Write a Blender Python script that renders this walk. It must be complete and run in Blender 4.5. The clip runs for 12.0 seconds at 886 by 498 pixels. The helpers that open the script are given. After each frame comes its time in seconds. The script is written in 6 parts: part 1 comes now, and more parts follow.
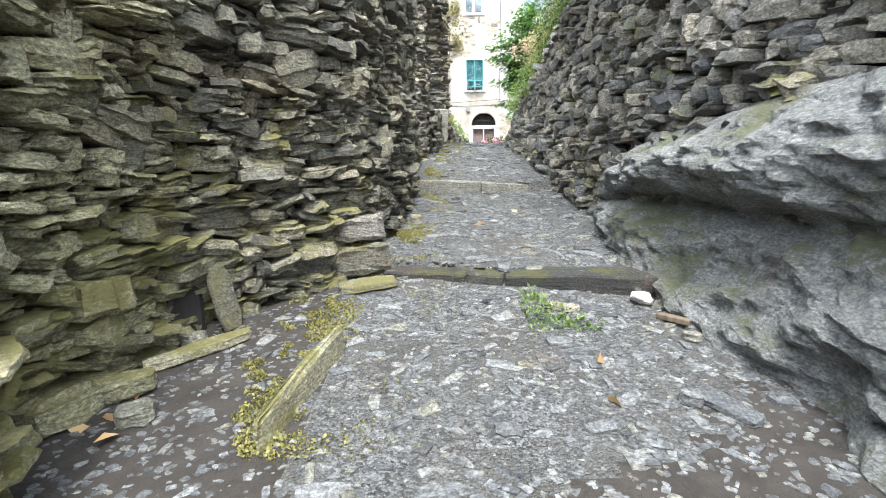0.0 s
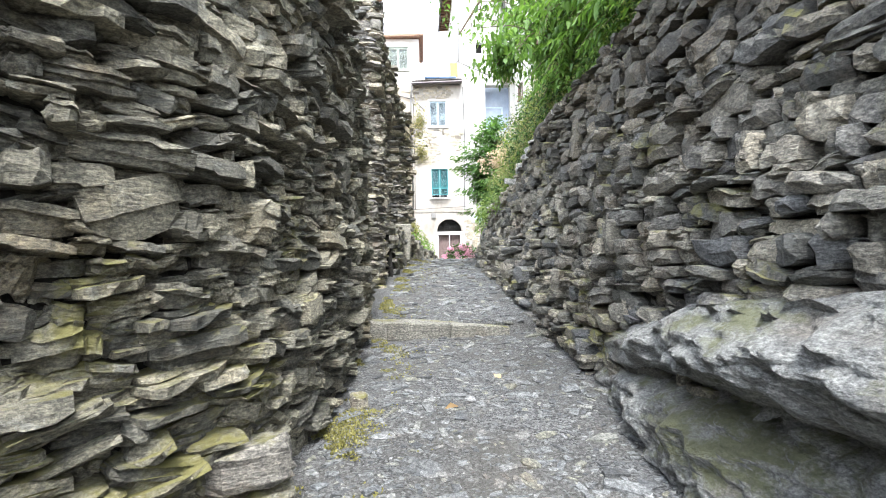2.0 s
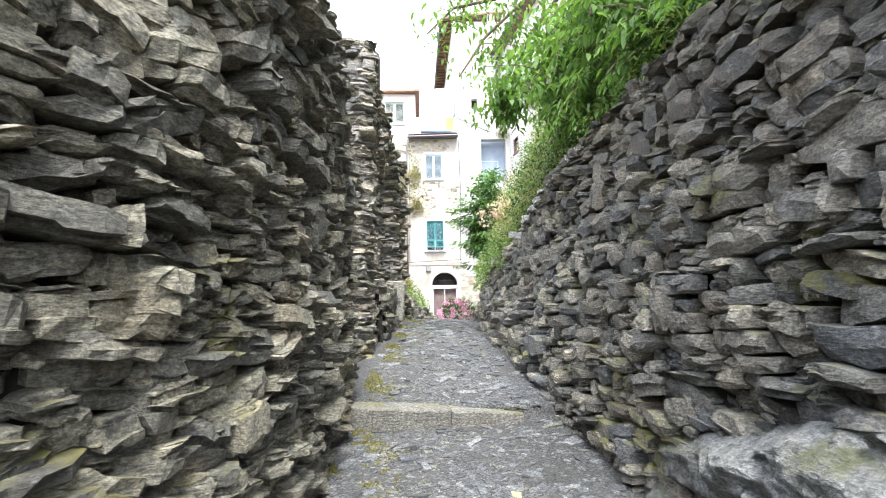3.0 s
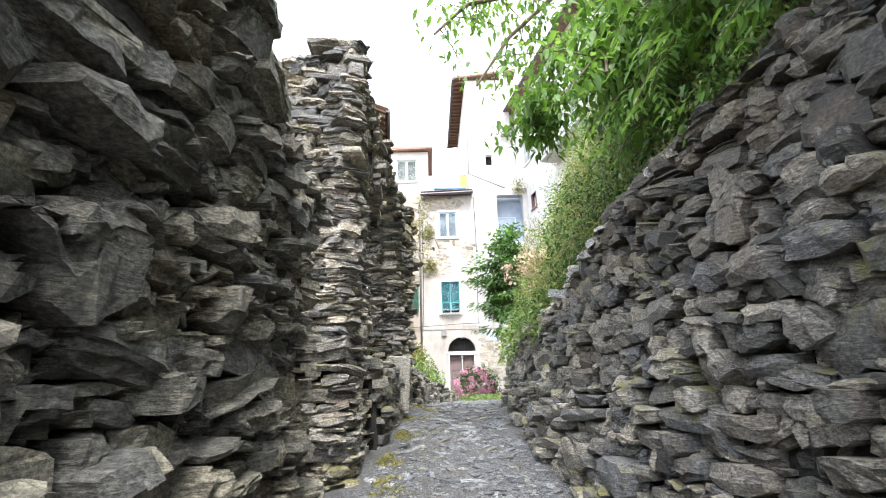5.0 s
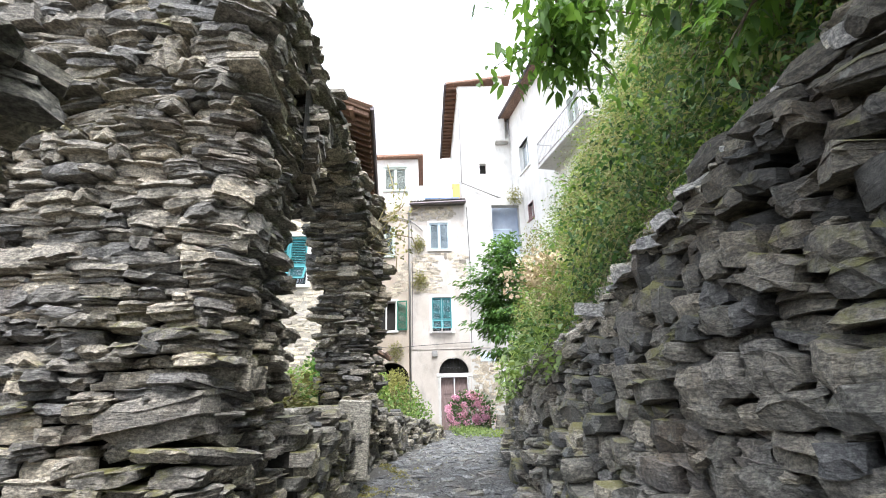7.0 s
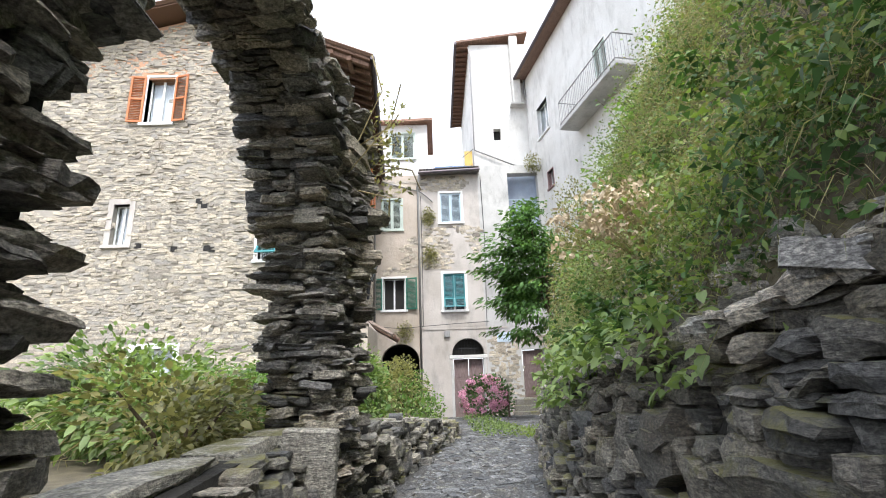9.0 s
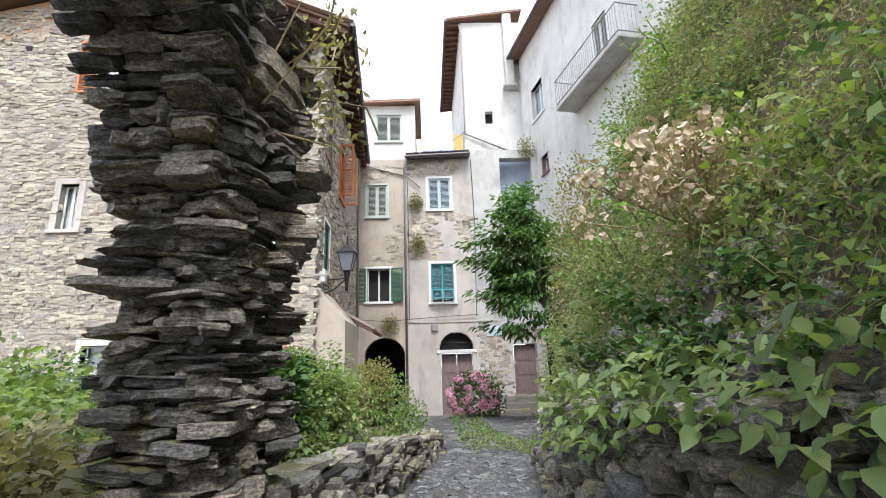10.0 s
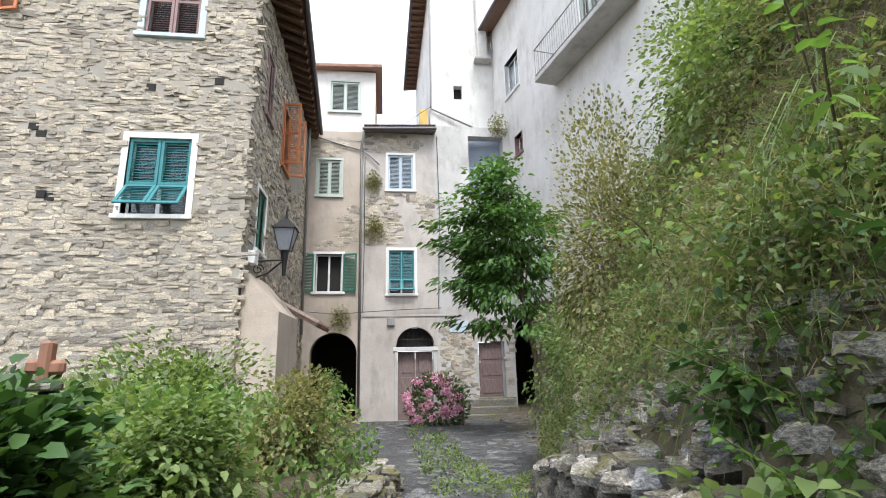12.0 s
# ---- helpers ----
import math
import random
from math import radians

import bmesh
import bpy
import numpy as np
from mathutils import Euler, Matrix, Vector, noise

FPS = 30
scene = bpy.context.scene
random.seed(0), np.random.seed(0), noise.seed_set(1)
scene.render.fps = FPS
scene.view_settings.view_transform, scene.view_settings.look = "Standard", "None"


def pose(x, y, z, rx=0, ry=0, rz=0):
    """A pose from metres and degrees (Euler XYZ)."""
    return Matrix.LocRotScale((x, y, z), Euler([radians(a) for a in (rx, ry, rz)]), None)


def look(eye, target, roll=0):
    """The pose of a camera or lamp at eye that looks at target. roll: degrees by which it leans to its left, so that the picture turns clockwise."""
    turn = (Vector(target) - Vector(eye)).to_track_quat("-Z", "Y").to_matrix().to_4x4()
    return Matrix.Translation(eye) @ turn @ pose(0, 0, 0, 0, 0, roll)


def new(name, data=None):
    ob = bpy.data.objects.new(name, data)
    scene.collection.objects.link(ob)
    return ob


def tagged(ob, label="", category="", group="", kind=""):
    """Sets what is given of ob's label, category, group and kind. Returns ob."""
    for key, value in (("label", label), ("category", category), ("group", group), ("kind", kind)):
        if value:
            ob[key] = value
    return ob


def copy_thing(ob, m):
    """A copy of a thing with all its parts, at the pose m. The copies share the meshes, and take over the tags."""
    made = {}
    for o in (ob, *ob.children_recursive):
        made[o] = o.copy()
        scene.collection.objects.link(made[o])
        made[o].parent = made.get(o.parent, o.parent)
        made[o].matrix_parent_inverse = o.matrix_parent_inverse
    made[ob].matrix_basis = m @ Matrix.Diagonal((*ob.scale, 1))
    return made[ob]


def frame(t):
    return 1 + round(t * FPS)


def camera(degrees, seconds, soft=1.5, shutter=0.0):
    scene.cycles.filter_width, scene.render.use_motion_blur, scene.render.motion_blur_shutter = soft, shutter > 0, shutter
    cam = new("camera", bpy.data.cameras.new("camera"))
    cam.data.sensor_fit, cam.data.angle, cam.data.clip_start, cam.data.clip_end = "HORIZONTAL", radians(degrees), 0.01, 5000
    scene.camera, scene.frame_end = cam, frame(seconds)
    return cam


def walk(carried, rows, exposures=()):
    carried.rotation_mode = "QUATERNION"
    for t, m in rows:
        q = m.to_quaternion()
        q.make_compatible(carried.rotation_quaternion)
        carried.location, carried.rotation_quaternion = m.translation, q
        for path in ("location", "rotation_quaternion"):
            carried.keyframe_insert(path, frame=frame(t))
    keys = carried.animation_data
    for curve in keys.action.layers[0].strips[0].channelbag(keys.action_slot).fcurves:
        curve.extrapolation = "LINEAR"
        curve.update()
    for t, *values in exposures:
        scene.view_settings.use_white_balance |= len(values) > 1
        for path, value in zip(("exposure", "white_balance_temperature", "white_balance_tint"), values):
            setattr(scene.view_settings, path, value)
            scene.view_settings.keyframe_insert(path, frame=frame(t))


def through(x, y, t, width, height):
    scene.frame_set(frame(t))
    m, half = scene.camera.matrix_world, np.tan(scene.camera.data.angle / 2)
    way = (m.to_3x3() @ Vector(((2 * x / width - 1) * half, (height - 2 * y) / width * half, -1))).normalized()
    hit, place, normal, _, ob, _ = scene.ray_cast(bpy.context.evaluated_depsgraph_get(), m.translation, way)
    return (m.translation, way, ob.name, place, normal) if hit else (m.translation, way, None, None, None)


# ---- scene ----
cam = camera(85.5, 12.0, soft=1.0)
PATH = [
    (0, (-0.078, 1.184, 1.615), (-0.134, 3.153, 1.271), -1.2),
    (0.5, (-0.127, 1.463, 1.693), (-0.163, 3.453, 1.495), -1.2),
    (1, (-0.148, 1.794, 1.808), (-0.111, 3.788, 1.662), -1.3),
    (1.5, (-0.094, 2.153, 1.846), (0.016, 4.149, 1.788), -1.2),
    (2, (-0.033, 2.508, 1.99), (0.059, 4.504, 2.053), -1.2),
    (2.5, (-0.037, 2.926, 2.04), (0.059, 4.914, 2.237), -1.1),
    (3, (-0.033, 3.295, 2.142), (0.085, 5.272, 2.42), -1.0),
    (3.2, (-0.014, 3.458, 2.147), (0.077, 5.426, 2.488), -1.0),
    (4.8, (0.031, 4.776, 2.368), (0.092, 6.704, 2.897), -1.7),
    (5, (0.06, 4.965, 2.409), (0.117, 6.892, 2.94), -1.6),
    (5.5, (0.116, 5.344, 2.522), (0.178, 7.266, 3.069), -1.5),
    (6, (0.107, 5.796, 2.602), (0.187, 7.708, 3.184), -1.6),
    (6.5, (0.175, 6.212, 2.627), (0.262, 8.117, 3.231), -1.7),
    (7, (0.276, 6.694, 2.707), (0.358, 8.601, 3.304), -1.7),
    (7.2, (0.275, 6.887, 2.689), (0.355, 8.797, 3.277), -1.7),
    (8.8, (0.34, 8.303, 2.946), (0.368, 10.234, 3.465), -1.9),
    (9, (0.309, 8.541, 2.948), (0.342, 10.473, 3.464), -1.9),
    (9.5, (0.351, 9.093, 3.094), (0.399, 11.03, 3.59), -2.0),
    (10, (0.441, 9.726, 3.183), (0.513, 11.667, 3.659), -1.8),
    (10.5, (0.365, 10.311, 3.216), (0.476, 12.259, 3.655), -1.7),
    (11, (0.351, 10.816, 3.276), (0.504, 12.771, 3.668), -1.6),
    (11.5, (0.442, 11.381, 3.344), (0.633, 13.334, 3.734), -1.4),
    (12, (0.453, 11.918, 3.375), (0.698, 13.852, 3.824), -1.3),
]
EXPOSURES = [(0.0, 2.3, 6150, 6), (2.5, 2.4, 6150, 8), (5.0, 2.2, 6150, 10), (7.0, 2.0, 6150, 10), (9.0, 1.5, 6150, 10), (12.0, 1.25, 6150, 10)]
walk(cam, [(t, look(eye, target, roll)) for t, eye, target, roll in PATH], EXPOSURES)

# ---- light ----
world = bpy.data.worlds.new("world")
scene.world = world
world.use_nodes = True
_wt = world.node_tree
_sky = _wt.nodes.new("ShaderNodeTexSky")
_sky.sky_type = "NISHITA"
_sky.sun_disc = False
_sky.sun_elevation = radians(60)
_sky.sun_rotation = radians(172)
_sky.air_density, _sky.dust_density, _sky.ozone_density = 1.0, 3.0, 1.0
_haze = _wt.nodes.new("ShaderNodeMix")
_haze.data_type = "RGBA"
_haze.inputs[0].default_value = 0.65
_haze.inputs[7].default_value = (7.2, 7.3, 7.5, 1)
_wt.links.new(_sky.outputs[0], _haze.inputs[6])
_wt.links.new(_haze.outputs[2], _wt.nodes["Background"].inputs[0])
_wt.nodes["Background"].inputs[1].default_value = 0.15
sun_data = bpy.data.lights.new("sun", "SUN")
sun_data.energy, sun_data.angle, sun_data.color = 1.7, radians(16), (1.0, 0.97, 0.93)
sun = new("sun", sun_data)
sun.matrix_world = look((0, 0, 0), (-math.sin(radians(172)) * math.cos(radians(60)), -math.cos(radians(172)) * math.cos(radians(60)), -math.sin(radians(60))))

# ---- materials ----
def material(name):
    m = bpy.data.materials.new(name)
    m.use_nodes = True
    nt = m.node_tree
    return m, nt, nt.nodes["Principled BSDF"]


def node(nt, kind, **inputs):
    n = nt.nodes.new(kind)
    for key, value in inputs.items():
        n.inputs[key.replace("_", " ")].default_value = value
    return n


def ramp(nt, source, stops):
    r = nt.nodes.new("ShaderNodeValToRGB")
    els = r.color_ramp.elements
    while len(els) < len(stops):
        els.new(0.5)
    for el, (pos, col) in zip(els, stops):
        el.position, el.color = pos, (*col, 1)
    nt.links.new(source, r.inputs[0])
    return r.outputs[0]


def mix(nt, fac, a, b, mode="MIX"):
    n = nt.nodes.new("ShaderNodeMix")
    n.data_type, n.blend_type = "RGBA", mode
    for sock, value in ((n.inputs[0], fac), (n.inputs[6], a), (n.inputs[7], b)):
        if isinstance(value, bpy.types.NodeSocket):
            nt.links.new(value, sock)
        elif isinstance(value, (int, float)):
            sock.default_value = value
        else:
            sock.default_value = (*value, 1)
    return n.outputs[2]


def calc(nt, op, a, b=0.0):
    n = nt.nodes.new("ShaderNodeMath")
    n.operation = op
    for sock, value in ((n.inputs[0], a), (n.inputs[1], b)):
        if isinstance(value, bpy.types.NodeSocket):
            nt.links.new(value, sock)
        else:
            sock.default_value = value
    return n.outputs[0]


def world_noise(nt, scale, detail=4.0, stretch=(1, 1, 1), rough=0.6):
    geo = nt.nodes.new("ShaderNodeNewGeometry")
    mp = nt.nodes.new("ShaderNodeMapping")
    mp.inputs["Scale"].default_value = stretch
    nt.links.new(geo.outputs["Position"], mp.inputs["Vector"])
    n = node(nt, "ShaderNodeTexNoise", Scale=scale, Detail=detail, Roughness=rough)
    nt.links.new(mp.outputs[0], n.inputs["Vector"])
    return n.outputs["Fac"]


def piece_random(nt):
    geo = nt.nodes.new("ShaderNodeNewGeometry")
    info = nt.nodes.new("ShaderNodeObjectInfo")
    return calc(nt, "FRACT", calc(nt, "ADD", geo.outputs["Random Per Island"], info.outputs["Random"]))


def bumped(nt, bsdf, height, strength=0.5, distance=0.02):
    b = node(nt, "ShaderNodeBump", Strength=strength, Distance=distance)
    nt.links.new(height, b.inputs["Height"])
    nt.links.new(b.outputs[0], bsdf.inputs["Normal"])


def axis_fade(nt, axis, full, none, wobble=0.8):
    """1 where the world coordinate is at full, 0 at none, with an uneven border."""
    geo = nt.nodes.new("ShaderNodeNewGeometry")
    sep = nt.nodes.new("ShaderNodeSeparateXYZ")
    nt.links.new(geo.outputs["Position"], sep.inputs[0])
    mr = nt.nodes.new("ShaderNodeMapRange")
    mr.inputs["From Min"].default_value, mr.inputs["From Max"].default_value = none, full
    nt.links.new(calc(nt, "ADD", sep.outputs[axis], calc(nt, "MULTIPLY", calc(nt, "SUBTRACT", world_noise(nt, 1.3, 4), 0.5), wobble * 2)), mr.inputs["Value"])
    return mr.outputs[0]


def stone_material(name, palette, moss=0.0, moss_color=(0.16, 0.15, 0.035), lichen=0.25, rough=0.8, strata=(1, 1, 4.5), stain=(0.10, 0.075, 0.05), relief=0.022, moss_zone=(), second=(), second_zone=(), contrast=1.25):
    """Split slate: each piece has its own tone; fine strata, specks, rusty stains, pale lichen spots and moss on top."""
    m, nt, bsdf = material(name)
    pick = piece_random(nt)
    base = ramp(nt, pick, [(i / max(1, len(palette) - 1), c) for i, c in enumerate(palette)])
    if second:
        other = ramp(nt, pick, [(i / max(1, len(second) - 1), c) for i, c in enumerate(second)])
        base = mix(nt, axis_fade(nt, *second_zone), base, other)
    bands = world_noise(nt, 16, 5, strata, 0.65)
    base = mix(nt, 0.6 * contrast, base, ramp(nt, bands, [(0.34, (0.42, 0.42, 0.43)), (0.48, (0.95, 0.95, 0.95)), (0.66, (1.5, 1.49, 1.45))]), "MULTIPLY")
    blotch = world_noise(nt, 2.6, 5)
    base = mix(nt, ramp(nt, blotch, [(0.54, (0, 0, 0)), (0.7, (0.5, 0.5, 0.5))]), base, stain)
    speck = world_noise(nt, 55, 5, (1, 1, 1.6), 0.8)
    base = mix(nt, 0.75 * contrast, base, ramp(nt, speck, [(0.38, (0.4, 0.39, 0.38)), (0.5, (1.0, 1.0, 1.0)), (0.62, (1.9, 1.88, 1.82))]), "MULTIPLY")
    pale = world_noise(nt, 13, 6, (1, 1, 1), 0.7)
    base = mix(nt, ramp(nt, pale, [(0.6, (0, 0, 0)), (0.66, (lichen, lichen, lichen))]), base, (0.5, 0.5, 0.45))
    if moss:
        geo = nt.nodes.new("ShaderNodeNewGeometry")
        sep = nt.nodes.new("ShaderNodeSeparateXYZ")
        nt.links.new(geo.outputs["Normal"], sep.inputs[0])
        up = calc(nt, "ADD", calc(nt, "MULTIPLY", sep.outputs[2], 0.12), world_noise(nt, 2.1, 7, (1, 1, 1), 0.7))
        for zone in moss_zone:
            up = calc(nt, "SUBTRACT", up, calc(nt, "MULTIPLY", calc(nt, "SUBTRACT", 1.0, axis_fade(nt, *zone)), 0.25))
        fac = ramp(nt, up, [(0.62 - 0.12 * moss, (0, 0, 0)), (0.72 - 0.1 * moss, (0.85, 0.85, 0.85))])
        green = mix(nt, world_noise(nt, 24, 5, (1, 1, 1), 0.8), tuple(c * 1.35 for c in moss_color), tuple(c * 0.4 for c in moss_color))
        base = mix(nt, fac, base, green)
    nt.links.new(base, bsdf.inputs["Base Color"])
    nt.links.new(calc(nt, "ADD", calc(nt, "MULTIPLY", bands, 0.35), rough - 0.2), bsdf.inputs["Roughness"])
    ledge = world_noise(nt, 20, 7, strata, 0.7)
    fine = calc(nt, "ADD", ledge, calc(nt, "MULTIPLY", speck, 0.35))
    bumped(nt, bsdf, fine, 1.0, relief)
    return m


def earth_material(name, a, b, scale=6, pebbles=0.0):
    m, nt, bsdf = material(name)
    col = ramp(nt, world_noise(nt, scale, 8), [(0.3, a), (0.7, b)])
    h = world_noise(nt, scale * 5, 8)
    if pebbles:
        geo = nt.nodes.new("ShaderNodeNewGeometry")
        v = node(nt, "ShaderNodeTexVoronoi", Scale=pebbles)
        nt.links.new(geo.outputs["Position"], v.inputs["Vector"])
        sep = nt.nodes.new("ShaderNodeSeparateColor")
        nt.links.new(v.outputs["Color"], sep.inputs[0])
        tone = ramp(nt, sep.outputs[0], [(0, (0.03, 0.03, 0.032)), (0.5, (0.1, 0.1, 0.103)), (1, (0.22, 0.22, 0.22))])
        where = ramp(nt, world_noise(nt, 1.6, 5), [(0.38, (0.2, 0.2, 0.2)), (0.6, (0.9, 0.9, 0.9))])
        col = mix(nt, where, col, tone)
        h = calc(nt, "SUBTRACT", calc(nt, "MULTIPLY", h, 0.5), v.outputs["Distance"])
    nt.links.new(col, bsdf.inputs["Base Color"])
    bsdf.inputs["Roughness"].default_value = 0.95
    bumped(nt, bsdf, h, 0.9, 0.025)
    return m


def leaf_material(name, dark, mid, light, through=0.35):
    m, nt, bsdf = material(name)
    col = ramp(nt, piece_random(nt), [(0, dark), (0.5, mid), (1, light)])
    col = mix(nt, ramp(nt, world_noise(nt, 1.1, 3), [(0.35, (0, 0, 0)), (0.7, (0.6, 0.6, 0.6))]), col, light)
    nt.links.new(col, bsdf.inputs["Base Color"])
    bsdf.inputs["Roughness"].default_value = 0.55
    tr = nt.nodes.new("ShaderNodeBsdfTranslucent")
    nt.links.new(mix(nt, 1.0, col, (1.5, 1.5, 0.85), "MULTIPLY"), tr.inputs[0])
    ms = nt.nodes.new("ShaderNodeMixShader")
    ms.inputs[0].default_value = through
    nt.links.new(bsdf.outputs[0], ms.inputs[1])
    nt.links.new(tr.outputs[0], ms.inputs[2])
    nt.links.new(ms.outputs[0], nt.nodes["Material Output"].inputs[0])
    return m


def plaster_material(name, a, b, stain=(0.2, 0.19, 0.17), amount=0.5, scale=0.9, bump=0.5):
    m, nt, bsdf = material(name)
    col = ramp(nt, world_noise(nt, scale, 7), [(0.3, a), (0.7, b)])
    streak = world_noise(nt, 1.3, 8, (1.5, 1.5, 0.6), 0.7)
    col = mix(nt, ramp(nt, streak, [(0.5, (0, 0, 0)), (0.75, (amount, amount, amount))]), col, stain)
    col = mix(nt, 0.3, col, ramp(nt, world_noise(nt, 30, 4), [(0.3, (0.5, 0.5, 0.5)), (0.7, (1, 1, 1))]), "MULTIPLY")
    nt.links.new(col, bsdf.inputs["Base Color"])
    bsdf.inputs["Roughness"].default_value = 0.92
    bumped(nt, bsdf, world_noise(nt, 7, 9, rough=0.7), bump, 0.03)
    return m


def paint_material(name, a, b=None, rough=0.55, metal=0.0, stretch=(6, 6, 1), wear=0.35):
    m, nt, bsdf = material(name)
    b = b or tuple(c * 0.6 for c in a)
    col = ramp(nt, world_noise(nt, 6, 6, stretch), [(0.3, b), (0.65, a)])
    col = mix(nt, ramp(nt, world_noise(nt, 26, 4, stretch), [(0.6, (0, 0, 0)), (0.8, (wear, wear, wear))]), col, tuple(min(1, c * 1.5 + 0.08) for c in a))
    nt.links.new(col, bsdf.inputs["Base Color"])
    bsdf.inputs["Roughness"].default_value, bsdf.inputs["Metallic"].default_value = rough, metal
    bumped(nt, bsdf, world_noise(nt, 40, 4, stretch), 0.2, 0.004)
    return m


M = {}
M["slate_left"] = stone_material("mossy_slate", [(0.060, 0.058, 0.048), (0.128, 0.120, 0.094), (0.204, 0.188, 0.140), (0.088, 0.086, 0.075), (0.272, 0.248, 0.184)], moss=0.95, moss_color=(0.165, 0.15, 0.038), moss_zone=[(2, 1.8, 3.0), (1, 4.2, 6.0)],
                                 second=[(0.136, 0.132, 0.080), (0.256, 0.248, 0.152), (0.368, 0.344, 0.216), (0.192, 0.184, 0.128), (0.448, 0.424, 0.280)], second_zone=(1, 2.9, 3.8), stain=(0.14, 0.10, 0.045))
M["slate_pier"] = stone_material("weathered_slate", [(0.075, 0.073, 0.07), (0.18, 0.167, 0.147), (0.30, 0.268, 0.213), (0.12, 0.118, 0.118), (0.38, 0.335, 0.262)], moss=0.15, stain=(0.16, 0.11, 0.065))
# Browner, darker palette higher up; it also paints in the overhanging foliage's shade.
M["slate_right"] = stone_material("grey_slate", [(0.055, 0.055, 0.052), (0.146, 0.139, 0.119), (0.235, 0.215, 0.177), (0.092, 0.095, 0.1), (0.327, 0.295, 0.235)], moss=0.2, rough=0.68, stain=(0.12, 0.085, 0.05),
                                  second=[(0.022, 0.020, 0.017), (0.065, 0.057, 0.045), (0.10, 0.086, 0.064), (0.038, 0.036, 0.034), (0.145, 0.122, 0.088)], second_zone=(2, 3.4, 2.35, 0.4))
M["rock"] = stone_material("bedrock", [(0.195, 0.2, 0.2), (0.26, 0.256, 0.244)], moss=0.25, moss_color=(0.13, 0.135, 0.06), lichen=0.3, strata=(1, 0.8, 1.6), rough=0.75, contrast=1.0, relief=0.05)
M["house_stone"] = stone_material("house_rubble", [(0.20, 0.178, 0.148), (0.37, 0.328, 0.262), (0.50, 0.435, 0.335), (0.28, 0.262, 0.232), (0.57, 0.50, 0.385)], lichen=0.35, strata=(1.449, 1.424, 4.082), stain=(0.25, 0.205, 0.15), relief=0.02, contrast=0.75)
M["mortar"] = plaster_material("lime_mortar", (0.302, 0.281, 0.238), (0.396, 0.360, 0.302), amount=0.3)
# Dark earth of the wall joints; doubles as painted shade inside the passages.
M["joint"] = earth_material("joint_earth_and_shade", (0.008, 0.007, 0.006), (0.026, 0.023, 0.018), 8)
M["ground"] = earth_material("gravel_earth", (0.05, 0.047, 0.041), (0.115, 0.109, 0.097), 3, 95)
M["earth"] = earth_material("brown_earth", (0.02, 0.0165, 0.014), (0.046, 0.039, 0.033), 7)
M["path_stone"] = stone_material("path_slate", [(0.043, 0.045, 0.049), (0.093, 0.098, 0.104), (0.128, 0.131, 0.134), (0.05, 0.052, 0.055), (0.170, 0.174, 0.178), (0.119, 0.117, 0.093)], lichen=0.08, relief=0.01)
# Slate lowered to near black so that its colour carries the riser's shade.
M["step"] = stone_material("shade_dark_step_slate", [(0.018, 0.018, 0.017), (0.036, 0.035, 0.032)], moss=0.15, moss_color=(0.08, 0.075, 0.02))
M["kerb"] = stone_material("step_slate", [(0.13, 0.125, 0.11), (0.22, 0.21, 0.18), (0.17, 0.163, 0.145)], moss=0.25)
M["soil"] = earth_material("hill_soil", (0.055, 0.046, 0.028), (0.14, 0.115, 0.07), 5)
M["moss"] = leaf_material("yellow_moss", (0.07, 0.068, 0.018), (0.14, 0.13, 0.035), (0.23, 0.21, 0.06), 0.1)
M["rubble"] = stone_material("tan_rubble", [(0.22, 0.20, 0.17), (0.40, 0.36, 0.30), (0.30, 0.30, 0.305), (0.52, 0.47, 0.40)], moss=0.1)
M["coping"] = stone_material("coping_slate", [(0.26, 0.245, 0.21), (0.36, 0.335, 0.285)], moss=0.2, relief=0.03)
M["leaf"] = leaf_material("leaf_green", (0.028, 0.055, 0.013), (0.105, 0.17, 0.05), (0.25, 0.33, 0.115), 0.4)
M["leaf_bright"] = leaf_material("leaf_bright", (0.032, 0.07, 0.016), (0.09, 0.18, 0.038), (0.18, 0.3, 0.075), 0.5)
M["leaf_tree"] = leaf_material("leaf_tree", (0.018, 0.045, 0.012), (0.055, 0.125, 0.03), (0.12, 0.23, 0.055), 0.4)
M["leaf_dark"] = leaf_material("leaf_deep", (0.014, 0.038, 0.012), (0.046, 0.105, 0.028), (0.105, 0.2, 0.055), 0.3)
M["leaf_lime"] = leaf_material("leaf_lime", (0.081, 0.138, 0.024), (0.150, 0.230, 0.042), (0.275, 0.356, 0.086), 0.45)
M["leaf_olive"] = leaf_material("leaf_olive", (0.05, 0.055, 0.024), (0.165, 0.17, 0.075), (0.34, 0.32, 0.15), 0.4)
M["straw"] = leaf_material("dry_grass", (0.13, 0.10, 0.055), (0.31, 0.25, 0.14), (0.48, 0.41, 0.25), 0.3)
M["seed"] = leaf_material("papery_seed", (0.34, 0.26, 0.17), (0.47, 0.37, 0.25), (0.6, 0.49, 0.35), 0.08)
M["pink"] = leaf_material("pink_petal", (0.5, 0.17, 0.34), (0.66, 0.32, 0.5), (0.78, 0.5, 0.64), 0.25)
M["bark"] = paint_material("bark", (0.16, 0.12, 0.08), (0.07, 0.055, 0.04), 0.9)
M["plaster_beige"] = plaster_material("beige_plaster", (0.446, 0.402, 0.356), (0.582, 0.539, 0.497), amount=0.55)
M["plaster_warm"] = plaster_material("ochre_plaster", (0.407, 0.343, 0.270), (0.543, 0.470, 0.400), amount=0.5)
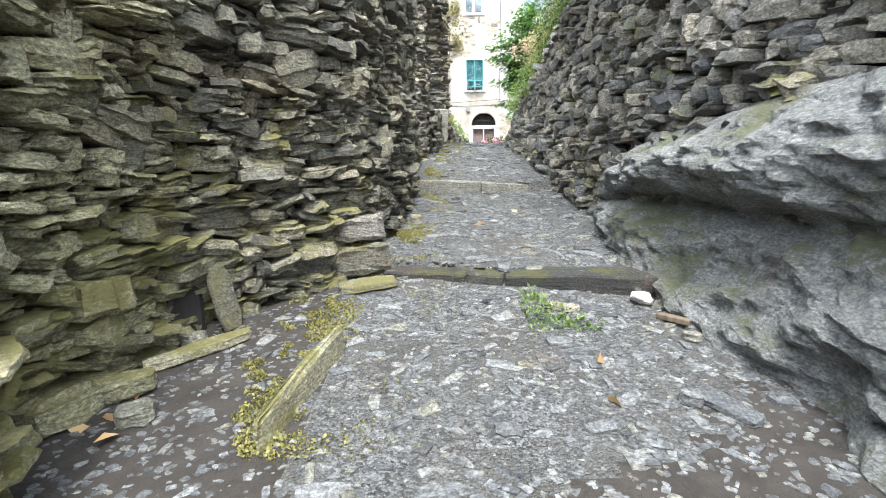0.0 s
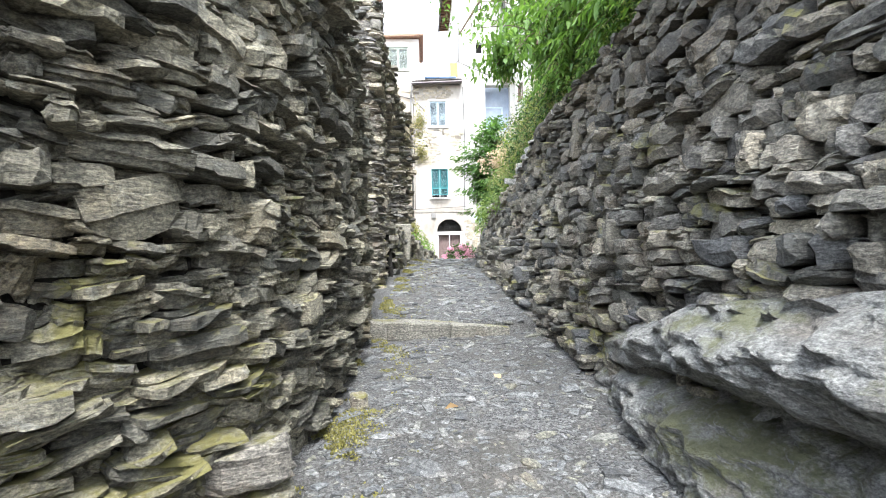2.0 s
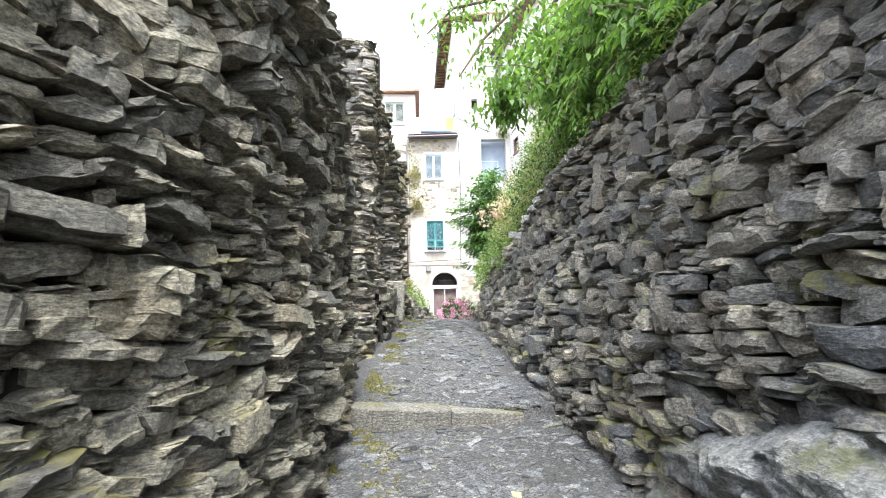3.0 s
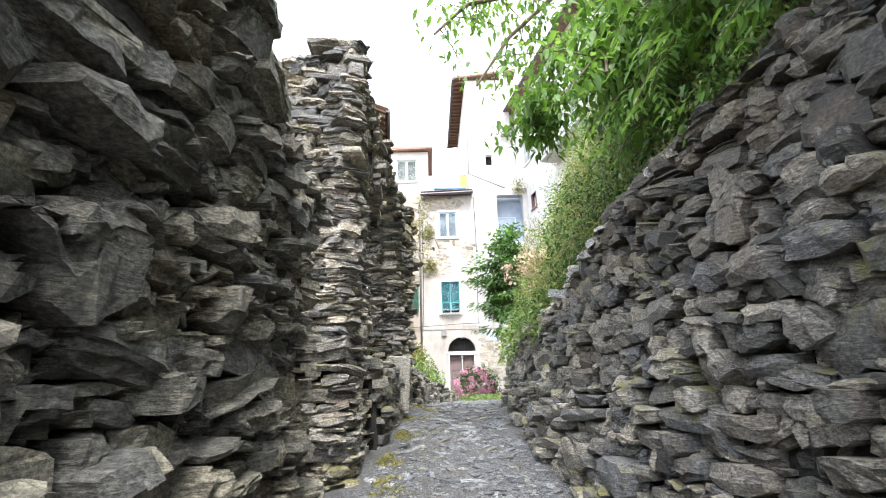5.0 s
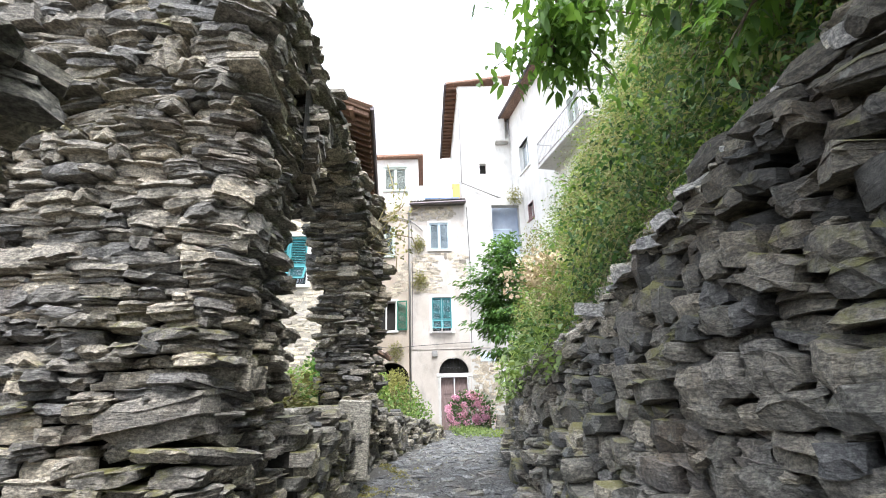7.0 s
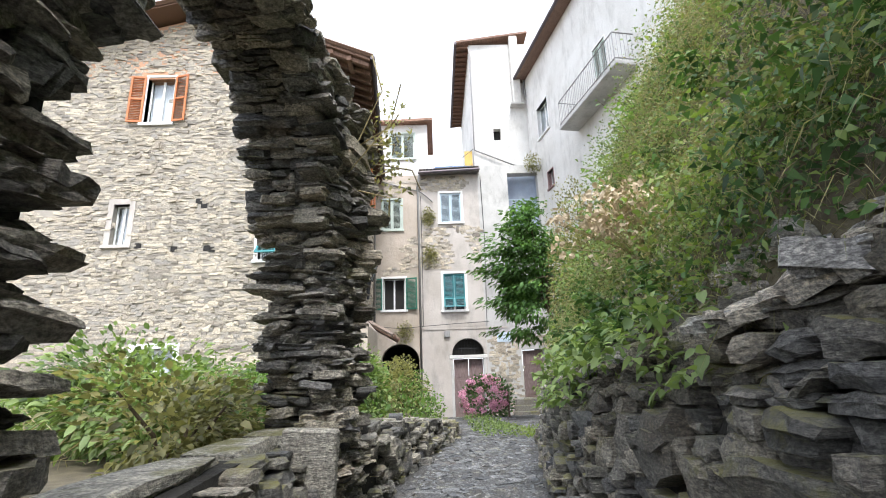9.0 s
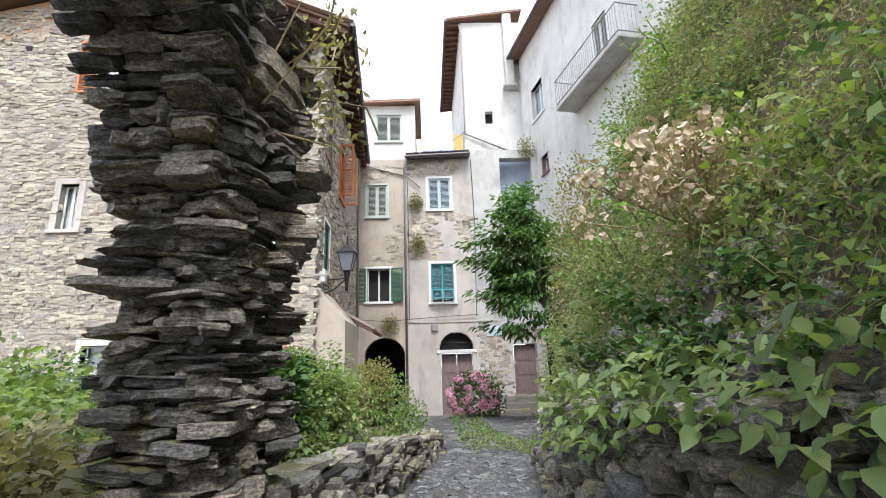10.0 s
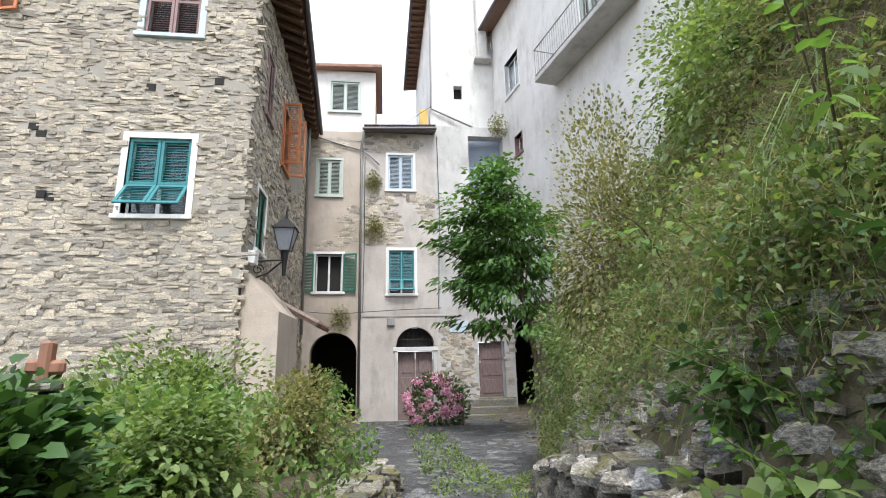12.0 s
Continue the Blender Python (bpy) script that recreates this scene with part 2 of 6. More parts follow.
M["plaster_grey"] = plaster_material("grey_plaster", (0.45, 0.44, 0.42), (0.6, 0.59, 0.56), amount=0.65)
M["plaster_white"] = plaster_material("white_plaster", (0.6, 0.585, 0.55), (0.74, 0.73, 0.7), amount=0.45)
M["plaster_orange"] = plaster_material("orange_plaster", (0.5, 0.27, 0.16), (0.62, 0.38, 0.24), amount=0.3)
M["plaster_blue"] = plaster_material("blue_plaster", (0.3, 0.36, 0.46), (0.42, 0.47, 0.55), amount=0.3)
M["white"] = paint_material("white_paint", (0.78, 0.78, 0.76), (0.66, 0.66, 0.64), wear=0.1)
M["teal"] = paint_material("teal_paint", (0.035, 0.2, 0.215), (0.022, 0.15, 0.165))
M["green"] = paint_material("green_paint", (0.03, 0.16, 0.11), (0.02, 0.11, 0.075))
M["orange"] = paint_material("orange_varnish", (0.55, 0.2, 0.07), (0.42, 0.13, 0.045))
M["brown"] = paint_material("plum_brown_paint", (0.26, 0.16, 0.15), (0.2, 0.12, 0.11))
M["terracotta"] = paint_material("terracotta", (0.34, 0.17, 0.11), (0.22, 0.12, 0.08), 0.85)
M["palegreen"] = paint_material("faded_green_paint", (0.52, 0.58, 0.52), (0.4, 0.47, 0.42))
M["paleblue"] = paint_material("faded_blue_paint", (0.5, 0.6, 0.66), (0.4, 0.5, 0.57))
M["door_wood"] = paint_material("old_door_wood", (0.24, 0.175, 0.165), (0.12, 0.085, 0.08), 0.8, wear=0.5)
M["beam"] = paint_material("roof_timber", (0.2, 0.115, 0.075), (0.1, 0.06, 0.042), 0.85)
M["tile"] = stone_material("roof_tile", [(0.16, 0.1, 0.075), (0.3, 0.17, 0.115), (0.24, 0.2, 0.17)], lichen=0.3)
M["slate_roof"] = stone_material("roof_slate", [(0.13, 0.12, 0.115), (0.22, 0.2, 0.19)], lichen=0.2)
M["iron"] = paint_material("dark_iron", (0.03, 0.03, 0.032), (0.018, 0.018, 0.02), 0.5, 0.6, wear=0.15)
M["zinc"] = paint_material("grey_pipe", (0.34, 0.33, 0.32), (0.24, 0.235, 0.225), 0.5, 0.5)
M["gutter"] = paint_material("dark_gutter", (0.12, 0.1, 0.11), (0.07, 0.06, 0.065), 0.5, 0.5)
M["lampglass"] = paint_material("frosted_lamp_glass", (0.2, 0.215, 0.24), (0.16, 0.17, 0.19), 0.25, wear=0.05)
# Near-black that puts the shade of rooms and holes into the colour.
M["dark"] = paint_material("shade_black", (0.02, 0.018, 0.016), (0.012, 0.011, 0.01), 0.9, wear=0.0)
M["curtain"] = paint_material("pale_curtain", (0.7, 0.7, 0.72), (0.55, 0.55, 0.58), 0.9, stretch=(14, 14, 0.6), wear=0.05)
M["blue_sheet"] = paint_material("blue_sheet", (0.16, 0.26, 0.45), (0.1, 0.18, 0.34), 0.5)
M["yellow"] = paint_material("yellow_panel", (0.6, 0.42, 0.1), (0.45, 0.3, 0.07))
M["wire"] = paint_material("cable", (0.05, 0.05, 0.05), (0.03, 0.03, 0.03))
M["paper"] = paint_material("crumpled_paper", (0.5, 0.48, 0.45), (0.3, 0.27, 0.25), 0.9)
M["autumn"] = leaf_material("fallen_leaf", (0.35, 0.14, 0.05), (0.48, 0.26, 0.11), (0.58, 0.45, 0.25), 0.1)
M["glass"], _nt, _b = material("window_glass")
_b.inputs["Base Color"].default_value, _b.inputs["Roughness"].default_value = (0.85, 0.9, 0.92, 1), 0.03
_b.inputs["Transmission Weight"].default_value = 1.0

# ---- builders ----
def mesh_from(name, verts, faces, mat, smooth=False):
    me = bpy.data.meshes.new(name)
    me.from_pydata([tuple(v) for v in verts], [], [tuple(f) for f in faces])
    me.materials.append(mat)
    if smooth:
        me.polygons.foreach_set("use_smooth", [True] * len(me.polygons))
    me.update()
    return me


def thing(name, label, category, group="", kind="", at=(0, 0, 0)):
    ob = new(name)
    ob.location = at
    ob.empty_display_size = 0.1
    return tagged(ob, label, category, group, kind)


def attach(ob, parent):
    ob.parent = parent
    if parent is not None:
        ob.matrix_parent_inverse = Matrix.Translation(parent.matrix_basis.translation).inverted() if parent.parent is None else Matrix()
    return ob


def part(name, bm, mat, parent=None, label="", smooth=False, kind=""):
    me = bpy.data.meshes.new(name)
    bm.to_mesh(me)
    bm.free()
    me.materials.append(mat)
    if smooth:
        me.polygons.foreach_set("use_smooth", [True] * len(me.polygons))
    ob = new(name, me)
    if parent is not None:
        attach(ob, parent)
    return tagged(ob, label, kind=kind)


def raw(name, verts, faces, mat, parent=None, label="", kind="", smooth=False):
    ob = new(name, mesh_from(name, verts, faces, mat, smooth))
    if parent is not None:
        attach(ob, parent)
    return tagged(ob, label, kind=kind)


def boxes(items, bevel=0.0):
    """One bmesh of boxes, each (x0, y0, z0, x1, y1, z1)."""
    bm = bmesh.new()
    for x0, y0, z0, x1, y1, z1 in items:
        m = Matrix.LocRotScale(((x0 + x1) / 2, (y0 + y1) / 2, (z0 + z1) / 2), None, (abs(x1 - x0), abs(y1 - y0), abs(z1 - z0)))
        bmesh.ops.create_cube(bm, size=1, matrix=m)
    if bevel:
        bmesh.ops.bevel(bm, geom=bm.edges[:], offset=bevel, segments=1, affect="EDGES")
    return bm


def moved(bm, m):
    bmesh.ops.transform(bm, matrix=m, verts=bm.verts)
    return bm


def tube(points, radius, sides=6, taper=1.0):
    """A bmesh tube along points."""
    bm = bmesh.new()
    rings = []
    pts = [Vector(p) for p in points]
    for i, p in enumerate(pts):
        d = (pts[min(i + 1, len(pts) - 1)] - pts[max(i - 1, 0)]).normalized()
        a = d.cross(Vector((0, 0, 1)) if abs(d.z) < 0.9 else Vector((1, 0, 0))).normalized()
        b = d.cross(a)
        r = radius * (1 + (taper - 1) * i / max(1, len(pts) - 1))
        rings.append([bm.verts.new(p + (a * math.cos(k * 2 * math.pi / sides) + b * math.sin(k * 2 * math.pi / sides)) * r) for k in range(sides)])
    for r0, r1 in zip(rings, rings[1:]):
        for k in range(sides):
            bm.faces.new((r0[k], r0[(k + 1) % sides], r1[(k + 1) % sides], r1[k]))
    bm.faces.new(rings[0][::-1])
    bm.faces.new(rings[-1])
    return bm


# ---- rubble stones ----
def stone_shapes(count, seed, nx=5, layers=(1, 2, 3), edge=0.1, chip=0.12):
    """Unit slate pieces with the front at +y: split layers that step in and out, ragged ends, chipped corners, sides running back to y = -1."""
    rng = np.random.default_rng(seed)
    shapes = []
    for _ in range(count):
        n_l = int(rng.choice(layers))
        cuts = np.r_[-0.5, np.sort(rng.uniform(-0.32, 0.32, n_l - 1)), 0.5]
        lean, swing, crown = rng.uniform(-0.16, 0.16), rng.uniform(-0.22, 0.22), rng.uniform(-0.1, 0.1)
        cols = np.linspace(-0.5, 0.5, nx)
        cols[1:-1] += rng.uniform(-0.09, 0.09, nx - 2)
        wave = rng.normal(0, edge * 0.5, (n_l + 1, nx))
        skew = rng.uniform(-0.12, 0.12)
        rows = []
        for k in range(n_l):
            step = rng.uniform(-chip, chip * 0.5)
            x0, x1 = rng.uniform(0.82, 1.04), rng.uniform(0.82, 1.04)
            levels = (k, k + 1) if n_l > 1 else (0, 0.5, 1)
            for lv in levels:
                row = np.zeros((nx, 3))
                for i, u in enumerate(cols):
                    if lv == 0.5:
                        w, wv = rng.uniform(-0.12, 0.12), 0.0
                    else:
                        w, wv = cuts[int(lv)], wave[int(lv), i]
                    rim = i in (0, nx - 1)
                    outer = lv in (0, n_l)
                    back = (rng.uniform(0.02, 0.2) if rim else 0) + (rng.uniform(0.0, 0.14) if outer else 0)
                    if rim and outer:
                        w *= rng.uniform(0.6, 1.0)
                    row[i] = (u * (x0 if u < 0 else x1), step + lean * w + swing * u + crown * (0.5 - 2 * u * u) - back + rng.normal(0, 0.025), w + wv + skew * u)
                rows.append(row)
        v = np.array(rows)
        nz = len(rows)
        front = v.reshape(-1, 3)
        ring = [i for i in range(nx)] + [j * nx + nx - 1 for j in range(1, nz)] + [(nz - 1) * nx + i for i in range(nx - 2, -1, -1)] + [j * nx for j in range(nz - 2, 0, -1)]
        back = front[ring].copy()
        back[:, 1] = -1.0
        verts = np.vstack([front, back])
        n0, L = len(front), len(ring)
        faces = [(j * nx + i, (j + 1) * nx + i, (j + 1) * nx + i + 1, j * nx + i + 1) for j in range(nz - 1) for i in range(nx - 1)]
        faces += [(ring[k], ring[(k + 1) % L], n0 + (k + 1) % L, n0 + k) for k in range(L)]
        shapes.append((verts, np.array(faces)))
    return shapes


SHAPES = stone_shapes(48, 5, 6, (1, 2, 3, 3, 4), 0.11, 0.2)
BLOCK_SHAPES = stone_shapes(48, 6, 5, (1, 1, 1, 2, 3), 0.13, 0.16)
LOW_SHAPES = stone_shapes(24, 9, 4, (1, 1, 2), 0.12, 0.12)
COPING_SHAPES = stone_shapes(12, 15, 5, (1,), 0.04, 0.03)
_pool = {}


def quad_mesh(name, verts, quads, mat):
    me = bpy.data.meshes.new(name)
    me.vertices.add(len(verts))
    me.vertices.foreach_set("co", np.asarray(verts, dtype=np.float32).ravel())
    me.loops.add(4 * len(quads))
    me.loops.foreach_set("vertex_index", np.asarray(quads, dtype=np.int32).ravel())
    me.polygons.add(len(quads))
    me.polygons.foreach_set("loop_start", np.arange(len(quads), dtype=np.int32) * 4)
    me.update(calc_edges=True)
    me.validate()
    me.polygons.foreach_set("use_smooth", np.zeros(len(me.polygons), dtype=bool))
    me.materials.append(mat)
    return me


def pooled(shape_list, index, mat, name):
    key = (id(shape_list), index, mat.name, name)
    if key not in _pool:
        _pool[key] = quad_mesh(name, *shape_list[index], mat)
    return _pool[key]


def lay_stones(parent, stones, mat, near, shape_list=SHAPES, name="stone", limit=290, seed=1):
    """stones: rows (centre, tangent, outward, up, width, depth, height). Those ranked first by near(centre) become parts, the rest one mesh."""
    rng = np.random.default_rng(seed)
    order = sorted(range(len(stones)), key=lambda i: near(stones[i][0]))
    lone = set(order[:limit])
    allv, allf, off = [], [], 0
    base = parent.matrix_basis.translation
    for i, (c, t, n, u, w, d, h) in enumerate(stones):
        k = int(rng.integers(len(shape_list)))
        rot = np.array([t * w, n * d, u * h])
        if i in lone:
            ob = new(name, pooled(shape_list, k, mat, name))
            mw = Matrix(((rot[0][0], rot[1][0], rot[2][0], c[0] - base[0]), (rot[0][1], rot[1][1], rot[2][1], c[1] - base[1]), (rot[0][2], rot[1][2], rot[2][2], c[2] - base[2]), (0, 0, 0, 1)))
            ob.matrix_basis = mw
            ob.parent = parent
        else:
            v, f = shape_list[k]
            allv.append(v @ rot + c)
            allf.append(f + off)
            off += len(v)
    if allv:
        ob = new(name + "_infill", quad_mesh(name + "_infill", np.vstack(allv), np.vstack(allf), mat))
        attach(ob, parent)
        tagged(ob, kind="stuff")


class Sheet:
    """A battered wall face: stations of (base x, base y, top x, top y, base z, top z) along the plan, outward to the right hand of travel if side is 1."""
    def __init__(self, stations, side):
        self.st = np.array(stations, float)
        seg = np.hypot(np.diff(self.st[:, 0]), np.diff(self.st[:, 1]))
        self.s = np.r_[0, np.cumsum(seg)]
        self.length, self.side = self.s[-1], side

    def at(self, s):
        return np.array([np.interp(s, self.s, self.st[:, k]) for k in range(6)])

    def point(self, s, z):
        bx, by, tx, ty, zb, zt = self.at(s)
        f = (z - zb) / max(0.1, zt - zb)
        a, b = self.at(max(0, s - 0.15)), self.at(min(self.length, s + 0.15))
        t = np.array([b[0] - a[0], b[1] - a[1], 0.0])
        t /= np.linalg.norm(t)
        n = np.array([t[1], -t[0], 0.0]) * self.side
        p = np.array([bx + (tx - bx) * f, by + (ty - by) * f, z])
        return p, t, n


def courses(sheet, rng, height, width, depth, z0, z1, follow=0.0, tilt=0.05, bulge=0.05, wave=0.06, skip=None, big=0.06, fill=1.0, back=0.0):
    """Rows of slate on a sheet between its base and top."""
    out = []
    z = z0
    while z < z1:
        h = rng.uniform(*height)
        s = rng.uniform(-0.1, 0.1)
        while s < sheet.length:
            w = rng.uniform(*width) * (1.0 if rng.random() > 0.15 else 1.6)
            hh = h * rng.uniform(0.8, 1.25)
            if rng.random() < big:
                hh *= rng.uniform(1.6, 2.4)
                w *= 1.2
            sc = s + w / 2
            if sc > sheet.length:
                break
            row = sheet.at(sc)
            zz = z + hh / 2 + wave * noise.noise(Vector((sc * 0.6, z * 0.9, 3.1))) * 2 + follow * (row[4] - sheet.st[0, 4])
            s += w * rng.uniform(0.86, 0.98)
            if zz < row[4] - 0.12 or zz > row[5] + 0.08 * noise.noise(Vector((sc * 1.7, 2.2, 0))):
                continue
            if skip and skip(sc, zz):
                continue
            p, t, n = sheet.point(sc, zz)
            p = p + n * (bulge * 1.6 * noise.noise(Vector((sc * 1.1, zz * 1.4, 7.7))) + rng.normal(0, bulge * 0.85) - back)
            a = rng.normal(0, tilt)
            up = np.array([0, 0, 1.0])
            t2 = t * math.cos(a) + up * math.sin(a)
            u2 = up * math.cos(a) - t * math.sin(a)
            yaw = rng.normal(0, 0.12)
            t3 = t2 * math.cos(yaw) + n * math.sin(yaw)
            n3 = n * math.cos(yaw) - t2 * math.sin(yaw)
            out.append((p, t3, n3, u2, w * 0.95 * fill, rng.uniform(*depth), hh * 0.89 * fill))
        z += h * 0.92
    return out


def backing(name, sheet, mat, parent, inset=0.07, thick=0.5, drop=0.25, skip_top=False):
    """The solid core behind the face stones."""
    n_s = max(8, int(sheet.length / 0.15))
    rows = []
    for i in range(n_s + 1):
        s = sheet.length * i / n_s
        row = sheet.at(s)
        zb, zt = row[4] - drop, row[5] + 0.05 * noise.noise(Vector((s * 1.7, 2.2, 0)))
        col = []
        for j in range(9):
            z = zb + (zt - zb) * j / 8
            p, t, n = sheet.point(s, max(z, row[4]))
            p = p.copy()
            p[2] = z
            col.append(p - n * (inset + 0.03 * noise.noise(Vector((s * 2, z * 2, 1)))))
        p, t, n = sheet.point(s, zt)
        q = p - n * thick
        col.append(np.array([q[0], q[1], zt]))
        p, t, n = sheet.point(s, row[4])
        q = p - n * (thick + 0.05)
        col.append(np.array([q[0], q[1], zb]))
        rows.append(col)
    m = len(rows[0])
    verts = [p for col in rows for p in col]
    faces = []
    for i in range(n_s):
        for j in range(m):
            a, b = i * m + j, i * m + (j + 1) % m
            faces.append((a, a + m, b + m, b) if sheet.side == 1 else (a, b, b + m, a + m))
    faces.append(tuple(range(m)))
    faces.append(tuple(range(n_s * m, n_s * m + m))[::-1])
    return raw(name, verts, faces, mat, parent)

# ---- the lie of the land ----
def path_z(x, y):
    z = np.interp(y, [-3, 0, 1.2, 4.3, 7.28, 9, 12, 24.2, 29.8, 60], [0.05, 0.25, 0.38, 0.83, 1.21, 1.60, 1.93, 1.52, 1.15, 1.09])
    return z + (0.06 if y > 4.49 - 0.27 * x else 0) + (0.09 if y > 7.42 else 0)


RIGHT = [  # base x, base y, top x, top y, base z, top z
    (1.75, 1.0, 1.8, 1.0, 0.2, 3.1), (1.5, 3.0, 1.75, 3.0, 0.5, 3.5), (1.28, 4.3, 1.7, 4.3, 0.75, 3.8), (1.26, 5.5, 1.65, 5.5, 0.95, 3.9),
    (1.16, 7.1, 1.6, 7.1, 1.2, 3.85), (1.06, 8.0, 1.5, 8.0, 1.45, 3.72), (0.93, 9.1, 1.47, 9.1, 1.7, 3.5), (0.92, 10.2, 1.4, 10.2, 1.85, 3.2), (0.98, 11.2, 1.38, 11.2, 1.95, 3.1),
    (1.15, 12.6, 1.45, 12.6, 2.0, 3.0), (1.4, 14.4, 1.62, 14.4, 1.95, 2.85), (1.75, 16.2, 1.95, 16.2, 1.9, 2.55), (2.1, 17.9, 2.3, 17.9, 1.85, 2.1)]
LEFT = [
    (-1.4, -2.0, -1.4, -2.0, -0.1, 2.8), (-1.38, 2.35, -1.3, 2.35, 0.45, 2.9), (-1.72, 2.7, -1.35, 2.7, 0.5, 3.1), (-1.68, 3.2, -1.25, 3.2, 0.55, 3.3), (-1.5, 3.75, -1.05, 3.75, 0.65, 3.6), (-1.02, 4.2, -0.9, 4.3, 0.72, 3.8),
    (-0.76, 4.6, -0.7, 4.7, 0.85, 3.9), (-0.62, 5.5, -0.55, 5.5, 0.98, 3.95), (-0.57, 6.4, -0.5, 6.4, 1.1, 3.75), (-0.58, 7.6, -0.55, 7.6, 1.35, 3.45), (-1.5, 7.75, -1.5, 7.75, 1.4, 3.45)]
PARAPET = [(-0.38, 9.7, -0.42, 9.7, 1.7, 2.62), (-0.3, 11.5, -0.36, 11.5, 1.9, 2.62), (-0.1, 12.6, -0.16, 12.6, 2.0, 2.58), (0.27, 15.5, 0.21, 15.5, 1.98, 2.36), (0.7, 18.3, 0.65, 18.3, 1.85, 2.1)]


def right_line(y):
    return float(np.interp(y, [r[1] for r in RIGHT] + [20, 22.8, 28.5, 60], [r[0] for r in RIGHT] + [2.9, 4.1, 6.9, 8]))


def right_top(y):
    return float(np.interp(y, [-4, 0.7] + [r[1] for r in RIGHT] + [19.5, 60], [0.3, 0.5] + [r[5] for r in RIGHT] + [1.8, 1.2]))


def right_edge(y):
    return float(np.interp(y, [r[1] for r in RIGHT] + [20, 60], [r[2] for r in RIGHT] + [3.0, 8]))


def left_line(y):
    if y < 9.0:
        return float(np.interp(y, [-2, 2.35, 2.7, 3.2, 3.75, 4.2, 4.6, 7.6, 9], [-1.4, -1.38, -1.72, -1.68, -1.5, -1.02, -0.76, -0.58, -0.5]))
    return float(np.interp(y, [9, 9.7, 11.5, 12.6, 15.5, 18.3, 19.5, 60], [-0.5, -0.4, -0.33, -0.13, 0.24, 0.68, -0.5, -1.5]))


def land_z(x, y):
    base = path_z(min(max(x, -1.7), 6.5), y) + 0.02 * noise.noise(Vector((x * 1.3, y * 1.3, 0))) + 0.012 * noise.noise(Vector((x * 6, y * 6, 4)))
    r = right_line(y)
    over = x - right_edge(y) - 0.12
    if over > 0:
        steep = float(np.interp(y, [14, 17, 19.5, 24], [2.2, 2.0, 0.9, 0.05]))
        top = float(np.interp(y, [-5, 4.5, 7, 13, 16, 18, 20, 24], [0.4, 0.4, 6, 8, 6.0, 2.8, 0.8, 0.1]))
        rise = right_top(y) - 0.12 - base
        return base + max(0, rise) * min(1, over / 0.06) + min(over * steep, top + 0.15 * over) * (1 + 0.12 * noise.noise(Vector((x, y, 8))))
    lft = left_line(y) - 0.35
    if y > 8.2 and x < lft:
        k = min(1, (lft - x) / 0.25) * float(np.interp(y, [8.2, 9, 16, 20.5, 24], [0, 1, 1, 0.7, 0.0]))
        return base + k * (2.42 - base) + 0.1 * k * noise.noise(Vector((x * 0.6, y * 0.6, 2)))
    return base


def earthy(x, y):
    """Bare brown earth at the bottom of the alley and along the foot of the left wall."""
    n = 0.5 * noise.noise(Vector((x * 2.2, y * 2.2, 3))) + 0.3 * noise.noise(Vector((x * 9, y * 9, 1)))
    edge = float(np.interp(x, [-1.8, -1.0, -0.4, 0.2, 0.8, 1.6], [2.75, 2.5, 2.0, 2.35, 2.9, 3.3]))
    return y + n < edge or (x < -0.75 + 0.3 * n and y < 4.3)


def spread(*bands):
    out = []
    for a, b, step in bands:
        out += list(np.arange(a, b, step))
    return np.array(out + [bands[-1][1]])


_gx = spread((-600, -60, 90), (-60, -14, 6), (-14, -2, 0.4), (-2, 3.4, 0.06), (3.4, 8, 0.2), (8, 20, 1.5), (20, 80, 12), (80, 600, 100))
_gy = spread((-400, -20, 60), (-20, -2, 2), (-2, 14, 0.07), (14, 20, 0.12), (20, 31, 0.3), (31, 60, 3), (60, 900, 120))
_verts = [(x, y, land_z(x, y)) for y in _gy for x in _gx]
_n = len(_gx)
_faces = [(j * _n + i, j * _n + i + 1, (j + 1) * _n + i + 1, (j + 1) * _n + i) for j in range(len(_gy) - 1) for i in range(_n - 1)]
ground = raw("ground", _verts, _faces, M["ground"], smooth=True)
tagged(ground, "trodden earth and gravel alley rising between walls", "ground", kind="structure")
ground.data.materials.append(M["soil"])
ground.data.materials.append(M["earth"])
for poly in ground.data.polygons:
    cx, cy, cz = poly.center
    if cx > right_edge(cy) + 0.1 or cx < left_line(cy) - 0.3:
        poly.material_index = 1
    elif earthy(cx, cy):
        poly.material_index = 2

# ---- retaining wall of the alley, uphill side ----
rng = np.random.default_rng(11)
wall_right = thing("wall_east", "tall dry-stone retaining wall of grey slate, leaning back", "wall", kind="structure")
sh = Sheet(RIGHT, -1)
backing("core", sh, M["joint"], wall_right, inset=0.14, thick=0.55)
_low = courses(sh, rng, (0.045, 0.125), (0.08, 0.3), (0.16, 0.26), -0.1, 4.7, tilt=0.12, bulge=0.045, big=0.1, skip=lambda s, z: s < 4.6 and z < 1.45 + 0.15 * math.sin((s + 3) * 2.1) - max(0, s - 3.2) * 0.5)
STONES_RIGHT = _low
CHIPS_RIGHT = courses(sh, rng, (0.025, 0.06), (0.05, 0.16), (0.12, 0.18), -0.1, 4.7, tilt=0.3, bulge=0.03, big=0.0, fill=1.1, back=0.055, skip=lambda s, z: rng.random() < 0.6 or (s < 4.6 and z < 1.4 - max(0, s - 3.2) * 0.5))

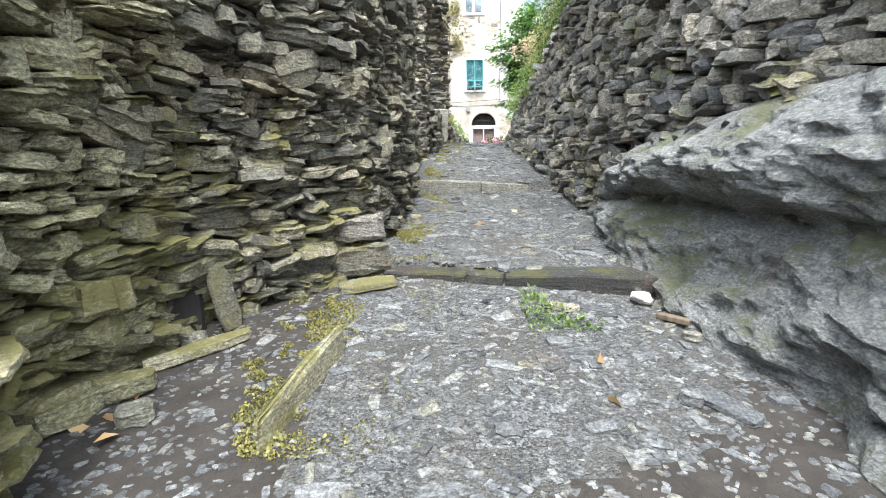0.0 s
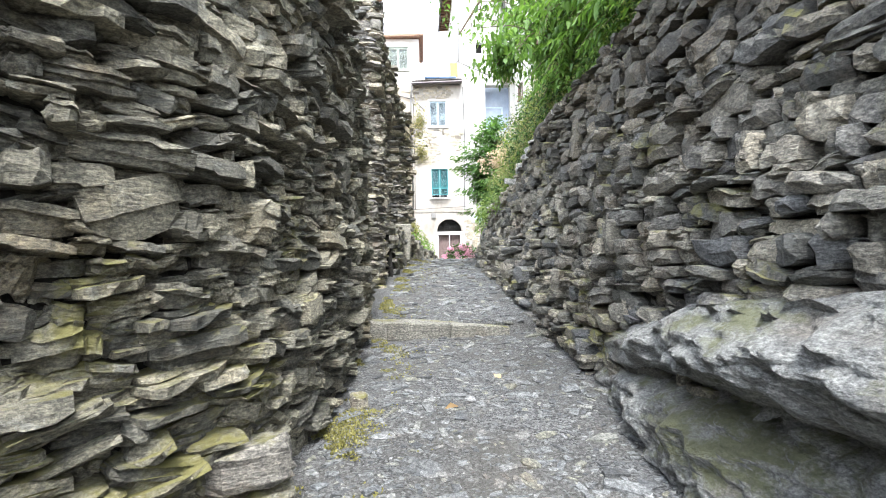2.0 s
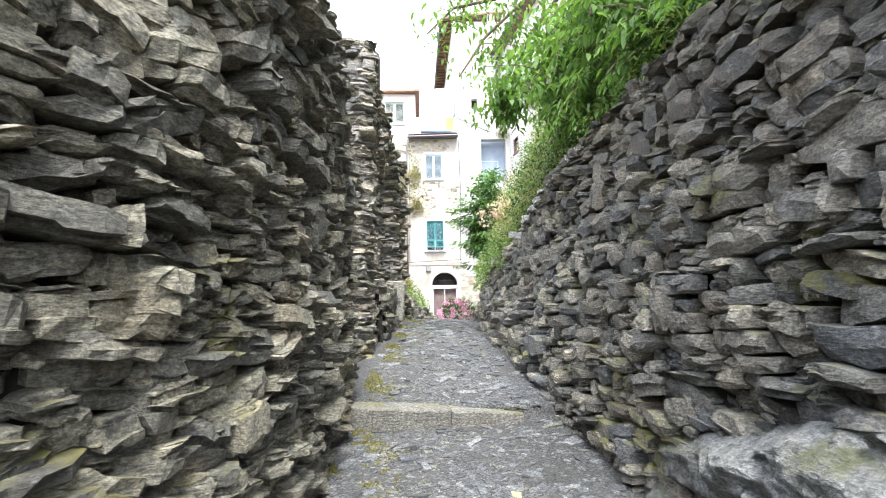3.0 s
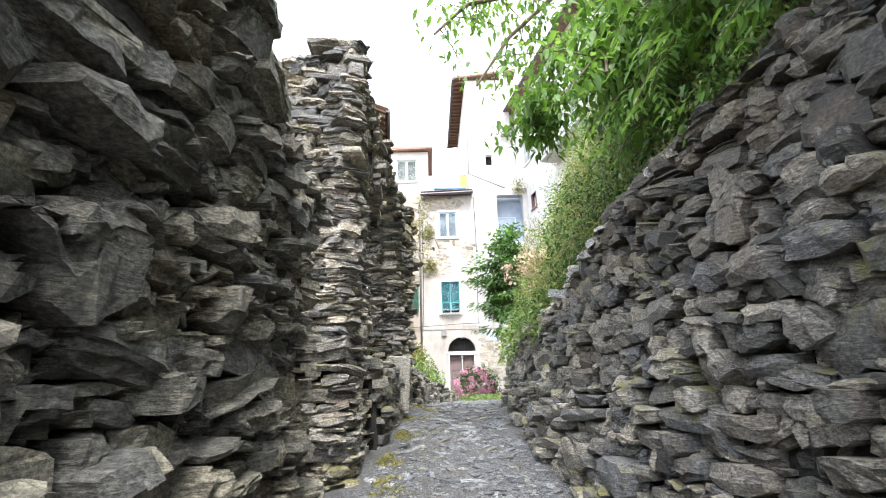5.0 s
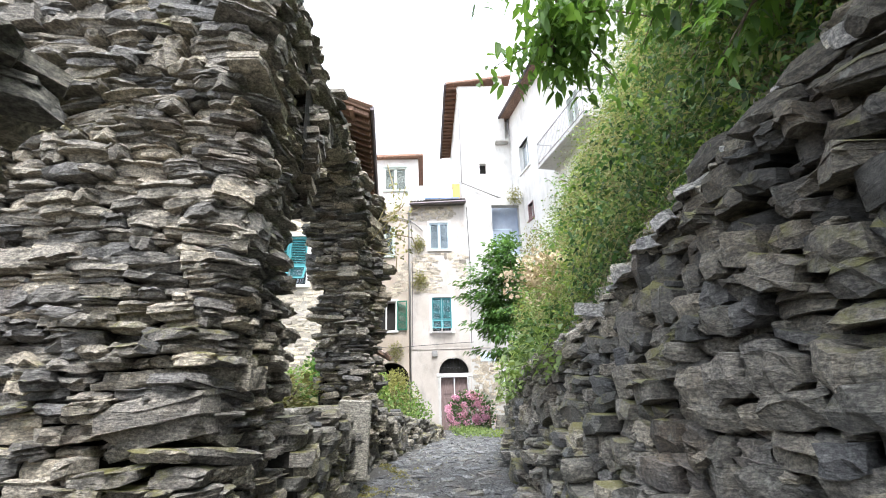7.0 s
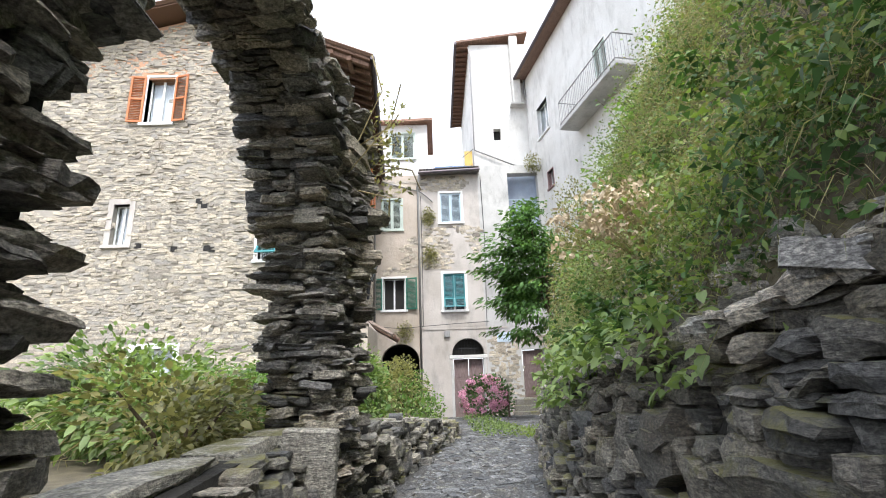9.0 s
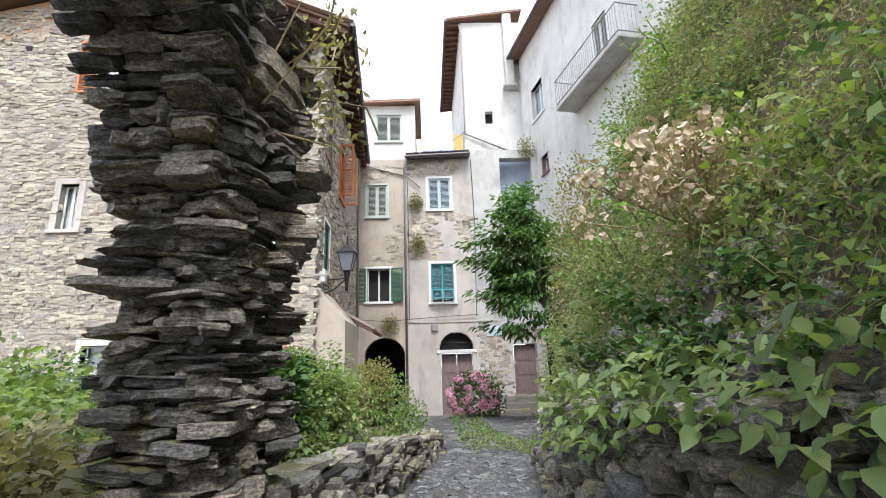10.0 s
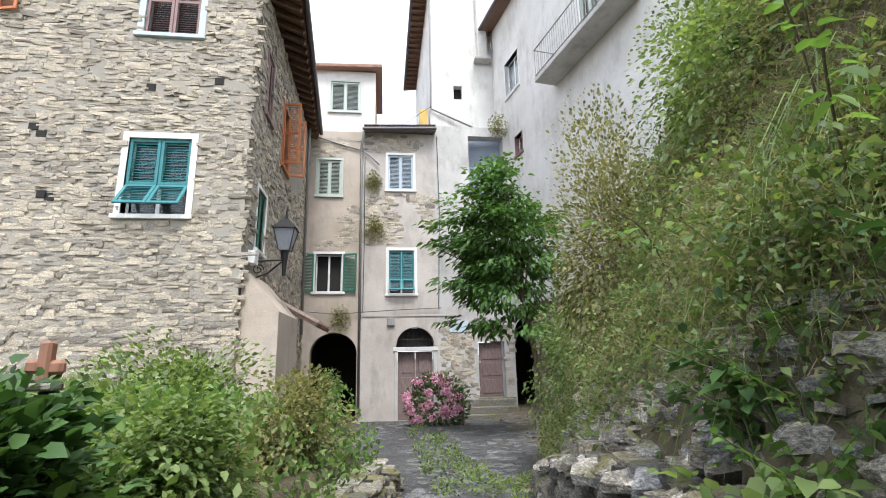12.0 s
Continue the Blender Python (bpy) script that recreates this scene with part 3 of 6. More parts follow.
# ---- rock outcrop at the foot of that wall ----
def outcrop():
    verts, faces, ny, nz = [], [], 200, 64
    for i in range(ny + 1):
        y = 0.9 + 5.6 * i / ny
        g = path_z(1.2, y) - 0.12
        top = float(np.interp(y, [-1.5, 3.4, 5.0, 6.5], [2.15, 1.95, 1.75, 1.3]))
        for j in range(nz + 1):
            v = j / nz
            z = g + (top - g) * v
            out = 0.02 + 0.24 * max(0, 0.55 - v) / 0.55 - 0.11 * math.exp(-((v - 0.55) / 0.05) ** 2) + 0.15 * math.exp(-((v - 0.75) / 0.13) ** 2) * float(np.interp(y, [2, 3, 4.6, 5.6], [1, 1, 0.7, 0.0])) - 0.16 * max(0, v - 0.86) / 0.14
            p = Vector((0.0, y * 0.9, z * 2.2 + y * 0.3))
            out += 0.13 * noise.fractal(p * 1.3, 1.1, 2.1, 5) + 0.06 * abs(noise.noise(Vector((y * 4 + z * 2, z * 9 - y * 2, 2)))) + 0.05 * noise.noise(Vector((y * 6, z * 12 - y * 3, 5))) + 0.03 * abs(noise.noise(Vector((y * 9 - z * 5, z * 17, 9)))) + 0.022 * noise.noise(Vector((y * 20, z * 28, 5)))
            fade = float(np.interp(y, [5.2, 6.5], [1, 0]))
            verts.append((right_line(y) + 0.03 - out * fade + (1 - fade) * 0.1, y, z))
    for i in range(ny):
        for j in range(nz):
            a = i * (nz + 1) + j
            faces.append((a, a + 1, a + nz + 2, a + nz + 1))
    ob = raw("rock_outcrop", verts, faces, M["rock"])
    mod = ob.modifiers.new("thick", "SOLIDIFY")
    mod.thickness, mod.offset = 0.3, -1
    return tagged(ob, "pale grey bedrock ledge bulging under the stone wall", "rock")


outcrop()

# ---- mossy wall of the alley, downhill side ----
wall_left = thing("wall_west", "mossy dry-stone wall of layered slate and rubble", "wall", kind="structure")
shl = Sheet(LEFT, 1)
backing("core", shl, M["joint"], wall_left, inset=0.14, thick=0.5)
STONES_LEFT = courses(shl, rng, (0.035, 0.105), (0.08, 0.3), (0.16, 0.26), -0.2, 4.7, tilt=0.16, bulge=0.042, big=0.1, skip=lambda s, z: s < 2.9)
CHIPS_LEFT = courses(shl, rng, (0.022, 0.05), (0.05, 0.17), (0.12, 0.18), -0.2, 4.7, tilt=0.3, bulge=0.03, big=0.0, fill=1.1, back=0.055, skip=lambda s, z: s < 2.9 or rng.random() < 0.55)

# ---- ruined arch ----
arch = thing("ruined_arch", "ruined slate masonry arch of two ragged piers", "ruin", at=(-0.6, 9.2, 1.7))
PIER_A = [(-2.6, 8.75, -2.6, 8.75, 1.4, 4.6), (-1.5, 8.72, -1.45, 8.74, 1.5, 5.2), (-1.0, 8.7, -0.98, 8.74, 1.6, 5.35), (-0.64, 8.7, -0.56, 8.72, 1.65, 5.55), (-0.53, 8.85, -0.52, 8.85, 1.65, 5.5), (-0.53, 9.62, -0.53, 9.62, 1.72, 5.25)]
PIER_B = [(-0.82, 11.66, -0.8, 11.6, 2.2, 5.05), (-0.36, 11.6, -0.38, 11.6, 2.2, 5.1), (-0.29, 11.72, -0.3, 11.72, 2.2, 5.1), (-0.22, 12.06, -0.12, 12.12, 2.2, 4.9), (-0.55, 12.2, -0.6, 12.2, 2.2, 4.8)]
_sa, _sb = Sheet(PIER_A, 1), Sheet(PIER_B, 1)
backing("core", _sa, M["joint"], arch, inset=0.13, thick=0.5)
part("core", boxes([(-0.8, 11.72, 2.1, -0.4, 12.05, 4.85)], 0.05), M["joint"], arch)
CY, CZ, RAD = 10.66, 3.86, 0.95


def over_arch(y):
    return CZ + math.sqrt(max(0, RAD * RAD - (y - CY) ** 2))


def arch_core():
    bm = bmesh.new()
    wide = RAD + 0.13
    ys = [CY - wide * math.cos(math.pi * i / 24) for i in range(25)]
    lower = [(y, CZ + math.sqrt(max(0, wide * wide - (y - CY) ** 2))) for y in ys]
    upper = [(y, 5.02 + 0.06 * noise.noise(Vector((y * 3, 0, 5)))) for y in ys]
    vs = {}
    for k, (lo, hi) in enumerate(zip(lower, upper)):
        for x in (-0.85, -0.52):
            vs[k, x, 0] = bm.verts.new((x, *lo))
            vs[k, x, 1] = bm.verts.new((x, *hi))
    a, b = -0.85, -0.52
    for k in range(24):
        bm.faces.new((vs[k, b, 0], vs[k + 1, b, 0], vs[k + 1, b, 1], vs[k, b, 1]))
        bm.faces.new((vs[k, a, 0], vs[k, a, 1], vs[k + 1, a, 1], vs[k + 1, a, 0]))
        bm.faces.new((vs[k, a, 0], vs[k + 1, a, 0], vs[k + 1, b, 0], vs[k, b, 0]))
        bm.faces.new((vs[k, a, 1], vs[k, b, 1], vs[k + 1, b, 1], vs[k + 1, a, 1]))
    return bm


part("core", arch_core(), M["joint"], arch)
STONES_ARCH = courses(_sa, rng, (0.03, 0.085), (0.08, 0.27), (0.13, 0.2), 1.4, 5.6, tilt=0.07, bulge=0.03, big=0.08, fill=1.05)
STONES_ARCH += courses(_sb, rng, (0.03, 0.085), (0.08, 0.26), (0.13, 0.2), 2.1, 5.2, tilt=0.07, bulge=0.04, big=0.08, fill=1.05)
_over = Sheet([(-0.45, 9.7, -0.45, 9.7, 3.8, 5.25), (-0.4, 10.6, -0.4, 10.6, 3.8, 5.1), (-0.36, 11.7, -0.36, 11.7, 3.8, 5.1)], 1)
STONES_ARCH += courses(_over, rng, (0.04, 0.09), (0.1, 0.28), (0.12, 0.2), 3.8, 5.2, tilt=0.12, bulge=0.05, skip=lambda s, z: z < over_arch(9.7 + s) + 0.03)
for k in range(44):
    ang = math.pi * (k + 0.5) / 44
    for x in np.arange(-0.86, -0.38, 0.16):
        rad = np.array([0, -math.cos(ang), math.sin(ang)])
        c = np.array([x + rng.uniform(-0.04, 0.04), CY + rad[1] * (RAD + 0.03), CZ + rad[2] * (RAD + 0.03)])
        STONES_ARCH.append((c, np.array([1.0, 0, 0]), -rad, np.array([0, math.sin(ang), math.cos(ang)]), rng.uniform(0.16, 0.26), rng.uniform(0.1, 0.2), rng.uniform(0.05, 0.09)))
for k in range(70):
    y = rng.uniform(8.8, 12.05)
    z = float(np.interp(y, [8.8, 9.1, 9.8, 11.8, 12.05], [5.5, 5.45, 5.2, 5.05, 4.85]))
    STONES_ARCH.append((np.array([rng.uniform(-0.85, -0.45), y, z + rng.uniform(-0.03, 0.08)]), np.array([0, 1.0, 0]), np.array([1.0, 0, 0]), np.array([0, 0, 1.0]), rng.uniform(0.15, 0.35), rng.uniform(0.2, 0.35), rng.uniform(0.03, 0.08)))

# ---- low parapet wall along the garden ----
parapet = thing("parapet_wall", "low rubble garden wall with flat slate coping", "wall", kind="structure")
_sp = Sheet(PARAPET, 1)
backing("core", _sp, M["joint"], parapet, inset=0.08, thick=0.38)
STONES_PARAPET = courses(_sp, rng, (0.06, 0.14), (0.12, 0.3), (0.12, 0.2), 1.5, 2.56, tilt=0.09, bulge=0.04, big=0.12)
COPING = []
_s = 0.1
while _s < _sp.length - 0.1:
    w = rng.uniform(0.4, 0.95)
    row = _sp.at(min(_sp.length, _s + w / 2))
    p, t, n = _sp.point(min(_sp.length - 0.01, _s + w / 2), row[5])
    slope = -0.075 if p[1] > 12 else 0.0
    t = np.array([t[0], t[1], slope]); t /= np.linalg.norm(t)
    COPING.append((p - n * 0.15 + np.array([0, 0, 0.015]), t, n, np.array([0, 0, 1.0]), w * 1.02, 0.24, rng.uniform(0.07, 0.1)))
    _s += w

# ---- slate steps across the alley ----
def step(points, riser, label, mat):
    ob = thing("step", label, "step", group="steps of the alley", at=(points[0][0], points[0][1], points[0][2]))
    for (x0, y0, z0), (x1, y1, z1) in zip(points, points[1:]):
        a, b = Vector((x0, y0, z0)), Vector((x1, y1, z1))
        L = (b - a).length
        bm = boxes([(0.006, 0, -riser - 0.06, L - 0.006, 0.3, 0.012)], 0)
        bmesh.ops.subdivide_edges(bm, edges=bm.edges[:], cuts=3, use_grid_fill=True)
        for v in bm.verts:
            v.co += Vector((0, 0.03 * noise.noise(v.co * 3 + a * 5), 0.022 * noise.noise(v.co * 4 + a * 3)))
        bmesh.ops.bevel(bm, geom=[e for e in bm.edges if e.calc_face_angle(0) > 1], offset=0.012, segments=1, affect="EDGES")
        ang = math.atan2(y1 - y0, x1 - x0)
        part("kerb_stone", moved(bm, Matrix.Translation(a) @ Matrix.Rotation(ang, 4, "Z") @ Matrix.Rotation(-math.asin((z1 - z0) / L), 4, "Y")), M[mat], ob)
    return ob


step([(-0.6, 4.47, 0.885), (-0.02, 4.31, 0.89), (0.23, 4.25, 0.885), (1.16, 4.03, 0.915)], 0.12, "slate step of three long kerb stones, near-black for riser shade", "step")
step([(-0.68, 7.3, 1.42), (-0.38, 7.2, 1.42), (0.25, 7.22, 1.39), (0.85, 7.3, 1.33)], 0.12, "worn slate step of flat stones under gravel", "kerb")

# ---- walls with openings ----
def pierced(name, origin, along, inward, width, height, holes, mat, parent=None, thick=0.45, label=""):
    """A wall panel: along and inward are unit vectors in plan; holes are (u0, v0, u1, v1)."""
    us = sorted({0.0, width, *[u for h in holes for u in (h[0], h[2])]})
    vs = sorted({0.0, height, *[v for h in holes for v in (h[1], h[3])]})
    o, a, n = Vector(origin), Vector((*along, 0)), Vector((*inward, 0))
    P = lambda u, v, d: o + a * u + Vector((0, 0, v)) + n * d
    solid = {}
    for i in range(len(us) - 1):
        for j in range(len(vs) - 1):
            cu, cv = (us[i] + us[i + 1]) / 2, (vs[j] + vs[j + 1]) / 2
            solid[i, j] = not any(h[0] < cu < h[2] and h[1] < cv < h[3] for h in holes)
    verts, faces = [], []

    def quad(*pts):
        k = len(verts)
        verts.extend(pts)
        faces.append((k, k + 1, k + 2, k + 3))
    for (i, j), s in solid.items():
        if not s:
            continue
        u0, u1, v0, v1 = us[i], us[i + 1], vs[j], vs[j + 1]
        quad(P(u0, v0, 0), P(u1, v0, 0), P(u1, v1, 0), P(u0, v1, 0))
        quad(P(u0, v0, thick), P(u0, v1, thick), P(u1, v1, thick), P(u1, v0, thick))
        if not solid.get((i - 1, j), False):
            quad(P(u0, v0, thick), P(u0, v0, 0), P(u0, v1, 0), P(u0, v1, thick))
        if not solid.get((i + 1, j), False):
            quad(P(u1, v0, 0), P(u1, v0, thick), P(u1, v1, thick), P(u1, v1, 0))
        if not solid.get((i, j + 1), False):
            quad(P(u0, v1, 0), P(u1, v1, 0), P(u1, v1, thick), P(u0, v1, thick))
        if not solid.get((i, j - 1), False):
            quad(P(u0, v0, thick), P(u1, v0, thick), P(u1, v0, 0), P(u0, v0, 0))
    return raw(name, verts, faces, mat, parent, label)


def spandrels(origin, along, inward, u0, u1, vs, vt, thick=0.45):
    """The two corner pieces that turn a square head into a round one, between springing vs and top vt."""
    bm = bmesh.new()
    o, a, n = Vector(origin), Vector((*along, 0)), Vector((*inward, 0))
    mid, half, rise = (u0 + u1) / 2, (u1 - u0) / 2, vt - vs
    for sgn in (-1, 1):
        arc = [(mid + sgn * half * math.cos(k * math.pi / 20), vs + rise * math.sin(k * math.pi / 20)) for k in range(11)]
        corner = (mid + sgn * half, vt)
        rows = []
        for d in (0.003, thick):
            rows.append(([bm.verts.new(o + a * u + Vector((0, 0, v)) + n * d) for u, v in arc], bm.verts.new(o + a * corner[0] + Vector((0, 0, corner[1])) + n * d)))
        for ring, c in rows:
            for p, q in zip(ring, ring[1:]):
                bm.faces.new((p, q, c))
        for k in range(10):
            bm.faces.new((rows[0][0][k], rows[0][0][k + 1], rows[1][0][k + 1], rows[1][0][k]))
    bmesh.ops.recalc_face_normals(bm, faces=bm.faces)
    return bm


def local(origin, along, inward):
    """Maps (u, d, v) to the world: u along the wall, d into it, v up."""
    return Matrix(((along[0], inward[0], 0, origin[0]), (along[1], inward[1], 0, origin[1]), (0, 0, 1, origin[2]), (0, 0, 0, 1)))


def slats(u0, v0, u1, v1, d, pitch=0.05, depth=0.03):
    bm = bmesh.new()
    v = v0 + pitch / 2
    while v < v1:
        m = Matrix.Translation(((u0 + u1) / 2, d, v)) @ Matrix.Rotation(radians(38), 4, "X") @ Matrix.Diagonal((u1 - u0, depth, 0.008, 1))
        bmesh.ops.create_cube(bm, size=1, matrix=m)
        v += pitch
    return bm


def shutter(parent, m, w, h, mat, flap=0.0, panels=1, pitch=0.055):
    """A louvred leaf in its own frame: hinge at u=0, from v=0 to h; flap: the lower part's height that is tilted out."""
    f = 0.06
    lo = flap if flap else 0
    rails = [(0, 0, lo, f, 0.035, h), (w - f, 0, lo, w, 0.035, h), (f, 0, lo, w - f, 0.035, lo + f), (f, 0, h - f, w - f, 0.035, h)]
    for k in range(1, panels):
        mid = lo + (h - lo) * k / panels
        rails.append((f, 0, mid - f / 2, w - f, 0.035, mid + f / 2))
    leaf = part("shutter", moved(boxes(rails, 0.004), m), mat, parent)
    part("slats", moved(slats(f, lo + f, w - f, h - f, 0.018, pitch), m), mat, leaf)
    if flap:
        t = m @ Matrix.Translation((0, 0, flap)) @ Matrix.Rotation(radians(-38), 4, "X") @ Matrix.Translation((0, 0, -flap))
        fl = part("flap", moved(boxes([(0, 0, 0, f, 0.035, flap), (w - f, 0, 0, w, 0.035, flap), (f, 0, 0, w - f, 0.035, f), (f, 0, flap - f, w - f, 0.035, flap)], 0.004), t), mat, leaf)
    else:
        fl = None
    if flap:
        part("flap_slats", moved(slats(f, f, w - f, flap - f, 0.018, pitch), t), mat, leaf)
    return leaf


def window(number, label, m, w, h, frame_w=0.1, frame_mat="white", leaves="closed", leaf_mat="teal", flap=0.0, behind="dark", panels=1, sill=True, surround=0.02, bars=False):
    """A window whose opening's lower left corner is m's origin."""
    ob = thing("window_%d" % number, label, "window", kind="structure", at=m.translation)
    F = frame_w
    part("window_frame", moved(boxes([(-F, -surround, 0, 0, 0.2, h + F), (w, -surround, 0, w + F, 0.2, h + F), (0, -surround, h, w, 0.2, h + F)], 0.006), m), M[frame_mat], ob)
    if sill:
        part("window_sill", moved(boxes([(-F - 0.03, -surround - 0.06, -0.09, w + F + 0.03, 0.2, 0)], 0.008), m), M[frame_mat], ob)
    # With "dark", the back panel's near-black colour stands in for the unlit room.
    part("back", moved(boxes([(-0.05, 0.3, -0.05, w + 0.05, 0.33, h + 0.05)]), m), M[behind], ob, "near-black panel for the unlit room" if behind == "dark" else "pale curtain")
    c = 0.05
    part("casement", moved(boxes([(0.002, 0.16, 0.002, c, 0.2, h - 0.002), (w - c, 0.16, 0.002, w - 0.002, 0.2, h - 0.002), (c, 0.16, 0.002, w - c, 0.2, c), (c, 0.16, h - c, w - c, 0.2, h - 0.002), (w / 2 - c * 0.7, 0.16, c, w / 2 + c * 0.7, 0.2, h - c)], 0.004), m), M["white" if frame_mat != "paleblue" else "paleblue"], ob)
    for k in range(0 if leaves == "open" and behind == "dark" else 2):
        part("pane", moved(boxes([(c + k * (w / 2 - c * 0.3), 0.178, c, w / 2 - c * 0.7 + k * (w / 2 - c * 0.3), 0.182, h - c)]), m), M["glass"], ob).visible_shadow = False
    if leaves == "closed":
        for k in range(2):
            shutter(ob, m @ Matrix.Translation((0.006 + k * w / 2, 0.03, 0.01)), w / 2 - 0.012, h - 0.02, M[leaf_mat], flap, panels)
    elif leaves == "open":
        shutter(ob, m @ Matrix.Translation((-F * 0.5, -surround - 0.01, 0.01)) @ Matrix.Rotation(radians(188), 4, "Z"), w / 2 + 0.03, h, M[leaf_mat], 0, panels)
        shutter(ob, m @ Matrix.Translation((w + F * 0.5, -surround - 0.045, 0.01)) @ Matrix.Rotation(radians(-12), 4, "Z"), w / 2 + 0.03, h, M[leaf_mat], 0, panels)
    return ob


# ---- tall stone house with the gable ----
GX0, GX1, GY, GZ = -15.0, -2.3, 21.4, 1.0
house = thing("stone_house", "tall rubble-stone village house with shuttered windows", "house", at=(-8, 21.4, 1.0))
GABLE_HOLES = [(-4.58, 6.22, -3.4, 7.82), (-4.6, 10.2, -3.5, 11.9), (-8.25, 10.5, -7.45, 12.05), (-8.72, 6.75, -8.28, 7.95), (-7.65, 2.0, -6.6, 3.9)]
gable = pierced("gable_wall", (GX0, GY, GZ), (1, 0), (0, 1), GX1 - GX0, 11.0, [(a - GX0, b - GZ, c - GX0, d - GZ) for a, b, c, d in GABLE_HOLES], M["mortar"], house)
_bm = bmesh.new()
_ring = [[_bm.verts.new((x, y, z)) for x, z in [(-15.0, 12.0), (-2.3, 12.0), (-6.8, 14.2), (-15.0, 12.15)]] for y in (GY + 0.003, GY + 0.45)]
_bm.faces.new(_ring[0]); _bm.faces.new(_ring[1][::-1])
for k in range(4):
    _bm.faces.new((_ring[0][k], _ring[1][k], _ring[1][(k + 1) % 4], _ring[0][(k + 1) % 4]))
bmesh.ops.recalc_face_normals(_bm, faces=_bm.faces)
part("gable_top", _bm, M["plaster_orange"], house, "orange-stained plaster under the roof")
SX = Vector((-2.45 + 2.3, 29.8 - 21.4)).normalized()
SIDE_HOLES = [(1.0, 4.8, 1.8, 6.2), (1.15, 8.1, 1.75, 9.7), (3.2, 7.7, 4.1, 9.5)]
side_wall = pierced("side_wall", (-2.3, 21.4, 1.0), (SX.x, SX.y), (-SX.y, SX.x), 8.4, 11.0, SIDE_HOLES, M["mortar"], house)


def slab_roof(name, corners, thick, mat, parent, label=""):
    bm = bmesh.new()
    lo = [bm.verts.new(c) for c in corners]
    hi = [bm.verts.new((c[0], c[1], c[2] + thick)) for c in corners]
    bm.faces.new(lo[::-1]); bm.faces.new(hi)
    n = len(lo)
    for k in range(n):
        bm.faces.new((lo[k], lo[(k + 1) % n], hi[(k + 1) % n], hi[k]))
    bmesh.ops.recalc_face_normals(bm, faces=bm.faces)
    return part(name, bm, mat, parent, label)


roof = slab_roof("roof", [(-1.45, 20.75, 12.02), (-2.1, 29.7, 12.02), (-6.8, 29.7, 14.3), (-6.8, 20.75, 14.3)], 0.1, M["beam"], house, "boarded timber roof with dark eaves")
slab_roof("roof", [(-6.8, 20.75, 14.3), (-6.8, 29.7, 14.3), (-15.5, 29.7, 12.1), (-15.5, 20.75, 12.1)], 0.1, M["beam"], house)
slab_roof("roof_covering", [(-1.4, 20.7, 12.13), (-2.05, 29.72, 12.13), (-6.8, 29.72, 14.41), (-6.8, 20.7, 14.41)], 0.09, M["tile"], house)
slab_roof("roof_covering", [(-6.8, 20.7, 14.41), (-6.8, 29.72, 14.41), (-15.6, 29.72, 12.21), (-15.6, 20.7, 12.21)], 0.09, M["tile"], house)
for k in range(22):
    y = 20.9 + k * 0.42
    x = -1.47 - (y - 20.75) * 0.0726
    bm = boxes([(-1.6, -0.05, -0.13, 0, 0.05, 0)], 0.006)
    part("rafter", moved(bm, Matrix.Translation((x, y, 12.01)) @ Matrix.Rotation(math.atan2(2.28, 5.35), 4, "Y")), M["beam"], house)
for k in range(9):
    f = (k + 0.5) / 9
    part("purlin", boxes([(-6.8 + 5.0 * f - 0.07, 20.8, 14.28 - 2.15 * f - 0.16, -6.8 + 5.0 * f + 0.07, 21.5, 14.28 - 2.15 * f)], 0.006), M["beam"], house)
part("gutter", tube([(-1.36, 20.7, 12.08), (-2.0, 29.6, 12.08)], 0.075, 8), M["gutter"], house)
part("barge_board", tube([(-1.36, 20.72, 12.15), (-6.8, 20.72, 14.42), (-15.5, 20.72, 12.2)], 0.07, 4), M["beam"], house)

mg = lambda u, v: Matrix.Translation((u, GY, v))
window(1, "white-framed window with teal louvred shutters tilted out", mg(-4.58, 6.22), 1.18, 1.6, 0.12, "white", "closed", "teal", 0.62)
window(2, "window with closed plum-brown louvred shutters", mg(-4.6, 10.2), 1.1, 1.7, 0.13, "paleblue", "closed", "brown", 0, panels=2)
window(3, "curtained window with open orange wooden shutters", mg(-8.25, 10.5), 0.8, 1.55, 0.08, "white", "open", "orange", 0, "curtain", panels=2)
window(4, "small deep window with a wide plaster reveal", mg(-8.72, 6.75), 0.44, 1.2, 0.16, "plaster_beige", "none", "white", 0, "curtain")
window(5, "low white-framed window behind garden plants", mg(-7.65, 2.0), 1.05, 1.9, 0.14, "white", "none", "white", 0, "curtain")
ms = lambda u, v: local((-2.3 + SX.x * u, 21.4 + SX.y * u, v), (SX.x, SX.y), (-SX.y, SX.x))
window(6, "narrow side window with closed green shutters", ms(1.0, 5.8), 0.8, 1.4, 0.09, "white", "closed", "green")
window(7, "tall side window with plum shutters under the eaves", ms(1.15, 9.1), 0.6, 1.6, 0.08, "brown", "closed", "brown")
w8 = window(8, "side window with an open bright orange shutter", ms(3.2, 8.7), 0.9, 1.8, 0.06, "orange", "none", "orange")
shutter(w8, ms(3.2, 8.7) @ Matrix.Rotation(radians(-100), 4, "Z"), 0.5, 1.8, M["orange"], 0, 2)
shutter(w8, ms(4.1, 8.7) @ Matrix.Rotation(radians(-75), 4, "Z"), 0.5, 1.8, M["orange"], 0, 2)

# putlog holes of the gable, drawn as near-black blocks for their shade
HOLES = [(-6.35, 7.99), (-2.98, 9.15), (-6.19, 7.85), (-5.85, 6.55), (-7.9, 6.72), (-6.0, 6.6), (-10.2, 6.8), (-10.2, 11.9), (-4.3, 8.95), (-6.9, 6.6)]

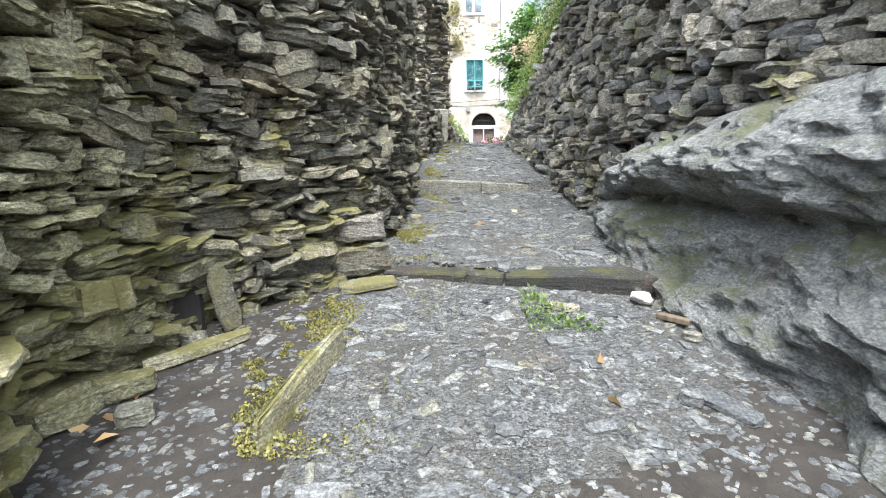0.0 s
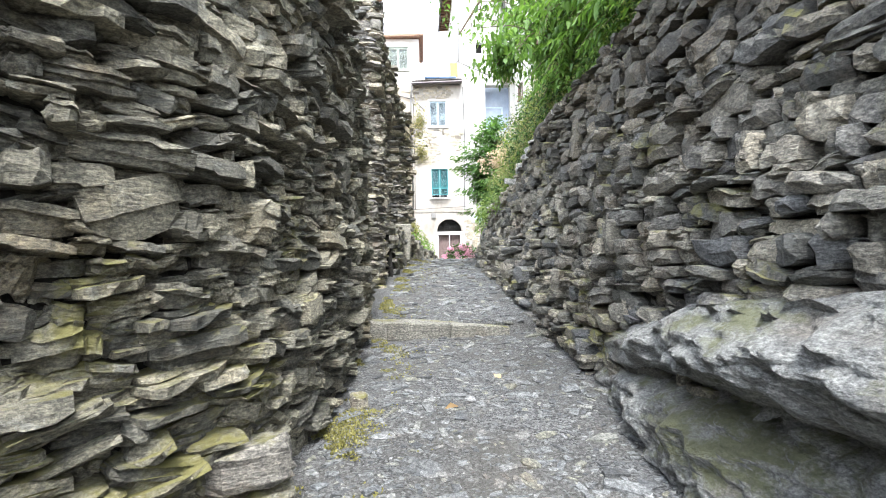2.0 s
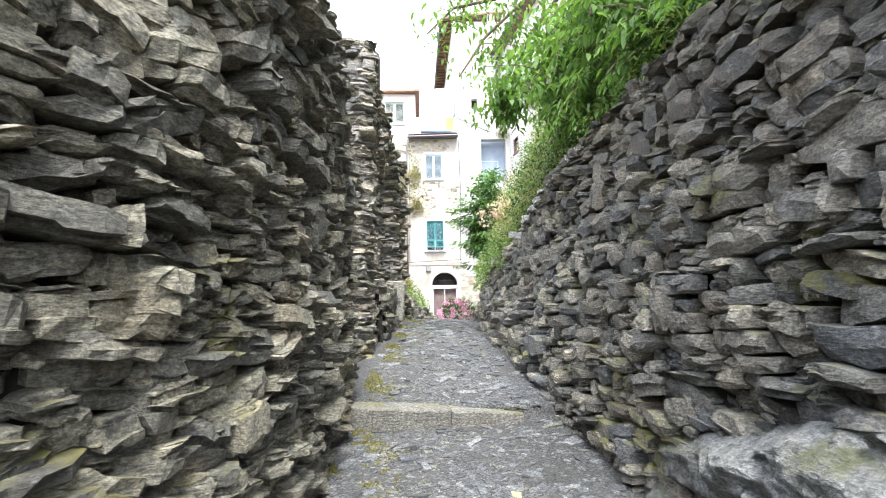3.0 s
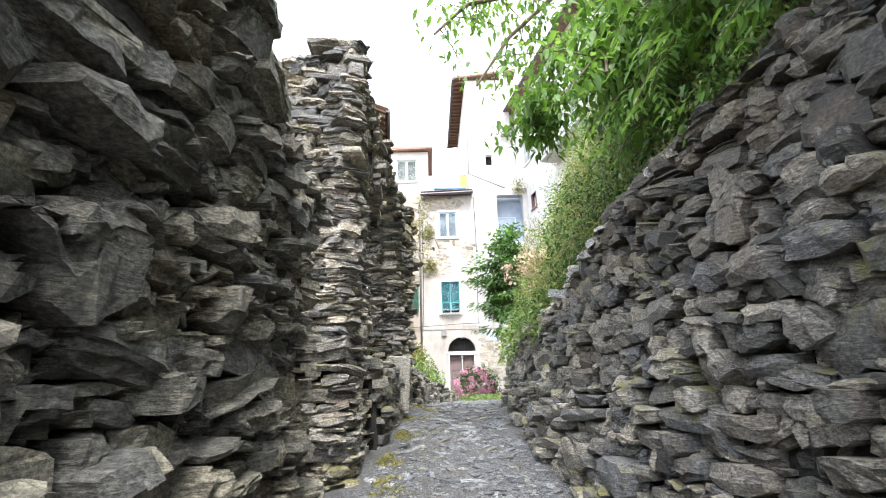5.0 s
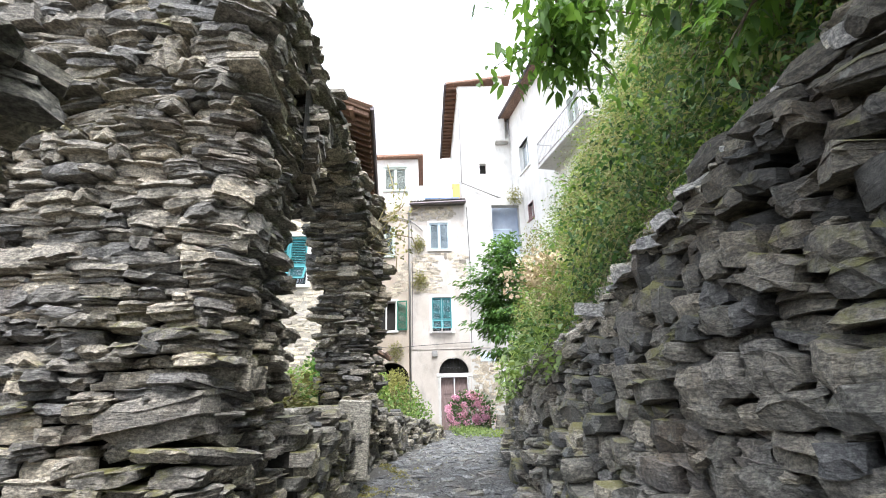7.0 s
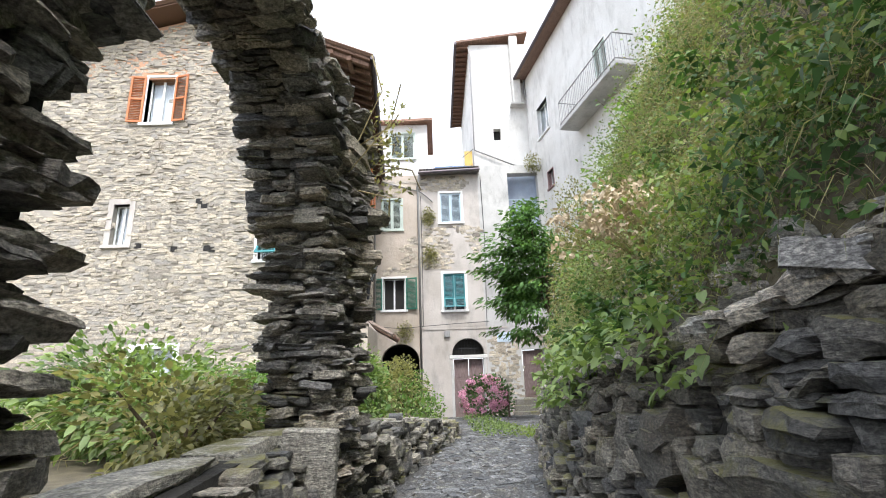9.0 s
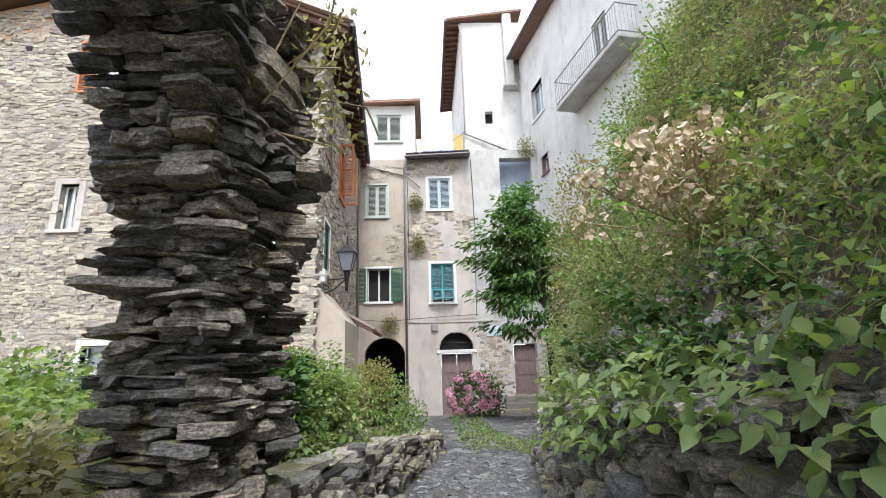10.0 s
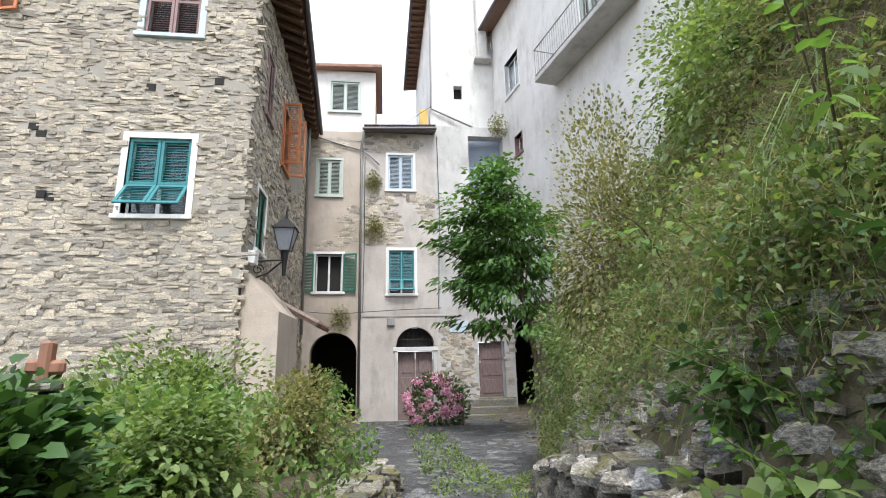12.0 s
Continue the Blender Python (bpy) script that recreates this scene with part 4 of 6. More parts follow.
# ---- lean-to beside the house ----
leanto = thing("lean_to", "plastered lean-to with a small tiled canopy", "shed", at=(-2.0, 22.3, 1.6))
_bm = bmesh.new()
_pr = [(-2.28, 1.4), (-1.55, 1.4), (-1.55, 4.35), (-2.28, 5.2)]
_r = [[_bm.verts.new((x, y, z)) for x, z in _pr] for y in (21.5, 23.6)]
_bm.faces.new(_r[0]); _bm.faces.new(_r[1][::-1])
for k in range(4):
    _bm.faces.new((_r[0][k], _r[1][k], _r[1][(k + 1) % 4], _r[0][(k + 1) % 4]))
bmesh.ops.recalc_face_normals(_bm, faces=_bm.faces)
part("wall", _bm, M["plaster_warm"], leanto)
slab_roof("canopy", [(-2.3, 23.7, 4.85), (-1.15, 23.7, 4.2), (-1.15, 26.4, 4.2), (-2.3, 26.4, 4.85)], 0.06, M["beam"], leanto)
for k in range(13):
    y = 23.75 + k * 0.21
    part("tile", tube([(-2.3, y, 4.94), (-1.1, y, 4.28)], 0.085, 6), M["tile"], leanto)

# ---- facade that closes the little square ----
FY = 29.8
facade = thing("terraced_house", "old plastered village houses joined in one facade", "house", at=(1, 29.8, 1.2))
FX0 = -2.45
pierced("facade_ochre", (FX0, FY, 0.8), (1, 0), (0, 1), 2.04, 11.5, [(h[0] - FX0, h[1] - 0.8, h[2] - FX0, h[3] - 0.8) for h in [(-2.06, 5.88, -1.1, 7.3), (-2.1, 9.62, -1.22, 11.08), (-2.15, 0.9, -0.5, 4.4)]], M["plaster_warm"], facade)
part("passage_arch", spandrels((0, FY, 0), (1, 0), (0, 1), -2.15, -0.5, 3.65, 4.4), M["plaster_warm"], facade)
pierced("facade_beige", (-0.41, FY, 0.8), (1, 0), (0, 1), 2.84, 11.5, [(h[0] + 0.41, h[1] - 0.8, h[2] + 0.41, h[3] - 0.8) for h in [(0.64, 5.8, 1.6, 7.46), (0.6, 9.9, 1.58, 11.36), (0.92, 0.9, 2.32, 4.56)]], M["plaster_beige"], facade)
part("door_arch", spandrels((0, FY, 0), (1, 0), (0, 1), 0.92, 2.32, 3.88, 4.56), M["plaster_beige"], facade)
pierced("facade_grey", (2.43, FY, 0.8), (1, 0), (0, 1), 5.0, 11.9, [(h[0] - 2.43, h[1] - 0.8, h[2] - 2.43, h[3] - 0.8) for h in [(3.85, 9.6, 5.3, 12.3), (3.95, 1.9, 4.95, 4.0), (5.35, 0.9, 6.9, 5.0)]], M["plaster_grey"], facade)
part("dark_arch", spandrels((0, FY, 0), (1, 0), (0, 1), 5.35, 6.9, 4.2, 5.0), M["plaster_grey"], facade)
# Passage linings in near-black colour, standing in for the unlit interior.
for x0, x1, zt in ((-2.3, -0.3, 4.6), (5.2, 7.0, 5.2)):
    part("passage_back", boxes([(x0, 33.2, 0.7, x1, 33.3, zt), (x0 - 0.05, 30.25, 0.7, x0 + 0.05, 33.2, zt), (x1 - 0.1, 30.25, 0.7, x1, 33.2, zt), (x0, 30.25, zt - 0.15, x1, 33.2, zt)]), M["joint"], facade, "vaulted passage, its shade painted near black")
part("niche_back", boxes([(3.7, 30.5, 9.4, 5.45, 30.6, 12.5), (3.75, 30.25, 9.4, 3.84, 30.5, 12.5), (5.31, 30.25, 9.4, 5.4, 30.5, 12.5)]), M["plaster_blue"], facade, "blue-washed wall of a loggia")
part("string_course", boxes([(-0.41, FY - 0.03, 4.95, 3.4, FY - 0.002, 5.02)], 0.005), M["plaster_beige"], facade)
# upper storey
pierced("upper_storey", (-2.42, FY, 12.3), (1, 0), (0, 1), 2.5, 2.7, [(0.72, 0.9, 1.86, 2.22)], M["plaster_white"], facade)
part("upper_side", boxes([(-0.3, FY + 0.46, 12.3, 0.075, FY + 4, 15.0)]), M["plaster_orange"], facade)
slab_roof("upper_roof", [(-2.6, FY - 0.35, 14.96), (0.35, FY - 0.35, 15.06), (0.35, FY + 4, 15.3), (-2.6, FY + 4, 15.3)], 0.12, M["tile"], facade)
slab_roof("mid_roof", [(-0.35, FY - 0.45, 12.2), (2.5, FY - 0.45, 12.3), (2.5, FY + 1.4, 12.62), (-0.35, FY + 1.4, 12.55)], 0.14, M["slate_roof"], facade)
part("gutter", tube([(-0.4, FY - 0.5, 12.22), (2.5, FY - 0.5, 12.34)], 0.06, 8), M["gutter"], facade)
part("terrace_wall", boxes([(0.1, 31.2, 12.3, 2.4, 31.4, 13.2)], 0.02), M["house_stone"], facade)
for k in range(18):
    part("roof_slate", boxes([(-0.34 + k * 0.157, FY - 0.52, 12.37 + k * 0.006, -0.2 + k * 0.157, FY - 0.05, 12.4 + k * 0.006)], 0.004), M["slate_roof"], facade)
mf = lambda u, v: Matrix.Translation((u, FY, v))
window(9, "open window with dark green shutters folded back", mf(-2.06, 5.88), 0.96, 1.42, 0.1, "white", "open", "green", 0, "dark")
window(10, "window with closed pale green louvred shutters", mf(-2.1, 9.62), 0.88, 1.46, 0.08, "palegreen", "closed", "palegreen")
window(11, "white-framed window with teal louvred shutters", mf(0.64, 5.8), 0.96, 1.66, 0.11, "white", "closed", "teal", 0.55)
window(12, "barred window in a white plaster surround", mf(0.6, 9.9), 0.98, 1.46, 0.1, "white", "closed", "paleblue")
window(13, "top-floor window with white louvred shutters", mf(-1.7, 13.2), 1.14, 1.32, 0.07, "palegreen", "closed", "palegreen")
window(14, "blue-framed window in the loggia", Matrix.Translation((3.95, 30.5, 9.8)), 0.95, 1.35, 0.07, "paleblue", "none", "paleblue", 0, "curtain")


def old_door(number, label, x0, x1, z0, z1, leaves, mat="door_wood"):
    ob = thing("door_%d" % number, label, "door", kind="structure", at=(x0, FY, z0))
    w = (x1 - x0) / leaves
    for k in range(leaves):
        a, b = x0 + k * w + 0.01, x0 + (k + 1) * w - 0.01
        lf = part("leaf", boxes([(a, FY + 0.2, z0, b, FY + 0.24, z1)], 0.004), M[mat], ob)
        H = z1 - z0
        for p in ((0.06, 0.32), (0.38, 0.62), (0.68, 0.95)):
            part("panel", boxes([(a + 0.1, FY + 0.18, z0 + H * p[0], b - 0.1, FY + 0.199, z0 + H * p[1])], 0.012), M[mat], lf)
    part("door_handle", tube([(x0 + w + 0.06, FY + 0.16, z0 + 1.05), (x0 + w + 0.06, FY + 0.16, z0 + 1.2)], 0.015), M["iron"], ob)
    part("threshold", boxes([(x0 - 0.1, FY - 0.12, z0 - 0.14, x1 + 0.1, FY + 0.3, z0 - 0.002)], 0.015), M["kerb"], ob)
    return ob


d1 = old_door(1, "worn plum-brown double door under a barred lunette", 0.98, 2.26, 1.3, 3.68, 2)
part("lintel", boxes([(0.8, FY - 0.05, 3.7, 2.44, FY + 0.28, 3.84)], 0.01), M["plaster_white"], d1, "pale stone lintel")
part("jamb", boxes([(0.86, FY - 0.02, 1.2, 0.972, FY + 0.28, 3.698)], 0.008), M["plaster_grey"], d1)
part("jamb", boxes([(2.268, FY - 0.02, 1.2, 2.38, FY + 0.28, 3.698)], 0.008), M["plaster_grey"], d1)
# Shade behind the lunette bars, painted as a near-black panel.
part("lunette", boxes([(0.93, FY + 0.3, 3.84, 2.31, FY + 0.33, 4.54)]), M["dark"], d1, "near-black panel for the lunette's shade")
for k in range(9):
    x = 1.05 + k * 0.142
    part("bar", tube([(x, FY + 0.2, 3.84), (x, FY + 0.2, 3.86 + 0.66 * math.sqrt(max(0.02, 1 - ((x - 1.62) / 0.7) ** 2)))], 0.012), M["iron"], d1)
part("bar", tube([(1.0, FY + 0.2, 4.12), (2.25, FY + 0.2, 4.12)], 0.014), M["iron"], d1)
for k in range(15):
    a0, a1 = math.pi * k / 15, math.pi * (k + 1) / 15
    f = lambda a, r, q: (1.62 + (0.7 + r) * math.cos(a), q, 3.88 + (0.68 + r) * math.sin(a))
    bm = bmesh.new()
    vs = [bm.verts.new(f(a, r, q)) for q in (FY - 0.03, FY + 0.05) for a, r in ((a0 + 0.01, 0), (a1 - 0.01, 0), (a1 - 0.01, 0.13), (a0 + 0.01, 0.13))]
    for q in ((0, 1, 2, 3), (7, 6, 5, 4), (0, 4, 5, 1), (1, 5, 6, 2), (2, 6, 7, 3), (3, 7, 4, 0)):
        bm.faces.new([vs[i] for i in q])
    bmesh.ops.recalc_face_normals(bm, faces=bm.faces)
    part("arch_brick", bm, M["plaster_beige"], d1)
old_door(2, "weathered plank door above stone steps", 4.0, 4.9, 2.0, 3.96, 1)
for k in range(3):
    st = part("doorstep", boxes([(3.5 - k * 0.1, FY - 0.4 - 0.35 * k, 1.0, 5.2, FY - 0.06 - 0.35 * k, 1.95 - 0.22 * k)], 0.02), M["kerb"])
    tagged(st, "rough stone step before the plank door", "step", "steps before the door")

# downpipes
def pipe(points, r=0.05, label="grey metal downpipe fixed to the facade", mat="zinc"):
    ob = part("downpipe", tube(points, r, 8), M[mat], None, smooth=True)
    tagged(ob, label, "pipe")
    return ob


pipe([(-0.35, FY - 0.45, 12.15), (-0.45, FY - 0.1, 11.6), (-0.43, FY - 0.08, 11.2), (-0.41, FY - 0.08, 1.6)])
pipe([(-2.32, FY - 0.9, 11.95), (-2.36, FY - 0.75, 11.6), (-2.36, FY - 0.7, 4.3)], 0.05)
pipe([(-0.43, FY - 0.1, 11.5), (-0.1, FY - 0.12, 11.25), (0.25, FY - 0.1, 10.9)], 0.03, "short branch pipe under the gutter")
pipe([(-2.3, FY - 0.06, 12.05), (-0.5, FY - 0.06, 11.5)], 0.03, "slanting pipe below the upper storey")

def cable(points, label="thin dark cable strung along the facade"):
    ob = part("cable", tube(points, 0.014, 5), M["wire"])
    return tagged(ob, label, "cable", "cables of the square")


cable([(-2.3, FY - 0.1, 5.15), (-1.2, FY - 0.12, 5.05), (-0.3, FY - 0.1, 5.12), (1.2, FY - 0.1, 5.2), (2.6, FY - 0.1, 5.25)])
cable([(-0.3, FY - 0.1, 11.2), (-0.28, FY - 0.09, 8.0), (-0.3, FY - 0.1, 5.1)])
cable([(2.55, FY - 0.06, 12.2), (2.6, FY - 0.06, 9.0), (2.5, FY - 0.06, 5.2)])
cable([(2.5, 31.05, 14.3), (1.2, 30.2, 12.9), (-0.3, FY - 0.12, 12.0)], "slack cable from the tower to the gutter")

# tower house
tower = thing("tower_house", "tall white plastered house with a deep eave", "house", at=(4, 31.2, 12))
pierced("tower_front", (2.46, 31.2, 9.0), (1, 0), (0, 1), 3.1, 11.6, [(1.08, 5.78, 1.46, 6.45)], M["plaster_white"], tower)
part("tower_side", boxes([(2.46, 31.66, 9.0, 2.9, 40, 20.6)]), M["plaster_white"], tower)
# Attic shade painted as a near-black panel behind the opening.
part("hole_back", boxes([(3.5, 31.5, 14.7, 4.0, 31.6, 15.5)]), M["dark"], tower, "near-black panel for the attic opening's shade")
slab_roof("tower_roof", [(1.75, 30.9, 20.55), (5.7, 30.9, 21.1), (5.7, 40.2, 21.1), (1.75, 40.2, 20.55)], 0.12, M["tile"], tower)
for k in range(20):
    part("rafter", boxes([(1.8, 31.2 + k * 0.45, 20.43, 2.5, 31.3 + k * 0.45, 20.54)], 0.005), M["beam"], tower)
part("gutter", tube([(1.72, 30.85, 20.5), (1.72, 40, 20.5)], 0.08, 8), M["gutter"], tower)
part("flue", boxes([(4.66, 30.85, 16.75, 5.1, 31.19, 20.9)], 0.04), M["plaster_white"], tower, "boxed plaster flue on a corbel")
part("corbel", boxes([(4.5, 30.75, 16.62, 5.25, 31.19, 16.75)], 0.03), M["plaster_grey"], tower)
pipe([(2.42, 31.1, 20.4), (2.5, 31.1, 19.9), (2.5, 31.1, 14.2), (5.2, 31.05, 12.95)], 0.045, "thin slanting rain pipe on the tower wall")
pipe([(5.3, 30.95, 18.2), (5.3, 31.0, 17.4), (5.42, 31.0, 17.0), (5.45, 30.9, 12.6)], 0.06, "pale downpipe in the corner of two walls")
roof_sheet = tagged(part("roof_sheet", boxes([(0.4, 31.0, 13.22, 2.3, 31.5, 13.3)], 0.01), M["blue_sheet"]), "blue sheet roof edge above the terrace", "roof sheet")
tagged(part("wooden_panel", boxes([(1.95, 31.0, 13.3, 2.35, 31.1, 14.1)], 0.01), M["yellow"]), "yellow wooden panel on the roof terrace", "panel")

# white house with balcony
WD = Vector((1.925, -11.0)).normalized()
white_house = thing("balcony_house", "white plastered house with an iron balcony", "house", at=(6, 26, 6))
wo = (5.35, 31.1)
pierced("side_wall", (wo[0], wo[1], 5.3), (WD.x, WD.y), (-WD.y, WD.x), 13.5, 12.9, [(1.3, 8.75, 2.55, 10.35), (1.9, 5.9, 2.5, 6.7), (6.9, 7.3, 7.8, 9.5)], M["plaster_white"], white_house)
mw = lambda u, v: local((wo[0] + WD.x * u, wo[1] + WD.y * u, v), (WD.x, WD.y), (-WD.y, WD.x))
window(15, "narrow white window in the white house wall", mw(1.3, 14.05), 1.25, 1.6, 0.06, "white", "none", "white", 0, "curtain")
window(16, "small dark opening in the white wall", mw(1.9, 11.2), 0.6, 0.8, 0.05, "brown", "none", "brown")
window(17, "balcony door with green louvred shutters", mw(6.9, 12.6), 0.9, 2.2, 0.06, "white", "closed", "palegreen")
part("roof", moved(boxes([(-0.3, -0.55, 0, 13.6, 5, 0.16)], 0.02), mw(0, 18.15)), M["tile"], white_house)
part("gutter", moved(tube([(-0.3, -0.6, 0.1), (13.6, -0.6, 0.1)], 0.08, 8), mw(0, 18.1)), M["gutter"], white_house)
balcony = thing("balcony", "concrete balcony slab with a thin iron railing", "balcony", at=(6, 23.7, 12.3))
part("slab", moved(boxes([(5.2, -0.82, 0, 9.5, -0.004, 0.16)], 0.02), mw(0, 12.35)), M["plaster_grey"], balcony)
_rail = [((5.25, -0.78), (9.45, -0.78)), ((5.25, -0.78), (5.25, -0.03)), ((9.45, -0.78), (9.45, -0.03))]
for (u0, e0), (u1, e1) in _rail:
    for v in (0.25, 1.2):
        part("rail", moved(tube([(u0, e0, v), (u1, e1, v)], 0.022), mw(0, 12.35)), M["zinc"], balcony)
    L = math.hypot(u1 - u0, e1 - e0)
    for k in range(int(L / 0.13) + 1):
        f = k * 0.13 / L
        part("baluster", moved(tube([(u0 + (u1 - u0) * f, e0 + (e1 - e0) * f, 0.16), (u0 + (u1 - u0) * f, e0 + (e1 - e0) * f, 1.2)], 0.01, 5), mw(0, 12.35)), M["zinc"], balcony)

# plain houses that close the place behind the camera and beyond
back_wall = tagged(part("wall_south", boxes([(-6, -9.6, -0.5, 9, -9.2, 2.6)]), M["plaster_grey"]), "plain wall closing the alley", "wall", kind="structure")

# ---- street lamp on its bracket ----
lamp = thing("wall_lantern", "four-sided iron street lantern on a scrolled bracket", "street lamp", at=(-1.68, 22.4, 5.6))
LX, LYY = -1.68, 22.4
bm = bmesh.new()
bmesh.ops.create_cone(bm, cap_ends=True, segments=4, radius1=0.16, radius2=0.31, depth=0.46, matrix=Matrix.Translation((LX, LYY, 5.98)) @ Matrix.Rotation(radians(45), 4, "Z"))
part("glass", bm, M["lampglass"], lamp, "frosted grey panes")
bm = bmesh.new()
bmesh.ops.create_cone(bm, cap_ends=True, segments=4, radius1=0.36, radius2=0.08, depth=0.24, matrix=Matrix.Translation((LX, LYY, 6.34)) @ Matrix.Rotation(radians(45), 4, "Z"))
part("cap", bm, M["iron"], lamp)
part("finial", tube([(LX, LYY, 6.45), (LX, LYY, 6.56), (LX, LYY, 6.72)], 0.04, 8, 0.2), M["iron"], lamp)
for sx in (-1, 1):
    for sy in (-1, 1):
        part("corner_bar", tube([(LX + sx * 0.115, LYY + sy * 0.115, 5.74), (LX + sx * 0.222, LYY + sy * 0.222, 6.23)], 0.014, 5), M["iron"], lamp)
part("base", tube([(LX, LYY, 5.75), (LX, LYY, 5.6), (LX, LYY, 5.45), (LX, LYY, 5.2)], 0.09, 8, 0.4), M["iron"], lamp)
part("bracket", tube([(-2.33, 22.3, 5.5), (LX, LYY, 5.55)], 0.025), M["iron"], lamp)
part("bracket", tube([(-2.33, 22.3, 5.1), (-2.0, 22.35, 5.25), (LX, LYY, 5.55)], 0.02), M["iron"], lamp)
part("scroll", tube([(-2.2 + 0.12 * math.cos(a) * (1 - a / 12), 22.33, 5.32 + 0.12 * math.sin(a) * (1 - a / 12)) for a in np.arange(0, 9, 0.5)], 0.013, 5), M["iron"], lamp)
tagged(part("meter_box", boxes([(-2.27, 21.75, 5.35, -2.13, 22.05, 5.62)], 0.01), M["white"]), "small grey electric box on the house wall", "box")
tagged(part("meter_box", boxes([(0.6, FY - 0.1, 4.62, 0.86, FY - 0.004, 4.9)], 0.012), M["zinc"]), "small round-edged junction box above the door", "box")
tagged(part("street_sign", boxes([(2.9, FY - 0.03, 4.35, 3.6, FY - 0.006, 4.75)], 0.005), M["paleblue"]), "faded blue plaque on the facade", "sign")
tagged(part("flag_pole", tube([(2.55, FY - 0.05, 7.5), (3.1, FY - 0.9, 7.0)], 0.025), M["iron"]), "bare iron rod sticking out of the wall", "rod")

# ---- retaining wall under the white house ----
under = thing("wall_under_house", "rough stone wall under the white house", "wall", kind="structure")
_su = Sheet([(5.95, 29.3, 5.95, 29.3, 0.9, 5.5), (7.3, 18.0, 7.3, 18.0, 0.9, 5.5)], -1)
raw("core", [(5.99, 29.3, 0.8), (7.34, 18, 0.8), (7.34, 18, 5.4), (5.99, 29.3, 5.4), (7.6, 29.3, 0.8), (9, 18, 0.8), (9, 18, 5.4), (7.6, 29.3, 5.4)], [(0, 3, 2, 1), (4, 5, 6, 7), (3, 7, 6, 2), (0, 4, 7, 3), (1, 2, 6, 5)], M["mortar"], under)
STONES_UNDER = courses(_su, rng, (0.1, 0.2), (0.2, 0.5), (0.08, 0.12), 0.9, 5.4, tilt=0.04, bulge=0.02, fill=1.12)

# ---- rubble faces of the houses ----
def clear_of(holes, margin=0.16):
    return lambda u, v: any(a - margin < u < c + margin and b - margin < v < d + margin for a, b, c, d in holes)


_sg = Sheet([(GX0, GY - 0.016, GX0, GY - 0.016, 1.0, 12.0), (-6.8, GY - 0.016, -6.8, GY - 0.016, 1.0, 14.1), (GX1 + 0.02, GY - 0.016, GX1 + 0.02, GY - 0.016, 1.0, 11.9)], 1)
_inhole = clear_of([(a - GX0, b, c - GX0, d) for a, b, c, d in GABLE_HOLES])
_sock = lambda s, z: any(abs(s + GX0 - hx) < 0.13 and abs(z - hz) < 0.1 for hx, hz in HOLES)
STONES_GABLE = courses(_sg, rng, (0.04, 0.095), (0.1, 0.38), (0.04, 0.055), 1.2, 14.1, tilt=0.03, bulge=0.008, wave=0.03, big=0.05, skip=lambda s, z: _inhole(s, z) or _sock(s, z) or noise.noise(Vector((s * 0.45, z * 0.45, 1.7))) > 0.55 or s < 1, fill=1.12)
_ss = Sheet([(-2.28, 21.4, -2.28, 21.4, 1.0, 11.95), (-2.43, 29.75, -2.43, 29.75, 1.0, 11.95)], 1)
_inside = clear_of([(a, b + 1, c, d + 1) for a, b, c, d in SIDE_HOLES], 0.12)
STONES_SIDE = courses(_ss, rng, (0.06, 0.13), (0.14, 0.42), (0.045, 0.06), 1.2, 11.95, tilt=0.05, bulge=0.008, wave=0.03, skip=lambda s, z: _inside(s, z) or noise.noise(Vector((s * 0.5, z * 0.5, 6.1))) > 0.3, fill=1.12)
_sf = Sheet([(-2.4, FY - 0.014, -2.4, FY - 0.014, 1.0, 12.2), (7.3, FY - 0.014, 7.3, FY - 0.014, 1.0, 12.2)], 1)
_fh = clear_of([(a + 2.4, b, c + 2.4, d) for a, b, c, d in [(-2.06, 5.88, -1.1, 7.3), (-2.1, 9.62, -1.22, 11.08), (-2.15, 0.9, -0.5, 4.4), (0.64, 5.8, 1.6, 7.46), (0.6, 9.9, 1.58, 11.36), (0.8, 0.9, 2.45, 4.7), (3.85, 9.6, 5.3, 12.3), (3.95, 1.2, 4.95, 4.0), (5.35, 0.9, 6.9, 5.0)]], 0.15)


def bare(s, z):
    x = s - 2.4
    n = noise.noise(Vector((x * 0.8, z * 0.7, 12.3)))
    low = x > 2.5 and z < 4.6
    mid = -0.3 < x < 2.4 and (7.7 < z < 9.7 or z > 11.4)
    return low or (mid and n > -0.15) or (x < -0.45 and 7.5 < z < 12 and n > 0.05)


STONES_FACADE = courses(_sf, rng, (0.06, 0.14), (0.14, 0.42), (0.04, 0.055), 1.1, 12.1, tilt=0.05, bulge=0.006, wave=0.03, skip=lambda s, z: _fh(s, z) or not bare(s, z), fill=1.12)

# tumbled stones along the top of the retaining wall
STONES_TOP = []
